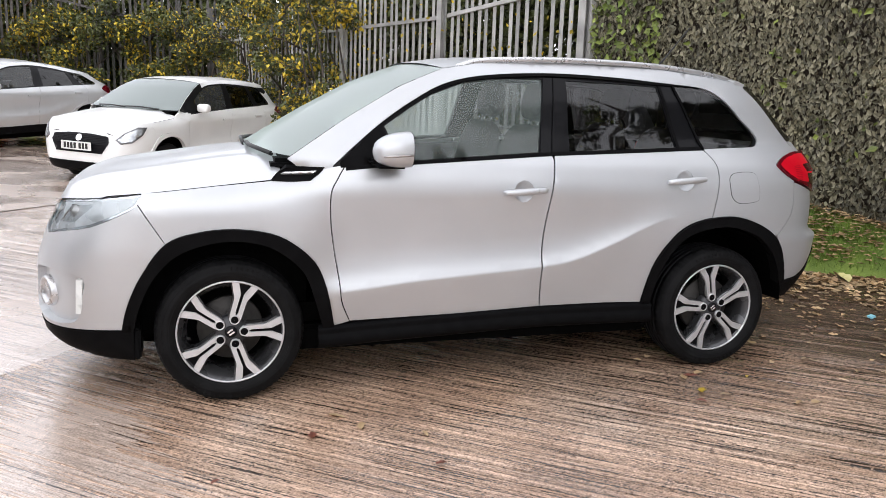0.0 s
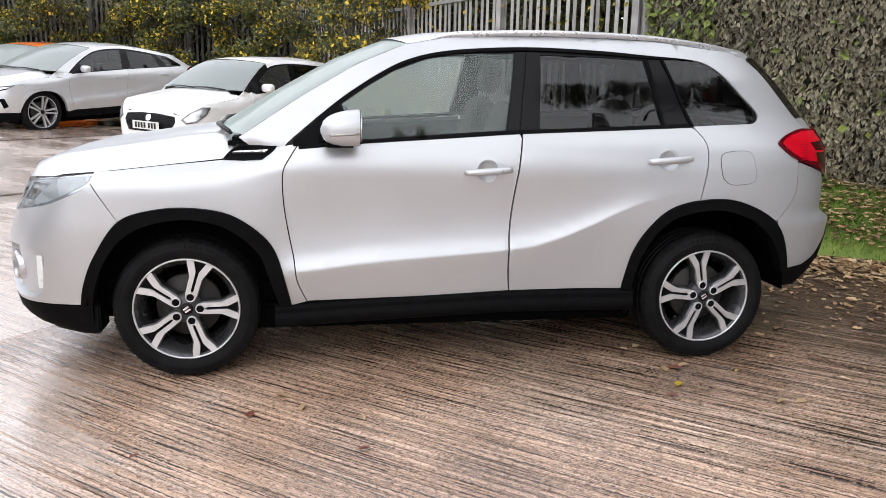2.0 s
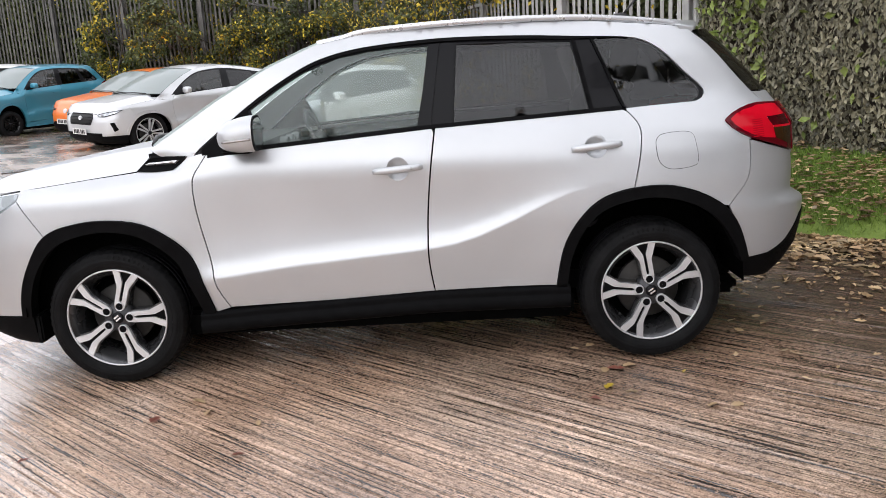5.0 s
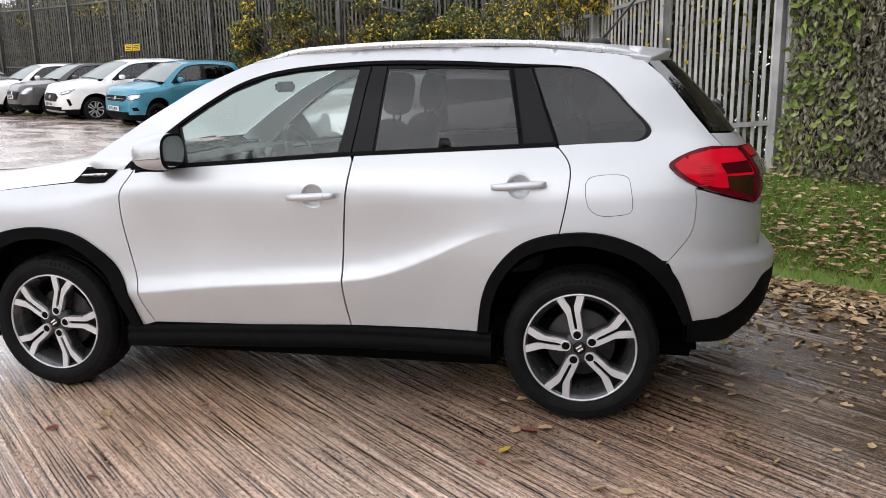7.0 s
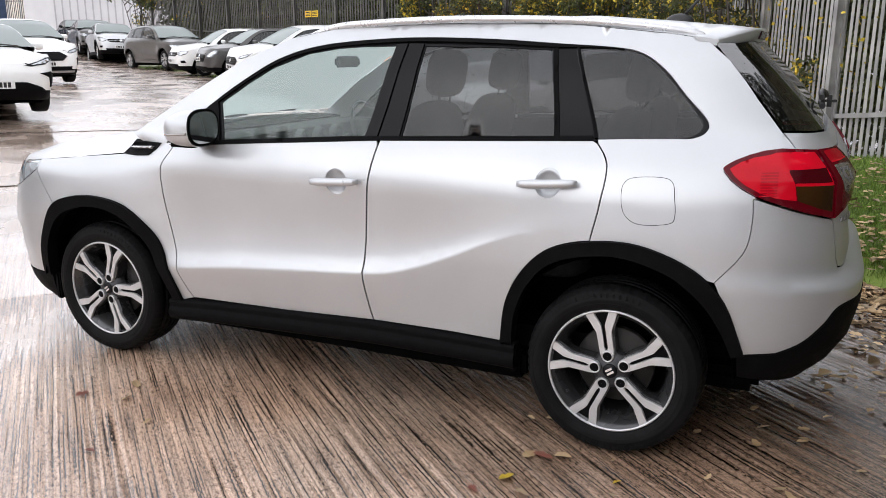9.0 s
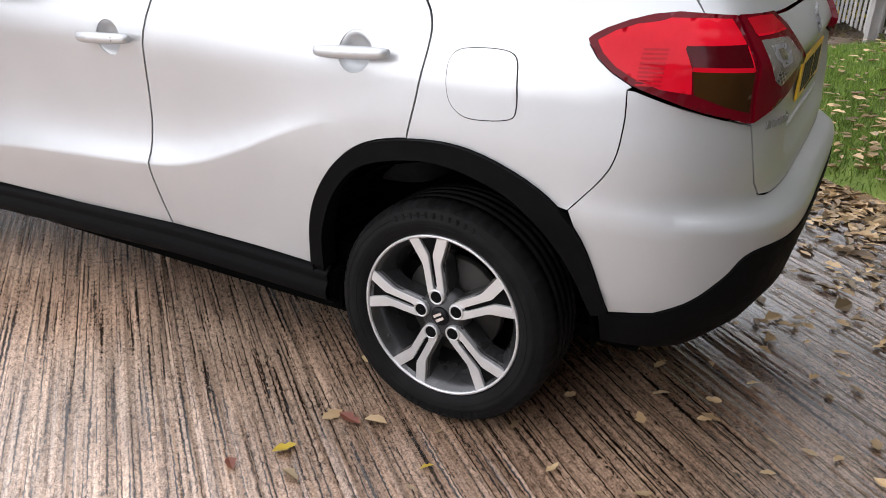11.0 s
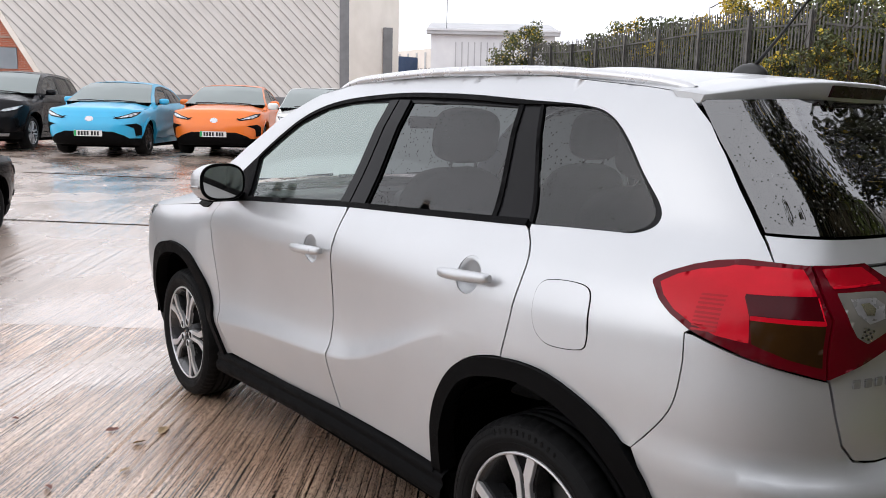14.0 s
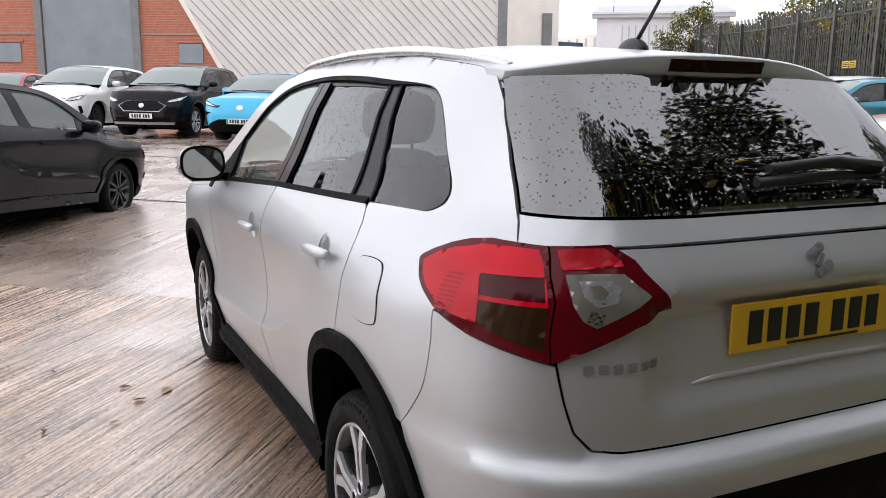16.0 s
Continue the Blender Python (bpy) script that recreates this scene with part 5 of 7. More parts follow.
        b.panel("nose_badge", [at_front(0.055 * math.cos(t), 0.70 + 0.05 * math.sin(t)) for t in np.linspace(0, 2 * math.pi, 9)[:-1]], CHROME, step=0.05, off=0.022, gap=0)
        b.panel("lower_intake", [at_front(-0.60, 0.37), at_front(-0.52, 0.27), at_front(0.52, 0.27), at_front(0.60, 0.37)], PLASTIC, step=0.06, off=0.012, gap=0)
        for sg in (-1, 1):
            lampp = b.panel("hatch_headlight", [at_front(sg * 0.585, 0.70), at_front(sg * 0.66, 0.645), at_front(sg * 0.77, 0.67), at_front(sg * 0.835, 0.78), at_front(sg * 0.845, 0.885), at_front(sg * 0.79, 0.885), at_front(sg * 0.68, 0.80)][::sg], ALLOYSIDE, step=0.04, off=0.012, gap=0)
            b.panel("lamp_reflector", [at_front(sg * 0.62, 0.705), at_front(sg * 0.67, 0.665), at_front(sg * 0.76, 0.69), at_front(sg * 0.825, 0.79), at_front(sg * 0.83, 0.865), at_front(sg * 0.79, 0.86), at_front(sg * 0.69, 0.785)][::sg], HEADGLASS, lampp, step=0.04, off=0.016, gap=0)
    if not near:
        for side in (-1, 1):
            b.panel("wing_top", [(-1.10, 0.992), (-1.06, 1.03), (-1.0, 1.075), (-0.80, 1.085), (-0.78, 1.04), (-0.88, 0.99)], colour, side=side, step=0.05, off=0.001, gap=0, lip=0.02)
            if dark_pillar:
                top_ = [(x, lerp(x, ROOFEDGE) - 0.004) for x in np.linspace(-0.98, -0.25, 14)]
                b.panel("pillar_cover", top_ + [p for p in DLO_TOP if p[0] < -0.25][::-1], GLOSSBLACK, side=side, step=0.05, off=0.004, gap=0, lip=0.01)
                b.panel("pillar_cover", [(1.24, 1.47), (1.52, 1.46), (1.56, 1.40), (1.46, 1.36), (1.33, 1.405)], GLOSSBLACK, side=side, step=0.05, off=0.004, gap=0, lip=0.01)
        b.free("windscreen_wiper", tube([(-1.10, -0.55, 1.118), (-1.15, -0.25, 1.14), (-1.15, 0.02, 1.135)], 0.012, 6), ANTENNA)
        b.free("windscreen_wiper", tube([(-1.15, 0.02, 1.125), (-1.15, 0.3, 1.14), (-1.09, 0.56, 1.13)], 0.012, 6), ANTENNA)
    b.free("cowl", boxm(-1.06, -0.80, -0.70, 0.70, 1.03, 1.088, 0.02), PLASTIC)
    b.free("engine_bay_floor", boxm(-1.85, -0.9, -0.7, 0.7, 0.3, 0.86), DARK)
    rows = []
    for u in np.linspace(0, 1, 14):
        xe = -0.985 + u * (0.985 - 0.235)
        ze = lerp(xe, ROOFEDGE)
        ye = half_width(max(xe, -0.55), ze) - 0.006
        bow = 0.16 * (1 - u) + 0.07 * u
        rows.append([(xe - bow * (1 - q * q), q * ye, ze + 0.028 * (1 - q * q) * u) for q in np.linspace(-1, 1, 17)])
    b.grid("windscreen", rows, SCREENGLASS if near else PARKEDSCREEN)
    rows = []
    for x in np.linspace(-0.235, 1.44, 30):
        ze = lerp(x, ROOFEDGE)
        ye = half_width(x, ze) if x < XB else abs(surface(x, ze).y)
        bow = 0.07 * smooth01((0.3 - x) / 0.5)
        rows.append([(x - bow * (1 - q * q), q * (ye + 0.002), ze + lerp(x, [(0.5, 0.036), (1.43, 0.056)]) * (1 - abs(q) ** 2.4)) for q in np.linspace(-1, 1, 21)])
    b.grid("roof", rows, roof_paint or colour)
    # roof spoiler over the rear screen
    bm = bmesh.new()
    prof = [(0.0, 0.0), (0.4, -0.003), (0.75, -0.009), (0.96, -0.011), (1.0, -0.017), (0.90, -0.078), (0.84, -0.086), (0.6, -0.088), (0.2, -0.06)]
    rows = []
    for q in np.linspace(-1, 1, 25):
        y = q * 0.574
        top_z = lerp(1.43, ROOFEDGE) + 0.056 * (1 - abs(q) ** 2.4) + 0.002
        reach = 0.20 - 0.115 * abs(q) ** 2.2
        thick = 1.0 - 0.7 * abs(q) ** 7
        rows.append([bm.verts.new((1.425 + reach * x, y * (1 - 0.02 * x), top_z + dz * thick - 0.008 * x)) for x, dz in prof])
    for a, c in zip(rows, rows[1:]):
        for i in range(len(prof)):
            bm.faces.new((a[i], c[i], c[(i + 1) % len(prof)], a[(i + 1) % len(prof)])).smooth = True
    bm.faces.new(rows[0])
    bm.faces.new(rows[-1][::-1])
    bmesh.ops.recalc_face_normals(bm, faces=bm.faces)
    sp = b.free("roof_spoiler", bm, roof_paint or colour)
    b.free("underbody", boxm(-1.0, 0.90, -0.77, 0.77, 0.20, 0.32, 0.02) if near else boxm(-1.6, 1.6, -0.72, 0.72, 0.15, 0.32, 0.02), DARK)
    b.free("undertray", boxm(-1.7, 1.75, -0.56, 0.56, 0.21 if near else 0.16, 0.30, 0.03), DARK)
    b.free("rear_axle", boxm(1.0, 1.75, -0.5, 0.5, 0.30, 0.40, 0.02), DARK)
    # cabin
    b.free("cabin_floor", boxm(-1.0, 1.5, -0.73, 0.73, 0.33, 0.42), DARK)
    b.free("dashboard", boxm(-1.0, -0.52, -0.70, 0.70, 0.70, 1.075, 0.06), CABIN)
    b.free("luggage_cover", boxm(1.05, 1.74, -0.66, 0.66, 1.02, 1.05, 0.01), FABRIC)
    for y in (-0.36, 0.36):
        for x, r in ((-0.05, 0.28), (0.80, 0.28)):
            bm = bmesh.new()
            pillow(bm, 0.28, 0.25, 0.09, Matrix.Translation((x - 0.01, y, 0.66)), 0.4)
            lean = Matrix.Translation((x + 0.24, y, 0.66)) @ Matrix.Rotation(radians(14), 4, "Y")
            pillow(bm, 0.075, 0.245, 0.31, lean @ Matrix.Translation((0, 0, 0.30)), 0.55)
            seat = b.free("seat", bm, FABRIC)
            hr = pillow(bmesh.new(), 0.055, 0.14, 0.10, Matrix.Translation((x + 0.425, y, 1.375)) @ Matrix.Rotation(radians(10), 4, "Y"), 0.6)
            b.free("headrest", hr, FABRIC, seat)
            for dy in (-0.06, 0.06):
                b.free("headrest_post", tube([(x + 0.40, y + dy, 1.22), (x + 0.42, y + dy, 1.31)], 0.006, 6), CHROME, seat)
    if near:
        ring = lathe([(0.178, -0.012), (0.19, 0.0), (0.178, 0.012), (0.166, 0.0), (0.178, -0.012)], 28)
        sw = b.free("steering_wheel", ring, CABIN)
        sw.matrix_basis = Matrix.Translation((-0.42, 0.36, 1.02)) @ Matrix.Rotation(radians(90), 4, "Z") @ Matrix.Rotation(radians(-22), 4, "X")
        part("steering_boss", boxm(-0.17, 0.17, -0.02, 0.03, -0.045, 0.045, 0.02), CABIN, sw)
        for i, y in enumerate((-0.16, 0.0, 0.16)):
            vent = lathe([(0.040, 0.0), (0.043, -0.012), (0.048, -0.012), (0.052, 0.0), (0.052, 0.03)], 24)
            bmesh.ops.transform(vent, matrix=Matrix.Translation((-0.512, y, 1.03)) @ Matrix.Rotation(radians(90), 4, "Z"), verts=vent.verts)
            b.free("air_vent", vent, ALLOYSIDE)
        b.free("interior_mirror", boxm(-0.36, -0.33, -0.11, 0.11, 1.385, 1.44, 0.012), CABIN)
    # wheels
    wr, rim = wheels
    for i, (x, side) in enumerate(((axles[0], -1), (axles[1], -1), (axles[0], 1), (axles[1], 1))):
        mm = Matrix.Translation((x, side * (track + 0.022), wr - 0.002))
        if side > 0:
            mm = mm @ Matrix.Rotation(math.pi, 4, "Z")
        wheel(root, "wheel", mm, wr, rim, spin=(73 if x < 0 else 101) if side < 0 else 20, near=near and side < 0, face=wheel_face, label="five twin-spoke alloy wheel" if near else "")
    return root, b, fd

# ---- ground ----
RU = Vector((math.cos(radians(RIB)), math.sin(radians(RIB)), 0))
RV = Vector((math.cos(radians(RIB - 90)), math.sin(radians(RIB - 90)), 0))


def rise(x, y):
    """The yard climbs gently away from the near bay."""
    def soft(u):
        return 0 if u < 0 else u * u / 2 if u < 1 else u - 0.5
    return 0.045 * soft(min(-x - 1.2, 12)) + 0.010 * soft(min(-x - 13.2, 40)) + 0.007 * soft(min(y - 3, 45)) + 0.05 * soft(min(-x - 22, 26))


def uv(u, v, dz=0.0):
    p = RU * u + RV * v
    return Vector((p.x, p.y, rise(p.x, p.y) + dz))


def sheet(name, us, vs, height, material, label, parent=None):
    """A sheet over rib-aligned coordinates with a height of its own, smooth shaded."""
    verts = [uv(u, v, height(u, v)) for u in us for v in vs]
    k = len(vs)
    faces = [(i * k + j, (i + 1) * k + j, (i + 1) * k + j + 1, i * k + j + 1) for i in range(len(us) - 1) for j in range(k - 1)]
    return pydata(name, verts, faces, material, parent, label, True)


far = [-400, -200, -100, -60, -40] + list(np.arange(-30, 31, 2.0)) + [40, 60, 100, 200, 400]
tagged(sheet("ground", far, far, lambda u, v: -0.009, FLOATED, "wet concrete yard that climbs gently to the fence"), kind="structure", category="ground")

rng = np.random.default_rng(7)


def bay(name, u0, u1, v0, v1, dv, du, depth, seed, skew=0.0, material=CONCRETE):
    """A cast concrete bay with tamped ridges that run along u."""
    r = np.random.default_rng(seed)
    vs = np.arange(v0, v1, dv)
    us = np.arange(u0, u1 + du / 2, du)
    line = r.normal(0, 1, len(vs))
    k = max(1, int(0.012 / dv))
    line = np.convolve(line, np.ones(k) / k, "same")
    line = line / line.std()
    slow = np.convolve(r.normal(0, 1, len(vs)), np.ones(25) / 25, "same") * 3
    amp = np.clip(0.75 + 0.25 * slow, 0.2, 1.4)
    deep = (r.random(len(vs)) < 0.06) * -1.4
    along = [0.6 + 0.4 * math.sin(u * 1.7 + 1.3) * math.sin(u * 0.6) for u in us]
    h = (np.clip(line, -2, 1.2) + deep) * amp * depth
    wob = r.normal(0, 1, (len(us), len(vs))) * depth * 0.22
    verts = [uv(u + 0.0, v + skew * u + 0.006 * math.sin(u * 2.3 + v), h[j] * along[i] + wob[i, j]) for i, u in enumerate(us) for j, v in enumerate(vs)]
    n = len(vs)
    faces = [(i * n + j, (i + 1) * n + j, (i + 1) * n + j + 1, i * n + j + 1) for i in range(len(us) - 1) for j in range(n - 1)]
    return tagged(pydata(name, verts, faces, material, None, "wet ribbed concrete bay with tamped ridges", True), kind="structure", category="ground")


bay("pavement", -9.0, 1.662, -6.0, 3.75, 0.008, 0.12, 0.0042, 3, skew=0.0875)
bay("pavement", 1.668, 5.347, -8.0, 12.0, 0.022, 0.3, 0.0022, 4, material=FLOATED)
bay("pavement", 5.353, 9.447, -8.0, 12.0, 0.03, 0.5, 0.0022, 5, material=FLOATED)
bay("pavement", 9.453, 13.4, -8.0, 12.0, 0.04, 0.5, 0.0022, 6, material=FLOATED)

# ---- grass bank with a soft edge, under the fence ----
FENCE_A = Vector((3.0, 4.3, 0))
FENCE_DIR = Vector((math.cos(radians(110)), math.sin(radians(110)), 0))
FENCE_OUT = Vector((FENCE_DIR.y, -FENCE_DIR.x, 0))
BEND = FENCE_A + FENCE_DIR * 11.5
FAR_DIR = Vector((math.cos(radians(155)), math.sin(radians(155)), 0))
FAR_OUT = Vector((FAR_DIR.y, -FAR_DIR.x, 0))
IVY_DIR = Vector((math.cos(radians(-65)), math.sin(radians(-65)), 0))
BANK = [(-6.0, 0.0), (-4.6, 0.05), (-3.6, 0.32), (-2.6, 0.45), (0.0, 0.47), (1.5, 0.33), (3.2, 0.16), (8.0, 0.10), (12.0, 0.05)]


def bank(x, y):
    """Height of the bank's crest at the fence."""
    return lerp((Vector((x, y, 0)) - FENCE_A).dot(FENCE_DIR), BANK)


def bed_height(u, v):
    p = RU * u + RV * v
    edge = v - 2.95
    back = max(0.0, -(p - FENCE_A).dot(FENCE_OUT))
    q = min(1.0, max(0.0, edge) / (max(0.0, edge) + back + 0.02))
    e = min(edge / 0.10, (1.75 - u) / 0.12)
    return -0.01 + 0.06 * smooth01(e) + bank(p.x, p.y) * q + 0.02 * noise.noise((u * 0.7, v * 0.7, 0))


us, vs = np.arange(-9, 1.76, 0.15), np.concatenate([np.arange(2.95, 3.2, 0.04), np.arange(3.2, 13.5, 0.15)])
bed = tagged(sheet("grass_bed", us, vs, bed_height, GRASSM, "mossy green grass bank strewn with fallen leaves"), kind="structure", category="ground")


def leaves(name, places, size, material, seed, label="", up=0.0, kind="", category="", droop=0.0, long=1.6, facing=None, parent=None):
    """Many small folded leaves as one mesh: a blade of four triangles each, turned at random."""
    r = np.random.default_rng(seed)
    n = len(places)
    c = np.asarray(places, float)
    d = r.normal(0, 1, (n, 3))
    d[:, 2] = d[:, 2] * (1 - up) - droop
    d /= np.linalg.norm(d, axis=1)[:, None]
    ref = r.normal(0, 1, (n, 3))
    if facing is not None:
        ref = ref * 0.55 + np.array(facing)
    if up:
        ref = ref * (1 - up) + np.array((0, 0, 1.0)) * up * 2
    side = np.cross(d, ref)
    side /= np.linalg.norm(side, axis=1)[:, None] + 1e-9
    nrm = np.cross(side, d)
    s = size * r.uniform(0.55, 1.25, n)[:, None]
    fold = s * r.uniform(0.05, 0.3, n)[:, None]
    p0, p1 = c - d * s * long / 2, c + d * s * long / 2
    m0 = c + nrm * -fold - d * s * 0.1
    a, b = c + side * s * 0.5 - d * s * 0.15, c - side * s * 0.5 - d * s * 0.15
    verts = np.stack([p0, a, p1, b, m0], 1).reshape(-1, 3)
    k = np.arange(n)[:, None] * 5
    faces = np.concatenate([k + np.array([[0, 1, 4]]), k + np.array([[1, 2, 4]]), k + np.array([[2, 3, 4]]), k + np.array([[3, 0, 4]])]).tolist()
    ob = pydata(name, verts.tolist(), faces, material, parent, label)
    return tagged(ob, "", category, "", kind)


# grass blades
def blades(name, places, height, material, seed, label):
    r = np.random.default_rng(seed)
    c = np.asarray(places)
    n = len(c)
    a = r.uniform(0, 2 * np.pi, n)
    w = np.stack([np.cos(a), np.sin(a), 0 * a], 1) * 0.0035
    lean = r.normal(0, 0.35, (n, 2)) * height
    h = height * r.uniform(0.5, 1.2, n)
    tip = c + np.concatenate([lean, h[:, None]], 1)
    verts = np.stack([c - w, c + w, tip], 1).reshape(-1, 3).tolist()
    faces = (np.arange(n)[:, None] * 3 + np.array([[0, 1, 2]])).tolist()
    return tagged(pydata(name, verts, faces, material, None, label), kind="stuff", category="grass")


pts = []
while len(pts) < 60000:
    u, v = rng.uniform(-4.0, 1.7), 2.97 + rng.gamma(1.4, 1.2)
    if v < 11.5 and (RU * u + RV * v - FENCE_A).dot(FENCE_OUT) < 0.3:
        p = uv(u, v, bed_height(u, v))
        pts.append((p.x, p.y, p.z - 0.004))
blades("grass", pts, 0.05, BLADE, 5, "short green grass blades on the bed")


# ---- fence of steel pales ----
def pale_mesh(h):
    bm = bmesh.new()
    prof = [(-0.034, 0.0), (-0.02, 0.010), (-0.007, 0.0), (0.007, 0.0), (0.02, 0.010), (0.034, 0.0)]
    top = [h - 0.10, h - 0.04, h - 0.005, h - 0.005, h - 0.04, h - 0.10]
    lo = [bm.verts.new((x, y, 0.05)) for x, y in prof]
    hi = [bm.verts.new((x, y, z)) for (x, y), z in zip(prof, top)]
    lob = [bm.verts.new((x, y + 0.004, 0.05)) for x, y in prof]
    hib = [bm.verts.new((x, y + 0.004, z)) for (x, y), z in zip(prof, top)]
    for i in range(5):
        bm.faces.new((lo[i], lo[i + 1], hi[i + 1], hi[i]))
        bm.faces.new((lob[i + 1], lob[i], hib[i], hib[i + 1]))
    me = bpy.data.meshes.new("pale")
    bm.to_mesh(me)
    bm.free()
    return me


def fence(name, start, direction, length, height, label, material, pitch=0.155, singles=300, post=2.75, foot=None):
    """A palisade fence: pales, two rails and posts."""
    root = tagged(empty(name, label, "fence", "", Matrix.Translation(start)), kind="structure")
    rot = math.atan2(direction.y, direction.x)
    foot = foot or rise
    me = pale_mesh(height)
    me.materials.append(material)
    n = int(length / pitch)
    r = random.Random(3)
    joined = []
    for i in range(n):
        p = direction * (i * pitch)
        z = foot(start.x + p.x, start.y + p.y) + r.uniform(-0.02, 0.02)
        q = Matrix.Translation((p.x, p.y, z)) @ Matrix.Rotation(rot, 4, "Z") @ Matrix.Rotation(r.gauss(0, 0.006), 4, "Y")
        if i < singles:
            ob = new("pale", me)
            ob.parent, ob.matrix_basis = root, q
        else:
            joined.append(q)
    if joined:
        bm = bmesh.new()
        for q in joined:
            k = len(bm.verts)
            bm.from_mesh(me)
            bm.verts.ensure_lookup_table()
            for v in bm.verts[k:]:
                v.co = q @ v.co
        tagged(part("pale_run", bm, material, root), kind="stuff")
    back = Vector((-direction.y, direction.x, 0)) * -1
    for zz in (0.5, height - 0.55):
        for i in range(int(length / post)):
            a, b = direction * (i * post), direction * ((i + 1) * post)
            za, zb = (foot(start.x + p.x, start.y + p.y) for p in (a, b))
            bm = bmesh.new()
            box(bm, 0, post, 0.012, 0.05, zz - 0.025, zz + 0.025)
            ob = part("rail", bm, material, root)
            ob.matrix_basis = Matrix.Translation((a.x, a.y, za)) @ Matrix.Rotation(rot, 4, "Z") @ Matrix.Rotation(-math.atan2(zb - za, post), 4, "Y")
    for i in range(int(length / post) + 1):
        a = direction * (i * post)
        bm = bmesh.new()
        box(bm, -0.055, 0.055, 0.05, 0.06, 0, height - 0.15)
        box(bm, -0.055, 0.055, 0.14, 0.15, 0, height - 0.15)
        box(bm, -0.004, 0.004, 0.06, 0.14, 0, height - 0.15)
        ob = part("post", bm, material, root)
        ob.matrix_basis = Matrix.Translation((a.x, a.y, foot(start.x + a.x, start.y + a.y) - 0.05)) @ Matrix.Rotation(rot, 4, "Z")
    return root


fence("fence_1", FENCE_A, FENCE_DIR, 11.5, 2.8, "grey galvanised steel palisade fence on a grass bank", PALE, foot=lambda x, y: rise(x, y) + bank(x, y))
def far_bank(x, y):
    """The bank under the far fence."""
    return 0.95 * smooth01(((Vector((x, y, 0)) - BEND).dot(FAR_DIR) - 1.0) / 8.0)


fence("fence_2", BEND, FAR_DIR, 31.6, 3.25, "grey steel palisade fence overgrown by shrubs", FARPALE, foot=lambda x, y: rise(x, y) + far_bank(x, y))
strip = [[BEND + FAR_DIR * a - FAR_OUT * o for o in (1.5, 1.1, 0.7, 0.3, -1.5, -3.0)] for a in np.arange(1.0, 33.0, 0.5)]
strip_z = [0.0, 0.25, 0.7, 0.97, 1.0, 1.0]
k_ = len(strip_z)
sv = [(p.x, p.y, rise(p.x, p.y) - 0.012 + far_bank(p.x, p.y) * q + 0.03 * noise.noise(p)) for row in strip for p, q in zip(row, strip_z)]
sf = [(i * k_ + j, (i + 1) * k_ + j, (i + 1) * k_ + j + 1, i * k_ + j + 1) for i in range(len(strip) - 1) for j in range(k_ - 1)]
tagged(pydata("grass_bank", sv, sf, GRASSM, None, "rough grass bank under the far steel fence", True), kind="structure", category="ground")
corner = Vector((-41.9, 43.8, 0))
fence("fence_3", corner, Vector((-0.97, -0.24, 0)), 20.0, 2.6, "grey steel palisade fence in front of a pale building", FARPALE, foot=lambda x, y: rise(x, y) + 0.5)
end_post = tagged(part("fence_post", box(bmesh.new(), -0.045, 0.045, -0.045, 0.045, 0, 3.1, 0.01), PALE), "pale grey steel post where the ivy begins", "post")
end_post.location = FENCE_A + IVY_DIR * 0.08 - FENCE_OUT * 0.06 + Vector((0, 0, 0.42))

# ---- ivy-covered wall ----
ivy_n = Vector((IVY_DIR.y, -IVY_DIR.x, 0))
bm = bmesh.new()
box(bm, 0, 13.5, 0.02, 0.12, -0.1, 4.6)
# plain dark brown panel that closes the gaps between the leaves
wall = tagged(part("wall_ivy", bm, IVYBACK), "dark fence panel under dense hanging ivy", "wall", kind="structure")
wall.matrix_world = Matrix.Translation(FENCE_A + IVY_DIR * 0.15) @ Matrix.Rotation(math.atan2(IVY_DIR.y, IVY_DIR.x), 4, "Z")
r = np.random.default_rng(11)
n = 125000
s, z = r.uniform(0, 13.3, n) ** 1.0, r.uniform(0.0, 4.6, n)
bulge = 0.06 + 0.12 * np.array([noise.noise((a * 0.9, b * 0.8, 3)) for a, b in zip(s, z)]) + 0.05 * r.random(n)
base = np.array(FENCE_A + IVY_DIR * 0.15)
dirs, nn = np.array(IVY_DIR), np.array(ivy_n)
places = base + s[:, None] * dirs + (0.03 + np.clip(bulge, 0.02, 0.4))[:, None] * nn + z[:, None] * np.array((0, 0, 1.0))
leaves("ivy", places, 0.034, IVY, 12, "dense grey-brown hanging ivy leaves over a fence", kind="stuff", category="ivy", droop=1.9, long=2.0, facing=tuple(nn * 1.1))
pick = r.random(n) < 0.010
pick |= (s < 0.9) & (r.random(n) < 0.12)
leaves("ivy_green", places[pick] + nn * 0.04, 0.06, IVYGREEN, 13, "fresh green and yellow ivy leaves", kind="stuff", category="ivy", droop=0.8, facing=tuple(nn * 1.2))


# ---- shrubs and trees ----
def clump_points(centres, radii, count, r, shell=0.55):
    """Leaf places in the outer part of uneven clumps."""
    out = []
    for c, rad in zip(centres, radii):
        k = int(count * rad ** 2)
        d = r.normal(0, 1, (k, 3))
        d /= np.linalg.norm(d, axis=1)[:, None]
        q = r.uniform(shell, 1.0, k) ** 0.6
        out.append(np.array(c) + d * (q * rad)[:, None] * np.array((1, 1, 0.85)))
    return np.concatenate(out)


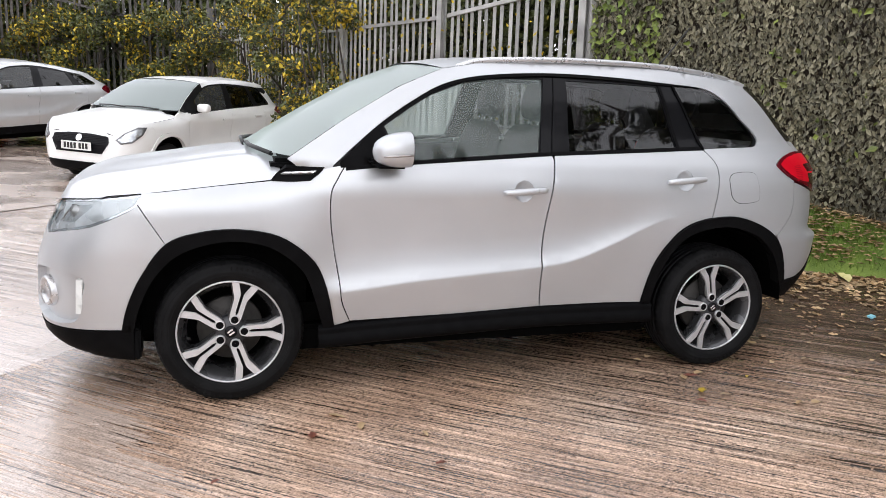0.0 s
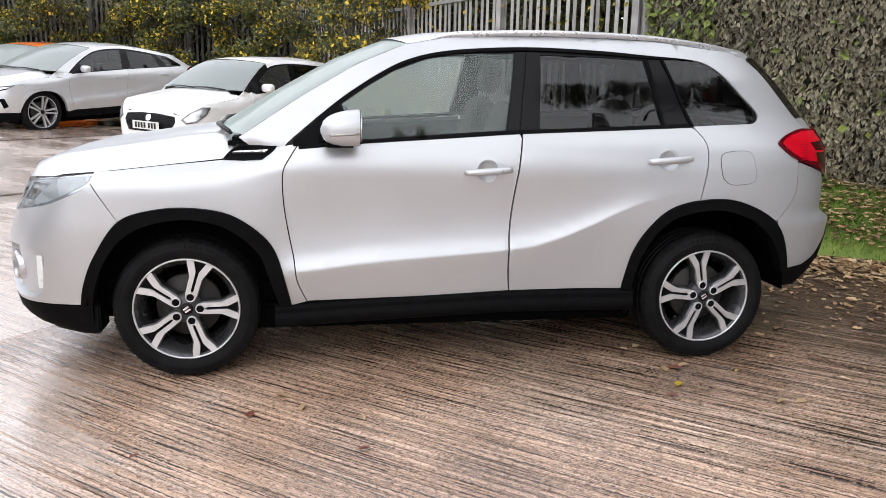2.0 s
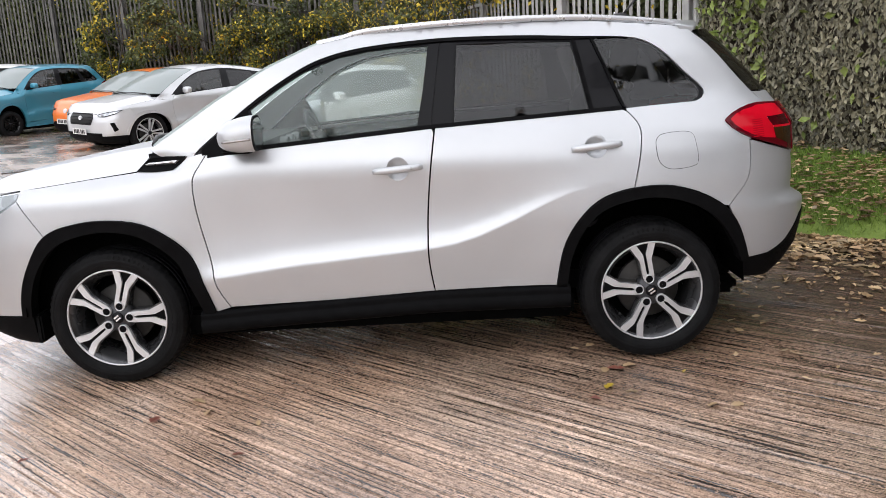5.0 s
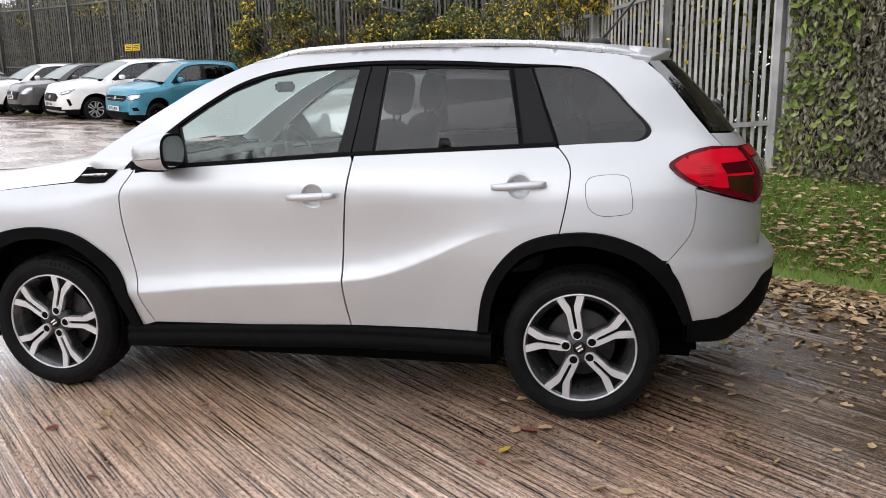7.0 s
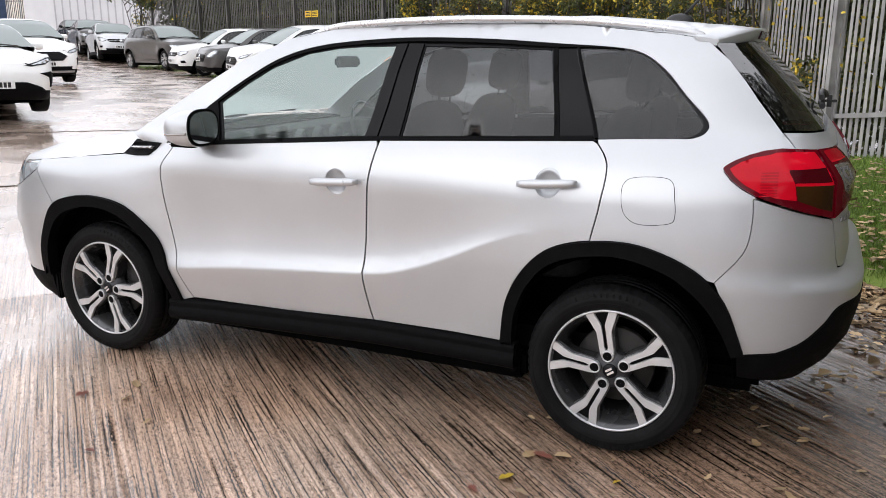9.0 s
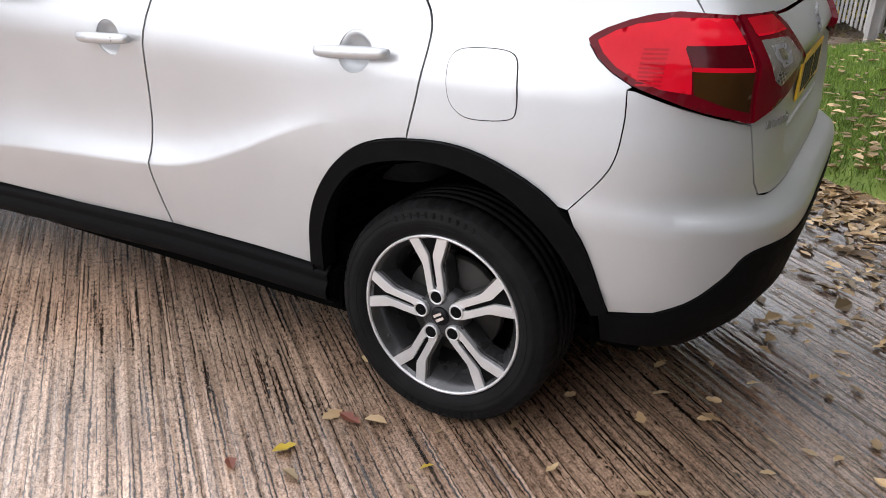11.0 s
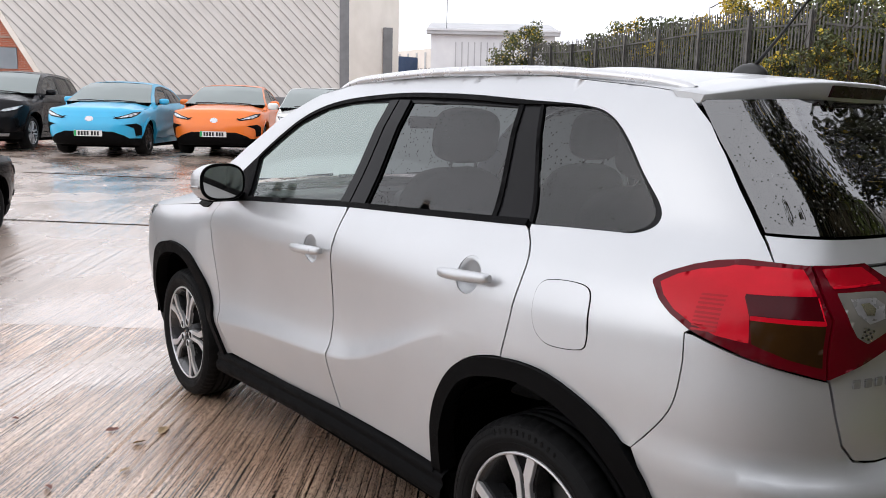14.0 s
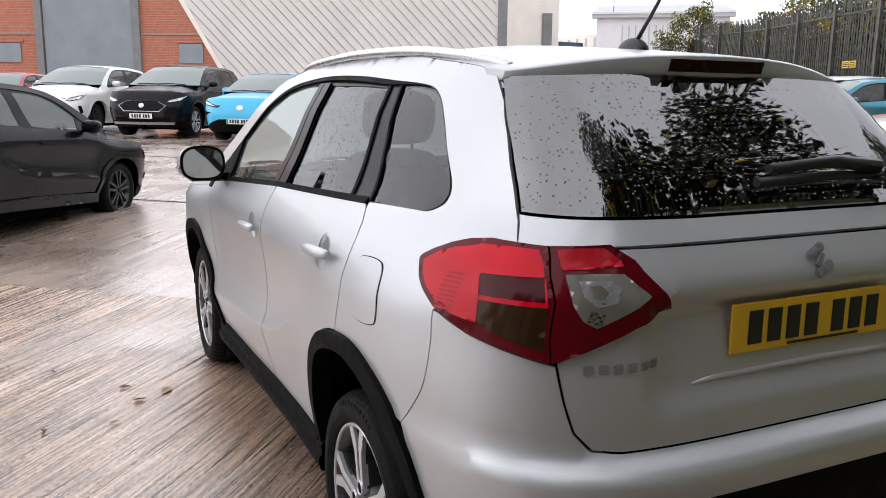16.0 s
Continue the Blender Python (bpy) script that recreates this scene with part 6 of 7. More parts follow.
def tree(name, place, height, spread, seed, label, yellow=0.3, count=260, size=0.075, bare=0.0, stems=1, low=0.25, leaf=LEAFGREEN):
    """A tapered trunk that forks into limbs, with leaf clumps about their ends."""
    r = np.random.default_rng(seed)
    rr = random.Random(seed)
    g = rise(place[0], place[1])
    root = empty(name, label, "tree" if stems == 1 else "shrub", "trees along the fence", Matrix.Translation((place[0], place[1], g)))
    bm = bmesh.new()
    centres, radii = [], []
    for st in range(stems):
        lean = Vector((rr.uniform(-0.25, 0.25), rr.uniform(-0.25, 0.25), 1)) if stems > 1 else Vector((rr.uniform(-0.08, 0.08), rr.uniform(-0.08, 0.08), 1))
        foot = Vector((rr.uniform(-0.4, 0.4), rr.uniform(-0.3, 0.3), -0.1)) if stems > 1 else Vector((0, 0, -0.1))
        h = height * rr.uniform(0.6, 0.85)
        trunk = [foot + lean * (h * t) + Vector((rr.gauss(0, 0.03), rr.gauss(0, 0.03), 0)) * h * t for t in np.linspace(0, 1, 6)]
        tube(trunk, (0.03 if stems > 1 else 0.022 * height), 7, bm, 0.3)
        for i in range(9 if stems == 1 else 4):
            t = rr.uniform(low, 0.98)
            p = trunk[0].lerp(trunk[-1], t)
            a = rr.uniform(0, 2 * math.pi)
            ln = spread * rr.uniform(0.5, 1.0) * (1.15 - 0.6 * t)
            q = p + Vector((math.cos(a) * ln, math.sin(a) * ln, ln * rr.uniform(0.2, 0.7)))
            mid = p.lerp(q, 0.5) + Vector((0, 0, 0.08 * ln))
            tube([p, mid, q], 0.012 * max(1, height / 3), 5, bm, 0.3)
            for _ in range(3):
                c = mid.lerp(q, rr.uniform(0.2, 1.15)) + Vector((rr.gauss(0, 0.22), rr.gauss(0, 0.22), rr.gauss(0, 0.2))) * spread * 0.5
                tube([mid, c], 0.006 * max(1, height / 3), 4, bm, 0.3)
                centres.append(tuple(c))
                radii.append(rr.uniform(0.22, 0.5) * spread * 0.55)
    part("trunk", bm, BARK, root)
    pts = clump_points(centres, radii, count, r, 0.2)
    pts = pts[pts[:, 2] > 0.1]
    if bare:
        pts = pts[r.random(len(pts)) > bare]
    y = r.random(len(pts)) < yellow
    leaves("crown", pts[~y], size, leaf, seed + 1, parent=root, droop=0.3, kind="stuff")
    if y.any():
        leaves("crown_yellow", pts[y], size, LEAFYELLOW, seed + 2, parent=root, droop=0.3, kind="stuff")
    return root




def dead_leaves(name, places, size, material, seed, label="", category="leaves", kind="stuff", parent=None):
    """Curled fallen leaves: a lobed outline of eight points round a bent midrib, lying almost flat."""
    r = np.random.default_rng(seed)
    verts, faces = [], []
    shape = [(0.0, -0.62), (0.20, -0.36), (0.34, -0.02), (0.22, 0.16), (0.25, 0.40), (0.0, 0.66), (-0.24, 0.36), (-0.20, 0.14), (-0.36, -0.04), (-0.2, -0.38)]
    for p in places:
        a, s = r.uniform(0, 2 * np.pi), size * r.uniform(0.55, 1.25)
        ca, sa = math.cos(a), math.sin(a)
        curl, bend, tilt = r.uniform(0.1, 0.9), r.uniform(-0.5, 0.7), r.normal(0, 0.25)
        wide = r.uniform(0.7, 1.2)
        k = len(verts)
        for u, v in shape + [(0.0, 0.25), (0.0, -0.2)]:
            u, v = u * wide * (1 + r.normal(0, 0.08)), v * (1 + r.normal(0, 0.05))
            z = curl * abs(u) * 0.9 + bend * v * v * 0.5 + tilt * u
            verts.append((p[0] + s * (u * ca - v * sa), p[1] + s * (u * sa + v * ca), p[2] + s * max(z, -0.02) + 0.002))
        m, n = k + 10, k + 11
        faces += [(k, k + 1, n), (k + 1, k + 2, n), (k + 2, k + 3, m, n), (k + 3, k + 4, m), (k + 4, k + 5, m), (k + 5, k + 6, m), (k + 6, k + 7, m), (k + 7, k + 8, n, m), (k + 8, k + 9, n), (k + 9, k, n)]
    return tagged(pydata(name, verts, faces, material, parent, label), "", category, "", kind)


# ---- the silver car ----
car, body, fd = build_car("compact_suv", "silver-white compact SUV with black wheel-arch cladding, wet from rain", SILVER, Matrix.Identity(4), near=True, glass_side=CLEARGLASS, glass_rear=TINTGLASS, step=0.028, grille="near")

for x, z, tilt in ((0.109, 0.957, 3.5), (0.994, 1.010, 4.0)):
    for side in (-1, 1):
        w = abs(surface(x, z).y)
        cup = lathe([(0.0005, 0.026), (0.02, 0.0255), (0.036, 0.021), (0.047, 0.010), (0.0535, -0.002)], 36)
        for v in cup.verts:
            v.co.x *= 0.95
            if v.co.y < 0:
                v.co.y = abs(surface(x, z).y) - abs(surface(x + v.co.x, z + v.co.z).y) + 0.004
        c = part("handle_cup", cup, SILVER, car)
        c.matrix_basis = Matrix.Translation((x + 0.003, side * w, z)) @ (Matrix.Rotation(math.pi, 4, "Z") if side > 0 else Matrix.Identity(4))
        grip = bmesh.new()
        rows = []
        for q in np.linspace(-1, 1, 15):
            dx = q * 0.112
            out = 0.034 + 0.012 * (1 - q * q) if abs(q) < 0.99 else 0.026
            th = 0.0165 * (1 - 0.35 * abs(q) ** 4)
            rows.append([grip.verts.new((dx, -out * k + (1 - k) * -0.012, th * math.sin(a))) for k, a in [(0.5 + 0.5 * math.cos(t), t) for t in np.linspace(0, 2 * math.pi, 11)[:-1]]])
        for a, b in zip(rows, rows[1:]):
            for i in range(10):
                grip.faces.new((a[i], a[(i + 1) % 10], b[(i + 1) % 10], b[i])).smooth = True
        grip.faces.new(rows[0])
        grip.faces.new(rows[-1][::-1])
        bmesh.ops.recalc_face_normals(grip, faces=grip.faces)
        g = part("door_handle", grip, SILVER, car)
        g.matrix_basis = Matrix.Translation((x + 0.003, side * w, z + 0.001)) @ Matrix.Rotation(math.pi if side > 0 else 0, 4, "Z") @ Matrix.Rotation(radians(-tilt if side < 0 else tilt), 4, "Y")
        if x < 0.5 and side < 0:
            part("key_button", lathe([(0.0005, -0.0475), (0.006, -0.0472), (0.007, -0.04)], 12), PLASTIC, g).matrix_basis = Matrix.Translation((0.06, 0.006, 0))

# door mirrors
for side in (-1, 1):
    bm = bmesh.new()
    rows = []
    for q in np.linspace(0, 1, 14):
        # from the glass edge towards the nose
        x = -0.482 - 0.165 * q
        k = math.sqrt(max(0.0, 1 - q ** 2.6))
        ring = []
        for a in np.linspace(0, 2 * math.pi, 29)[:-1]:
            ca, sa = math.cos(a), math.sin(a)
            px = math.copysign(abs(ca) ** 0.75, ca) * 0.098 * (0.12 + 0.88 * k)
            pz = math.copysign(abs(sa) ** 0.75, sa) * 0.078 * (0.12 + 0.88 * k)
            ring.append(bm.verts.new((x, side * (0.945 + px + 0.02 * q), 1.155 + pz - 0.012 * q)))
        rows.append(ring)
    for a, b in zip(rows, rows[1:]):
        for i in range(28):
            bm.faces.new((a[i], a[(i + 1) % 28], b[(i + 1) % 28], b[i])).smooth = True
    bm.faces.new(rows[-1])
    bmesh.ops.recalc_face_normals(bm, faces=bm.faces)
    mh = part("door_mirror", bm, SILVER, car, "silver door mirror with a side indicator")
    oval = lambda w_, h_: [(side * 0.945 + w_ * math.copysign(abs(math.cos(q)) ** 0.72, math.cos(q)), 1.155 + h_ * math.copysign(abs(math.sin(q)) ** 0.72, math.sin(q))) for q in np.linspace(0, 2 * math.pi, 33)[:-1]]
    part("mirror_bezel", prism(oval(0.095, 0.0755), -0.490, -0.478, lambda u, v, d: (d, u, v)), PLASTIC, mh)
    part("mirror_glass", prism(oval(0.085, 0.066), -0.4785, -0.4755, lambda u, v, d: (d, u, v)), MIRRORM, mh)
    part("mirror_foot", boxm(-0.64, -0.53, min(side * 0.80, side * 0.90), max(side * 0.80, side * 0.90), 1.075, 1.105, 0.012), PLASTIC, mh)
    part("mirror_base", boxm(-0.63, -0.50, min(side * 0.86, side * 1.0), max(side * 0.86, side * 1.0), 1.072, 1.092, 0.009), PLASTIC, mh)
    line_ = []
    for q in np.linspace(0.03, 0.78, 10):
        k = math.sqrt(max(0.0, 1 - q ** 2.6))
        line_.append((-0.482 - 0.165 * q, side * (0.945 + 0.0965 * (0.12 + 0.88 * k) + 0.02 * q), 1.136 - 0.012 * q))
    part("mirror_indicator", tube(line_, 0.0055, 8), CLEARLAMP, mh)

# vent trim behind the bonnet line
for side in (-1, 1):
    vent = [(-1.07, 1.0), (-1.04, 1.035), (-1.005, 1.062), (-0.93, 1.065), (-0.835, 1.062), (-0.86, 1.03), (-0.90, 1.004), (-0.98, 0.998)]
    v = body.panel("wing_vent", vent, PLASTIC, car, side=side, off=0.006, lip=0.02, gap=0.0, step=0.02, label="black wing vent with a bright bar")
    body.panel("vent_bar", [(-1.025, 1.022), (-1.005, 1.036), (-0.87, 1.044), (-0.885, 1.028)], SATIN, v, side=side, off=0.020, lip=0.014, gap=0.0, step=0.02)

# roof rails
for side in (-1, 1):
    pts = spline([(-0.16, side * 0.572, 1.530), (-0.06, side * 0.572, 1.562), (0.1, side * 0.572, 1.577), (0.5, side * 0.566, 1.590), (0.95, side * 0.552, 1.582), (1.25, side * 0.532, 1.557), (1.40, side * 0.518, 1.535), (1.45, side * 0.513, 1.519)], 6)
    part("roof_rail", tube(pts, 0.015, 10), SATIN, car, "satin silver roof rail")

# antenna, rear wiper, plate, badges
bm = bmesh.new()
bmesh.ops.create_uvsphere(bm, u_segments=18, v_segments=10, radius=1)
bmesh.ops.scale(bm, vec=(0.062, 0.030, 0.040), verts=bm.verts)
bmesh.ops.translate(bm, vec=(1.285, -0.01, 1.582), verts=bm.verts)
for f in bm.faces:
    f.smooth = True
an = part("antenna", bm, ANTENNA, car, "short black roof antenna with a ribbed mast")
part("antenna_mast", tube([(1.295, -0.01, 1.605), (1.36, -0.01, 1.68), (1.50, -0.01, 1.85)], 0.0065, 8, taper=0.6), ANTENNA, an)


def on_rear(y, z, off=0.0):
    s, _ = at_rear(y, z)
    p = surface(s, z)
    n = (surface(s + 0.01, z) - surface(s - 0.01, z)).cross(surface(s, z + 0.008) - surface(s, z - 0.008)).normalized()
    return p + n * off


wip = part("rear_wiper", tube([on_rear(0.30, 1.265, 0.04), on_rear(0.16, 1.280, 0.042), on_rear(-0.06, 1.272, 0.035)], 0.019, 8, taper=0.6), ANTENNA, car, "black rear wiper arm")
part("wiper_blade", tube([on_rear(0.38, 1.255, 0.02), on_rear(0.15, 1.258, 0.022), on_rear(-0.10, 1.25, 0.02)], 0.012, 6), ANTENNA, wip)
part("wiper_hub", boxm(1.86, 1.92, 0.29, 0.37, 1.235, 1.285, 0.02), ANTENNA, wip)
pl = plate(car, "number_plate", Matrix.Translation((1.972, 0.0, 0.963)) @ Matrix.Rotation(radians(90), 4, "Z"), yellow=True)
part("plate_line", boxm(-0.09, 0.14, -0.0062, -0.0035, -0.05, -0.045), INK, pl)
part("brake_light", prism([(1.624, 1.545), (1.6145, 1.515), (1.59, 1.515), (1.59, 1.545)], -0.155, 0.155, lambda u, v, d: (u, d, v), 0.004), DARKRED, car, "dark red high brake light")

# maker's badge and name as plain shapes
badge = bmesh.new()
box(badge, -0.03, 0.03, -0.006, 0.0, 0.012, 0.034, 0.004, Matrix.Rotation(radians(-25), 4, "Y"))
box(badge, -0.03, 0.03, -0.006, 0.0, -0.034, -0.012, 0.004, Matrix.Rotation(radians(-25), 4, "Y"))
box(badge, -0.01, 0.01, -0.006, 0.0, -0.02, 0.02, 0.003, Matrix.Rotation(radians(35), 4, "Y"))
bo = part("badge", badge, BADGE, car, "chrome badge")
q = on_rear(0.0, 1.093, 0.004)
bo.matrix_basis = Matrix.Translation(q) @ Matrix.Rotation(radians(90), 4, "Z") @ Matrix.Rotation(radians(-20), 4, "X")
for i in range(6):
    y = -0.625 + i * 0.030
    a, b = on_rear(y, 0.918, 0.002), on_rear(y + 0.022, 0.918, 0.002)
    bm = boxm(-0.0105, 0.0105, -0.003, 0.002, -0.010, 0.010, 0.002)
    ob = part("badge_bar", bm, BADGE, car)
    ob.matrix_basis = Matrix.Translation(a.lerp(b, 0.5)) @ Matrix.Rotation(math.atan2(b.y - a.y, b.x - a.x), 4, "Z")

# tailgate crease: a bright step below the plate
bm = tube([on_rear(-0.40, 0.852, -0.008), on_rear(-0.30, 0.862, 0.0), on_rear(0, 0.868, 0.003), on_rear(0.30, 0.862, 0.0), on_rear(0.40, 0.852, -0.008)], 0.007, 8)
part("tailgate_ridge", bm, SILVER, car)

# windscreen wipers and mud flaps
for y0, y1 in ((-0.62, -0.05), (0.0, 0.55)):
    part("front_wiper", tube([(-1.01 - 0.13 * (1 - (y0 / 0.75) ** 2), y0, 1.105), (-1.03 - 0.13 * (1 - ((y0 + y1) / 1.5) ** 2), (y0 + y1) / 2, 1.125), (-1.0 - 0.13 * (1 - (y1 / 0.75) ** 2), y1, 1.12)], 0.011, 8), ANTENNA, car)
for x, low in ((-1.66, 0.21), (0.84, 0.24)):
    for side in (-1, 1):
        part("mud_flap", boxm(x, x + 0.03, min(side * 0.64, side * 0.80), max(side * 0.64, side * 0.80), low, 0.35, 0.008), PLASTIC, car)

# ---- parked cars ----
def warp_of(length, width, height, belt=None, fo=0.85, ro=0.75, wheel_r=0.327, tail=0.0):
    xf, xr = -length / 2, length / 2
    af, ar = xf + fo, xr - ro
    k = width / 1.775
    bz = belt or 1.1 * height / 1.61

    def warp(p):
        x = float(np.interp(p[0], [-2.2, -2.09, -1.25, 1.25, 2.06, 2.2], [xf - 0.11, xf, af, ar, xr, xr + 0.14]))
        z = float(np.interp(p[2], [0, 0.3, 1.1, 1.61, 1.9], [0, 0.3 * wheel_r / 0.327, bz, height, height + 0.29]))
        # a falling roof line
        z -= tail * smooth01((p[0] - 0.1) / 1.6) * smooth01((p[2] - 1.1) / 0.45)
        return Vector((x, p[1] * k, z))
    return warp, (af, ar), 0.80 * k


def parked(label, colour, x, y, heading, length, width, height, fo=0.85, ro=0.75, wheel_r=0.32, rim=0.215, plate_z=0.47, tail=0.0, **k):
    warp, axles, track = warp_of(length, width, height, fo=fo, ro=ro, wheel_r=wheel_r, tail=tail)
    a = radians(heading - 180)
    f = Vector((math.cos(radians(heading)), math.sin(radians(heading)), 0))
    s = Vector((-f.y, f.x, 0))
    up = lambda p: rise(p.x, p.y)
    c = Vector((x, y, 0))
    n = Vector((f * 2.5).to_tuple())
    pitch = math.atan2(up(c - f * 1.3) - up(c + f * 1.3), 2.6)
    roll = math.atan2(up(c + s * 0.8) - up(c - s * 0.8), 1.6)
    m = Matrix.Translation((x, y, rise(x, y))) @ Matrix.Rotation(a, 4, "Z") @ Matrix.Rotation(pitch, 4, "Y") @ Matrix.Rotation(-roll, 4, "X")
    root, b, _ = build_car("parked_car", label, colour, m, warp=warp, step=0.055, wheels=(wheel_r, rim), axles=axles, track=track, **{**dict(clad=False), **k})
    front = -length / 2
    plate(root, "front_plate", Matrix.Translation((front - 0.05, 0, plate_z)) @ Matrix.Rotation(radians(-90), 4, "Z"), green=k.get("green", False))
    for side in (-1, 1):
        q = b.warp(Vector((-0.56, side * 0.93, 1.15)))
        bm = bmesh.new()
        bmesh.ops.create_uvsphere(bm, u_segments=18, v_segments=10, radius=1)
        for v in bm.verts:
            v.co = Vector([math.copysign(abs(c) ** 0.65, c) * k_ for c, k_ in zip(v.co, (0.065, 0.10, 0.062))])
        for f_ in bm.faces:
            f_.smooth = True
        mo = part("door_mirror", bm, colour, root)
        mo.matrix_basis = Matrix.Translation(q)
        q2 = b.warp(Vector((-0.58, side * 0.80, 1.09)))
        part("mirror_arm", tube([q2, q], 0.018, 6), PLASTIC, root)
        for x0, z0 in ((0.1, 0.96), (0.99, 1.0)):
            h = b.warp(surface(x0, z0) if side < 0 else Vector((x0, -surface(x0, z0).y, z0)))
            part("door_handle", boxm(h.x - 0.09, h.x + 0.09, h.y - 0.02, h.y + 0.02, h.z - 0.012, h.z + 0.012, 0.008), colour, root)
    return root


parked("white small hatchback on wet concrete beside a silver-grey car", WHITE, -1.67, 8.75, 231, 3.84, 1.735, 1.50, fo=0.78, wheel_r=0.30, rim=0.20, grille="hatch", plate_z=0.55, dark_pillar=True)
parked("silver-grey electric SUV with large two-tone alloy wheels", GREYSILVER, -5.07, 12.6, 230, 4.68, 1.95, 1.57, fo=0.87, ro=0.82, wheel_r=0.38, rim=0.28, dark_sill=True, grille="tall", tail=0.15)
parked("bright orange hatchback between a silver car and a teal one", ORANGE, -6.8, 15.15, 232, 4.29, 1.84, 1.5, grille="slim", tail=0.08)
parked("teal small crossover with black wheels", TEAL, -9.85, 15.65, 240, 3.7, 1.69, 1.6, fo=0.7, wheel_r=0.30, rim=0.2, wheel_face=PLASTIC)
parked("white crossover beside a teal car", WHITE, -12.2, 16.9, 236, 4.3, 1.8, 1.6, grille="oval")
parked("dark grey small hatchback beside a white one", GRAPHITE, -14.5, 17.9, 236, 3.84, 1.735, 1.5, wheel_r=0.3, rim=0.2, grille="hatch", plate_z=0.55)
parked("white small hatchback with silver wheels near the fence", WHITE, -16.3, 18.6, 237, 3.8, 1.67, 1.5, wheel_r=0.29, rim=0.19)
parked("grey-brown large SUV at the end of the row", GRAPHITE, -21.4, 21.2, 339, 4.69, 1.8, 1.68, fo=0.95, wheel_r=0.35, rim=0.235)
parked("silver compact SUV beside a grey one", GREYSILVER, -26.4, 23.2, 326, 4.17, 1.775, 1.61, clad=True)
parked("dark grey SUV far down the yard", GRAPHITE, -29.7, 25.2, 327, 4.4, 1.82, 1.65)
parked("black hatchback far down the yard by the fence", BLACK, -34.5, 28.6, 330, 4.0, 1.75, 1.5)
parked("sky-blue electric hatchback on wet concrete", SKYBLUE, -15.3, 3.13, 325, 4.29, 1.84, 1.5, green=True, grille="slim", plate_z=0.42, wheel_face=ALLOYGREY, tail=0.08)
parked("bright orange electric hatchback beside a blue one", ORANGE, -14.6, 5.3, 325, 4.29, 1.84, 1.5, green=True, grille="slim", plate_z=0.42, wheel_face=ALLOYGREY, tail=0.08)
parked("black SUV with a chrome-edged mesh grille", BLACK, -17.7, 1.45, 328, 4.57, 1.876, 1.68, plate_z=0.46, grille="oval", wheel_r=0.345, rim=0.24)
parked("white SUV beside a black one", WHITE, -19.6, -0.6, 330, 4.57, 1.876, 1.66, plate_z=0.46, grille="oval", wheel_r=0.345, rim=0.24, wheel_face=ALLOYGREY)
parked("red hatchback by the brick wall", RED, -22.0, -2.6, 333, 4.0, 1.75, 1.5)
parked("white electric hatchback at the end of a row", WHITE, -11.15, 5.6, 333, 4.29, 1.84, 1.5, grille="slim", plate_z=0.42, tail=0.08)
parked("white SUV behind a white hatchback", WHITE, -17.6, 11.7, 336, 4.4, 1.84, 1.65, grille="oval")
parked("black hatchback with dark multi-spoke wheels on wet concrete", BLACK, -5.8, -2.25, 146, 4.0, 1.7, 1.40, fo=0.8, wheel_r=0.31, rim=0.215, wheel_face=ALLOYGREY, glass_side=PARKEDSIDE, glass_rear=PARKEDSIDE)

# ---- industrial unit ----
BC, BD, BN = Vector((-29.9, 17.2, 0)), Vector((-0.5, -0.866, 0)), Vector((0.866, -0.5, 0))
unit = empty("industrial_unit", "grey ribbed industrial unit with red brick and a shutter", "building", "", Matrix.Translation(BC) @ Matrix.Rotation(math.atan2(-BD.y, -BD.x), 4, "Z"))


def brickwork():
    """Red stretcher-bond brick with pale joints, at true size."""
    m = bpy.data.materials.new("brickwork")
    m.use_nodes = True
    n, l = m.node_tree.nodes, m.node_tree.links
    tc = n.new("ShaderNodeTexCoord")
    mp = n.new("ShaderNodeMapping")
    mp.inputs["Rotation"].default_value = (radians(90), 0, 0)
    l.new(tc.outputs["Object"], mp.inputs["Vector"])
    br = n.new("ShaderNodeTexBrick")
    br.inputs["Color1"].default_value, br.inputs["Color2"].default_value = (0.45, 0.13, 0.07, 1), (0.36, 0.10, 0.055, 1)
    br.inputs["Mortar"].default_value = (0.40, 0.28, 0.22, 1)
    br.inputs["Scale"].default_value, br.inputs["Mortar Size"].default_value = 1.0, 0.008
    br.inputs["Brick Width"].default_value, br.inputs["Row Height"].default_value = 0.225, 0.075
    l.new(mp.outputs["Vector"], br.inputs["Vector"])
    l.new(br.outputs["Color"], n["Principled BSDF"].inputs["Base Color"])
    n["Principled BSDF"].inputs["Roughness"].default_value = 0.85
    return m


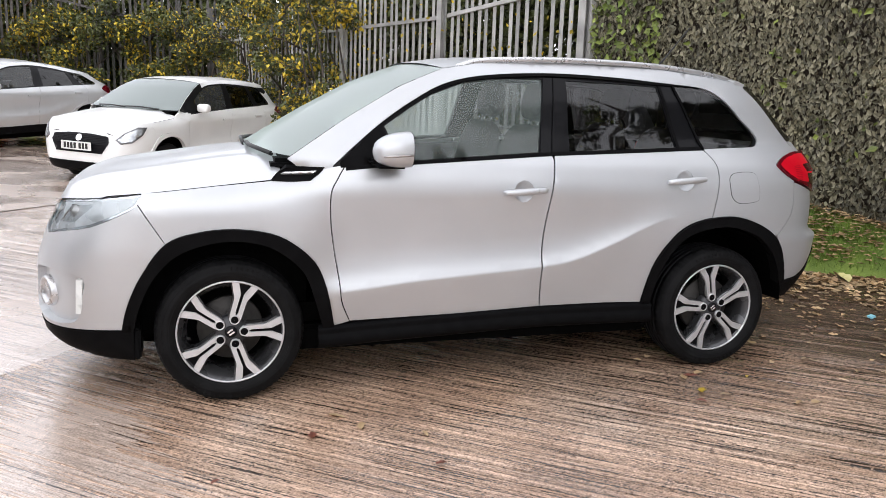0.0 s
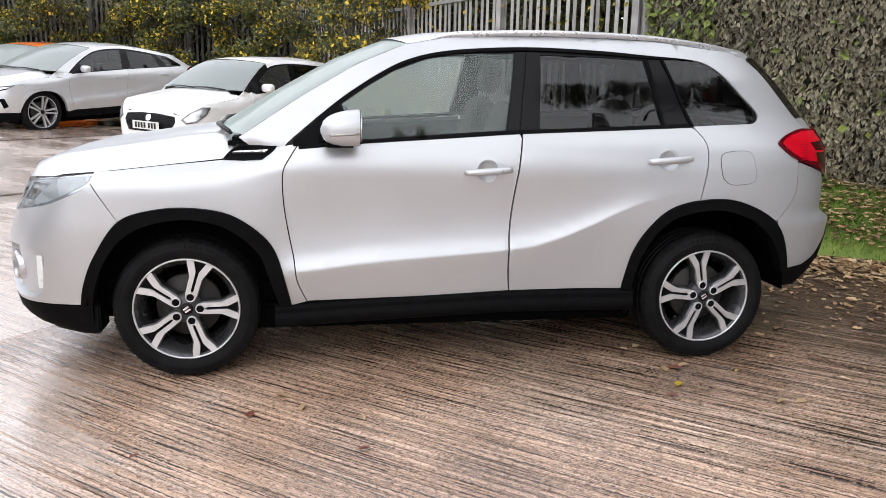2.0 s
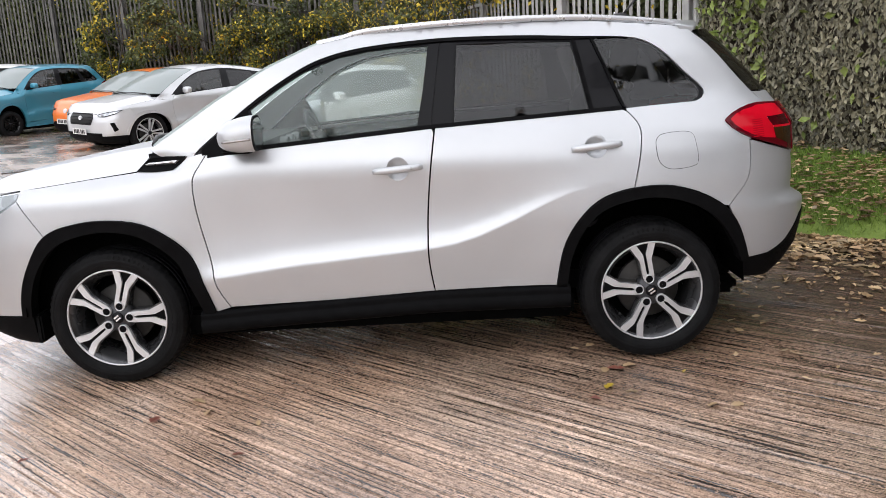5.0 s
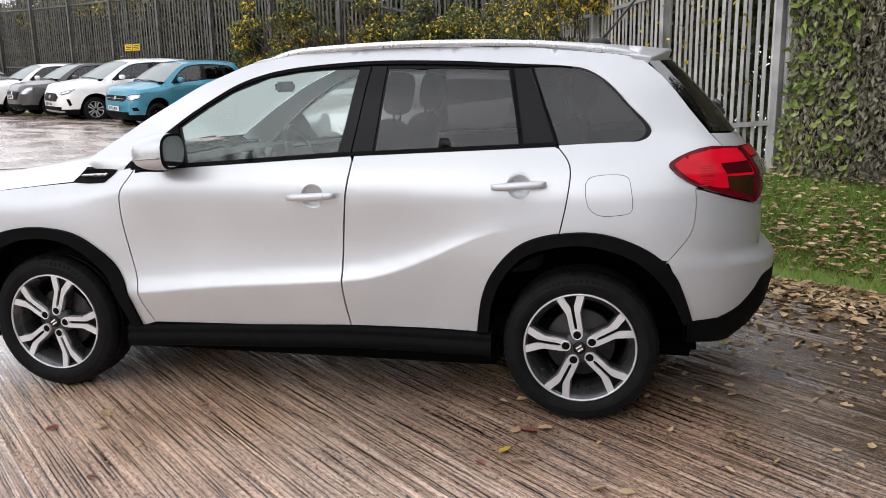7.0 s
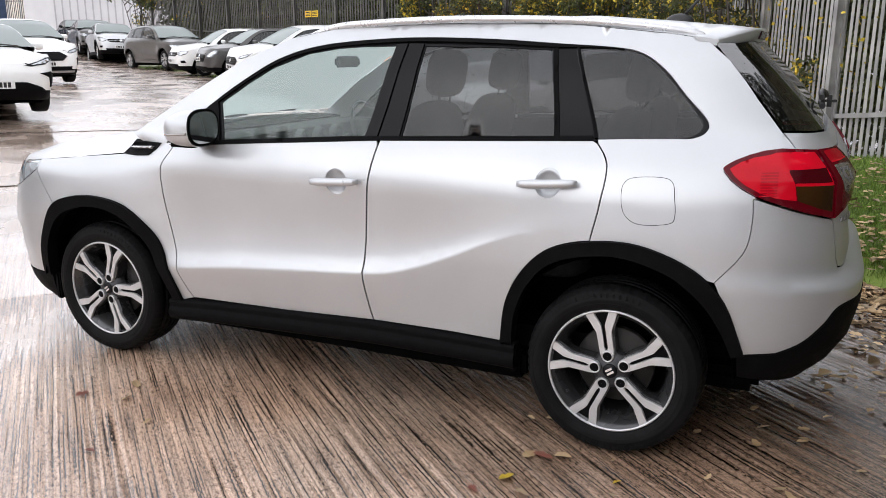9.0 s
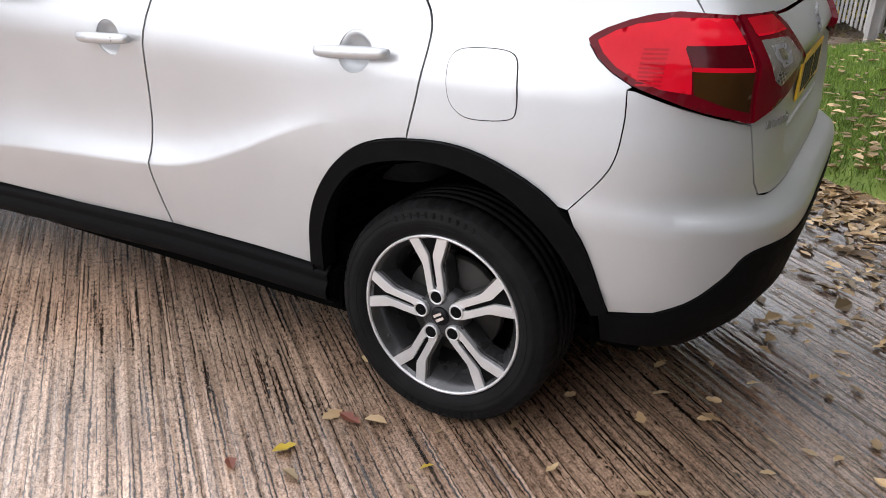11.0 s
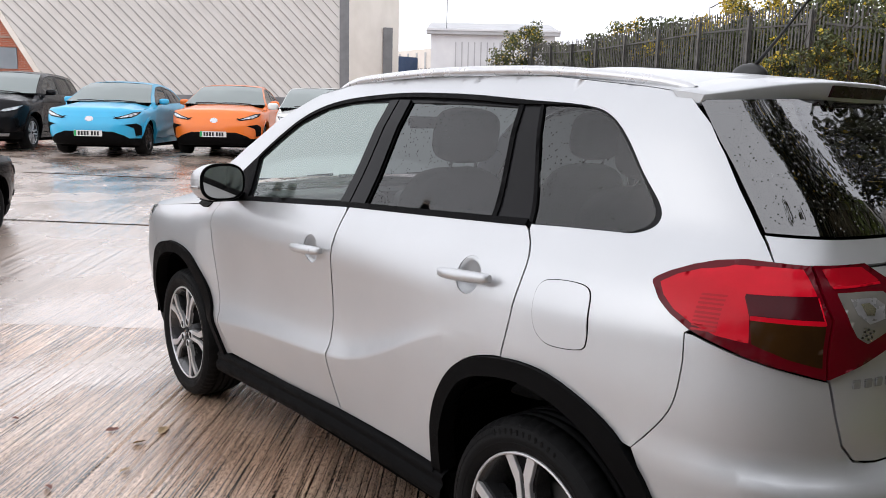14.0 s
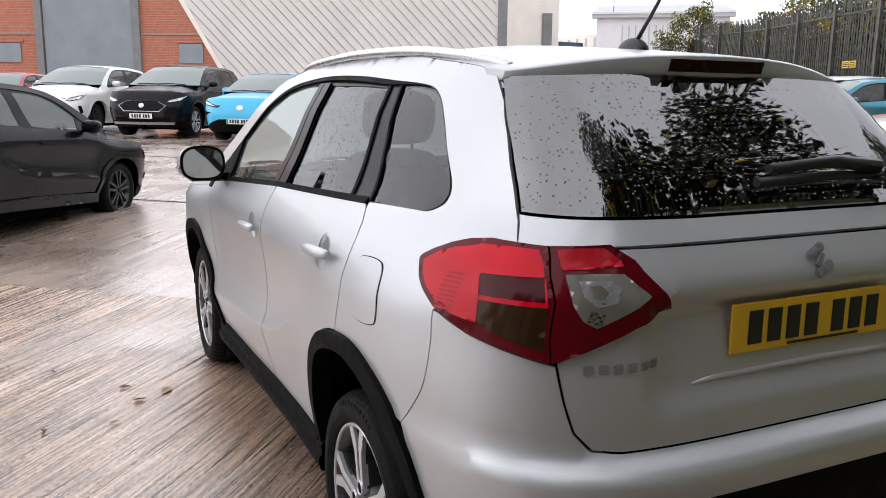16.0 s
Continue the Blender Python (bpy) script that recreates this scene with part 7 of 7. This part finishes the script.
BRICKWORK = brickwork()
part("brick_wall", boxm(-40, -12.1, 0.15, 0.5, 0.0, 8.5), BRICKWORK, unit, "red brick wall")
t3 = lambda u, v, d: (-u, d, v)
part("cladding_wall", prism([(0, 2.0), (12.6, 2.0), (16.3, 8.5), (0, 8.5)], 0.5, 0.02, t3), CLAD, unit, "grey profiled metal cladding")
slope = 1.05
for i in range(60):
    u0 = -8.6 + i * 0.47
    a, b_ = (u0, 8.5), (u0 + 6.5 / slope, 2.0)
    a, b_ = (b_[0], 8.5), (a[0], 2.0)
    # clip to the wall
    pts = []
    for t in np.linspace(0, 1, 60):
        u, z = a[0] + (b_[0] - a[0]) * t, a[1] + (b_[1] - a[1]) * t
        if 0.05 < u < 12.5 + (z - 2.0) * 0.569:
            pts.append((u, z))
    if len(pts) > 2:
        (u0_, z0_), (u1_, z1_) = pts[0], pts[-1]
        # the seam's shade laid on as a thin dark strip
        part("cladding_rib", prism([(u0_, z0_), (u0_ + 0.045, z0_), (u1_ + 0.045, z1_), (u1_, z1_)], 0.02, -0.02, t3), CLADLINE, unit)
part("cladding_edge", prism([(12.5, 2.0), (12.75, 2.0), (16.5, 8.5), (16.25, 8.5)], 0.3, -0.04, t3), CREAM, unit)
part("corner_trim", boxm(-0.08, -(-0.35), -0.06, 0.4, 1.5, 8.6), GREYTRIM, unit, "dark grey corner trim")
part("base_trim", boxm(-12.7, -0, -0.03, 0.4, 1.2, 2.12), GREYTRIM, unit)
part("cream_wall", prism([(-0.35, 1.0), (-2.9, 1.0), (-2.9, 7.2), (-0.35, 8.0)], 0.4, 0.0, lambda u, v, d: (-u, d + (-0.35 - u) * 1.3, v)), CREAM, unit, "cream rendered wall")
part("cream_opening", boxm(2.05, 2.5, 2.1, 2.5, 2.0, 5.6), GREYTRIM, unit)
sh = part("shutter", boxm(-21.75, -17.35, 0.08, 0.2, 1.0, 7.2), SHUTTER, unit, "blue-grey roller shutter")
for i in range(48):
    part("slat", boxm(-21.7, -17.4, 0.072, 0.078, 1.1 + i * 0.125, 1.219 + i * 0.125), SHUTTER, sh)
for u in (17.0, 21.8):
    part("shutter_frame", boxm(-(u + 0.35), -(u), -0.02, 0.3, 1.0, 7.4), GREYTRIM, unit)
for u0, u1 in ((14.0, 15.15), (23.0, 24.2)):
    w_ = part("window", boxm(-(u1), -(u0), 0.08, 0.2, 3.05, 3.95), SHUTTER, unit)
    part("lintel", boxm(-(u1 + 0.15), -(u0 - 0.15), 0.06, 0.2, 3.98, 4.12), BRICKWORK, unit)
part("band_course", boxm(-40, -13.9, 0.10, 0.2, 4.35, 4.45), MORTAR, unit)

# ---- far shed ----
shed = empty("white_shed", "white ribbed metal shed with a shallow grey roof", "building", "", Matrix.Translation((-41.0, 30.7, 0)) @ Matrix.Rotation(radians(50.8), 4, "Z"))
part("shed_wall", prism([(0, 1.0), (14, 1.0), (14, 7.0), (7, 8.2), (0, 7.0)], 0, 8.2, lambda u, v, d: (d, u, v)), SHEDWHITE, shed)
for i in range(16):
    part("shed_rib", boxm(1.6 + i * 0.42, 1.68 + i * 0.42, -0.06, 0.0, 1.5, 6.3), ROOFGREY, shed)
part("shed_fascia", boxm(-0.3, 8.5, -0.35, 0.1, 6.75, 7.1, 0.02), ROOFGREY, shed)
part("shed_gutter", boxm(-0.3, 8.5, -0.42, -0.352, 6.98, 7.12, 0.02), SHEDWHITE, shed)
part("shed_roof", prism([(-0.3, 7.04), (7, 8.3), (7, 8.15), (-0.3, 6.9)], -0.3, 8.5, lambda u, v, d: (d, u, v)), ROOFGREY, shed)
part("aerial", tube([(1.0, 1.0, 7.0), (1.0, 1.0, 9.6)], 0.03, 6), GREYTRIM, shed)
hut = tagged(part("blue_hut", boxm(-46.5, -43.5, 28.5, 31.5, 2, 5.4, 0.05), mat("blue_paint_board", (0.03, 0.06, 0.12), (0.05, 0.08, 0.15), 2, 0.6)), "dark blue site hut far behind the yard", "hut")
unit2 = empty("far_unit", "pale grey industrial unit behind the far fence", "building", "", Matrix.Translation((-58, 44, 0)))
part("far_wall", boxm(-16, 12, 0, 12, 0, 7.6), CREAM, unit2)
for i in range(20):
    part("far_rib", boxm(-15.5 + i * 1.4, -15.3 + i * 1.4, -0.08, 0.0, 3.0, 7.3), ROOFGREY, unit2)

# ---- yellow notice on the fence ----
for k in (0, 1):
    q = BEND + FAR_DIR * (15.2 + k * 0.46) - FAR_OUT * 0.02
    sg = tagged(part("notice", boxm(-0.21, 0.21, -0.03, -0.02, -0.11, 0.11, 0.004), SIGNYELLOW), "yellow warning notice fixed to the steel fence", "sign", "fence notices")
    sg.matrix_world = Matrix.Translation((q.x, q.y, rise(q.x, q.y) + far_bank(q.x, q.y) + 1.1)) @ Matrix.Rotation(math.atan2(FAR_DIR.y, FAR_DIR.x) + math.pi, 4, "Z")
    for i in range(3):
        part("notice_bar", boxm(-0.16, 0.16, -0.036, -0.0305, 0.045 - i * 0.055, 0.067 - i * 0.055), INK, sg)

# ---- shrubs along the fence ----
for i in range(7):
    p = FENCE_A + FENCE_DIR * (4.8 + i * 1.0) + FENCE_OUT * (0.5 if i % 2 else -0.4)
    tree("shrub", (p.x, p.y), 3.6 + (i * 7 % 5) * 0.35, 1.1, 40 + i, "autumn shrub with green and yellow leaves grown through the fence", yellow=(0.35, 0.55, 0.2, 0.45)[i % 4], stems=4, count=2000, low=0.05, size=0.05)
for i in range(12):
    p = BEND + FAR_DIR * (0.2 + i * 0.9) + FAR_OUT * (0.6 if i % 3 else -0.45)
    tree("shrub", (p.x, p.y), 3.7 + (i * 7 % 5) * 0.4, 1.3, 60 + i, "autumn shrub with green and yellow leaves along the steel fence", yellow=(0.14, 0.38, 0.08, 0.25)[i % 4], stems=4, count=1700, low=0.05, size=0.06)
for i, (a, o, h, yl) in enumerate(((12.0, 2.6, 7.5, 0.7), (14.0, 3.0, 7.8, 0.5), (16.5, 2.4, 6.6, 0.8), (19.0, 2.0, 5.6, 0.5), (23.5, 1.4, 5.2, 0.2), (27.0, 1.4, 4.6, 0.2), (31.9, -0.3, 6.4, 0.1), (32.6, 0.6, 5.6, 0.2))):
    p = BEND + FAR_DIR * a + FAR_OUT * o
    tree("shrub", (p.x, p.y), h, 1.7, 80 + i, "straggling autumn shrub behind the far fence", yellow=yl, stems=4, count=520, size=0.085, low=0.45)


def hedge(name, start, along, out, length, height, depth, n, seed, label, material=LEAFGREEN, size=0.09):
    """A thick belt of undergrowth: leaves in depth, with an uneven top."""
    r = np.random.default_rng(seed)
    a, q, h = r.uniform(0, length, n), r.uniform(0, depth, n), r.random(n) ** 0.8
    top = height * (0.8 + 0.35 * np.array([noise.noise((t * 0.6, seed, 0)) for t in a]))
    pts = np.array(start) + a[:, None] * np.array(along) + q[:, None] * np.array(out) + (h * top)[:, None] * np.array((0, 0, 1.0))
    pts[:, 2] += np.array([rise(x, y) for x, y in pts[:, :2]])
    return leaves(name, pts, size, material, seed + 1, label, kind="stuff", category="undergrowth", droop=0.3)


hedge("undergrowth", FENCE_A + FENCE_OUT * 0.6, FENCE_DIR, FENCE_OUT, 12.0, 4.3, 1.6, 30000, 301, "dark undergrowth behind the steel fence")
hedge("undergrowth", BEND + FAR_OUT * 0.4, FAR_DIR, FAR_OUT, 31.0, 4.9, 2.6, 80000, 303, "dark green undergrowth behind the steel fence", size=0.13)
r2 = np.random.default_rng(77)
k = r2.uniform(0, 5.5, 260)
tw = np.array(FENCE_A) + k[:, None] * np.array(FENCE_DIR) - r2.uniform(0.04, 0.3, 260)[:, None] * np.array(FENCE_OUT) + (0.6 + r2.gamma(4.0, 0.55, 260))[:, None] * np.array((0, 0, 1.0))
leaves("fence_creeper", tw[tw[:, 2] < 3.6], 0.042, LEAFYELLOW, 78, "yellow creeper leaves hanging on the steel fence", kind="stuff", category="creeper", droop=0.6)
# tall trees behind the ivy and the fence
for i, (a, o, h, sp) in enumerate(((-1.6, 2.4, 9.5, 4.2), (0.3, 2.2, 9.5, 4.0), (2.3, 2.4, 7.0, 2.8), (4.4, 2.0, 5.6, 2.2), (6.8, 2.4, 5.4, 2.2), (9.5, 2.4, 5.8, 2.2), (11.5, 2.6, 5.4, 2.2))):
    p = FENCE_A + FENCE_DIR * a + FENCE_OUT * o
    tree("tree", (p.x, p.y), h, sp, 120 + i, "tall tree with dense leaves coloured dark as if backlit, behind the fence", yellow=0.04, count=1150, size=0.085, low=0.42, leaf=BACKLITLEAF)
# dark tree belt behind the ivy
for i, (a, o, h) in enumerate(((4.2, 4.6, 10.5), (6.6, 3.4, 11.5), (8.6, 3.6, 12.0), (11.4, 3.4, 10.5), (14.0, 3.4, 10.5))):
    p = FENCE_A + IVY_DIR * a + ivy_n * -o
    tree("tree", (p.x, p.y), h, 4.6, 160 + i, "tall dark tree behind the ivy-covered fence", yellow=0.0, count=760, size=0.12, low=0.4, leaf=BACKLITLEAF)
tree("tree", (4.9, 7.4), 9.0, 2.2, 170, "dark leafy tree behind the corner of the fences", yellow=0.03, count=620, size=0.10, low=0.35, leaf=BACKLITLEAF)
hedge("undergrowth", FENCE_A - ivy_n * 0.8, IVY_DIR, -ivy_n, 15.0, 6.0, 2.0, 14000, 307, "dark hedge behind the ivy-covered fence", size=0.2)
# the far side of the yard: low growth on one hand, tall leafy trees on the other
for i, (x, y, h) in enumerate(((-16, -24, 4.5), (-8, -25, 5.0), (-1.5, -24, 5.0))):
    tree("tree", (x, y), h, 2.6, 140 + i, "small autumn tree across the yard", yellow=0.1, count=620, size=0.13, low=0.1, leaf=BACKLITLEAF)
for i, (x, y, h) in enumerate(((6.0, -12.5, 17.0), (9.5, -11.5, 18.0), (13.0, -10.5, 18.0), (16.5, -9.0, 17.0), (12.0, -15.5, 20.0))):
    tree("tree", (x, y), h, 4.4, 150 + i, "tall leafy tree across the yard", yellow=0.05, count=480, size=0.12, low=0.2, leaf=BACKLITLEAF)
hedge("undergrowth", (-24, -26, 0), (1, 0.0, 0), (0, -1, 0), 29.0, 2.6, 2.0, 16000, 305, "low dark hedge across the yard", size=0.14)
hedge("undergrowth", (4.5, -15.0, 0), (0.94, 0.34, 0), (0.3, -0.95, 0), 17.0, 4.5, 2.0, 14000, 309, "dense dark hedge under tall trees", size=0.14)

# ---- fallen leaves ----
r = np.random.default_rng(21)


def scatter(name, n, where, size, material, seed, label):
    pts = []
    while len(pts) < n:
        u, v = where()
        on_bed = v > 2.98 and u < 1.7
        z = bed_height(u, v) + r.uniform(0.035, 0.065) if on_bed else 0.008
        p = uv(u, v, z)
        pts.append(tuple(p))
    return dead_leaves(name, pts, size, material, seed, label)


scatter("leaf_drift", 4600, lambda: (r.uniform(-4.5, 1.6), 2.97 - abs(r.gamma(0.9, 0.32))), 0.062, DEADLEAF, 31, "drift of brown fallen leaves along the grass edge")
scatter("bed_leaves", 12500, lambda: (-4.4 + 6.0 * r.beta(1.0, 2.4), 3.0 + abs(r.choice((r.normal(0.45, 0.35), r.normal(2.3, 0.6), r.normal(2.3, 0.6), r.uniform(0.0, 5.0))))), 0.055, DEADLEAF, 32, "brown and yellow fallen leaves on the grass")
scatter("yard_leaves", 760, lambda: (-0.6 - r.gamma(2.0, 1.1), 2.95 - abs(r.normal(0, 1.3))), 0.040, DEADLEAF, 33, "scattered brown leaves on wet concrete")
for i, (x, y, m_, s_) in enumerate(((-0.823, -1.111, DEADLEAF, 0.07), (-0.74, -1.25, DEADLEAF, 0.06), (1.351, -1.424, DEADLEAF, 0.06), (1.445, -1.427, DEADLEAF, 0.06), (-0.494, -1.378, DEADLEAF, 0.04), (1.342, -1.05, YELLOWLEAF, 0.045), (-1.342, -1.624, REDLEAF, 0.045),
                                   (-0.507, -1.66, REDLEAF, 0.045), (-0.95, -1.30, REDLEAF, 0.05), (1.12, -0.95, DEADLEAF, 0.06), (1.05, -0.98, REDLEAF, 0.06), (1.0, -0.99, DEADLEAF, 0.065), (1.55, -1.2, REDLEAF, 0.045), (0.9, -1.3, REDLEAF, 0.04), (1.9, -0.9, DEADLEAF, 0.06), (2.0, -1.1, DEADLEAF, 0.06), (0.98, -1.18, YELLOWLEAF, 0.05))):
    lf = tagged(dead_leaves("fallen_leaf", [(0, 0, 0)], s_, m_, 200 + i, kind=""), "curled fallen leaf lying on wet concrete", "leaf", "single fallen leaves")
    lf.location = (x, y, 0.006)

# ---- litter by the verge ----
yl = tagged(dead_leaves("large_leaf", [(0, 0, 0)], 0.27, PALELEAF, 260, kind=""), "large pale yellow leaf lying by the grass edge", "leaf")
yl.location = (3.70, 0.83, 0.03)
bm = boxm(-0.035, 0.035, -0.018, 0.018, 0.0, 0.014, 0.004)
for v in bm.verts:
    v.co.z += 0.25 * v.co.x ** 2 / 0.035 + 0.006 * math.sin(40 * v.co.y)
wrap = tagged(part("wrapper", bm, LITTERBLUE), "small crumpled pale blue wrapper on wet concrete", "litter")
wrap.matrix_world = pose(2.98, -0.21, 0.004, 0, 0, 25)
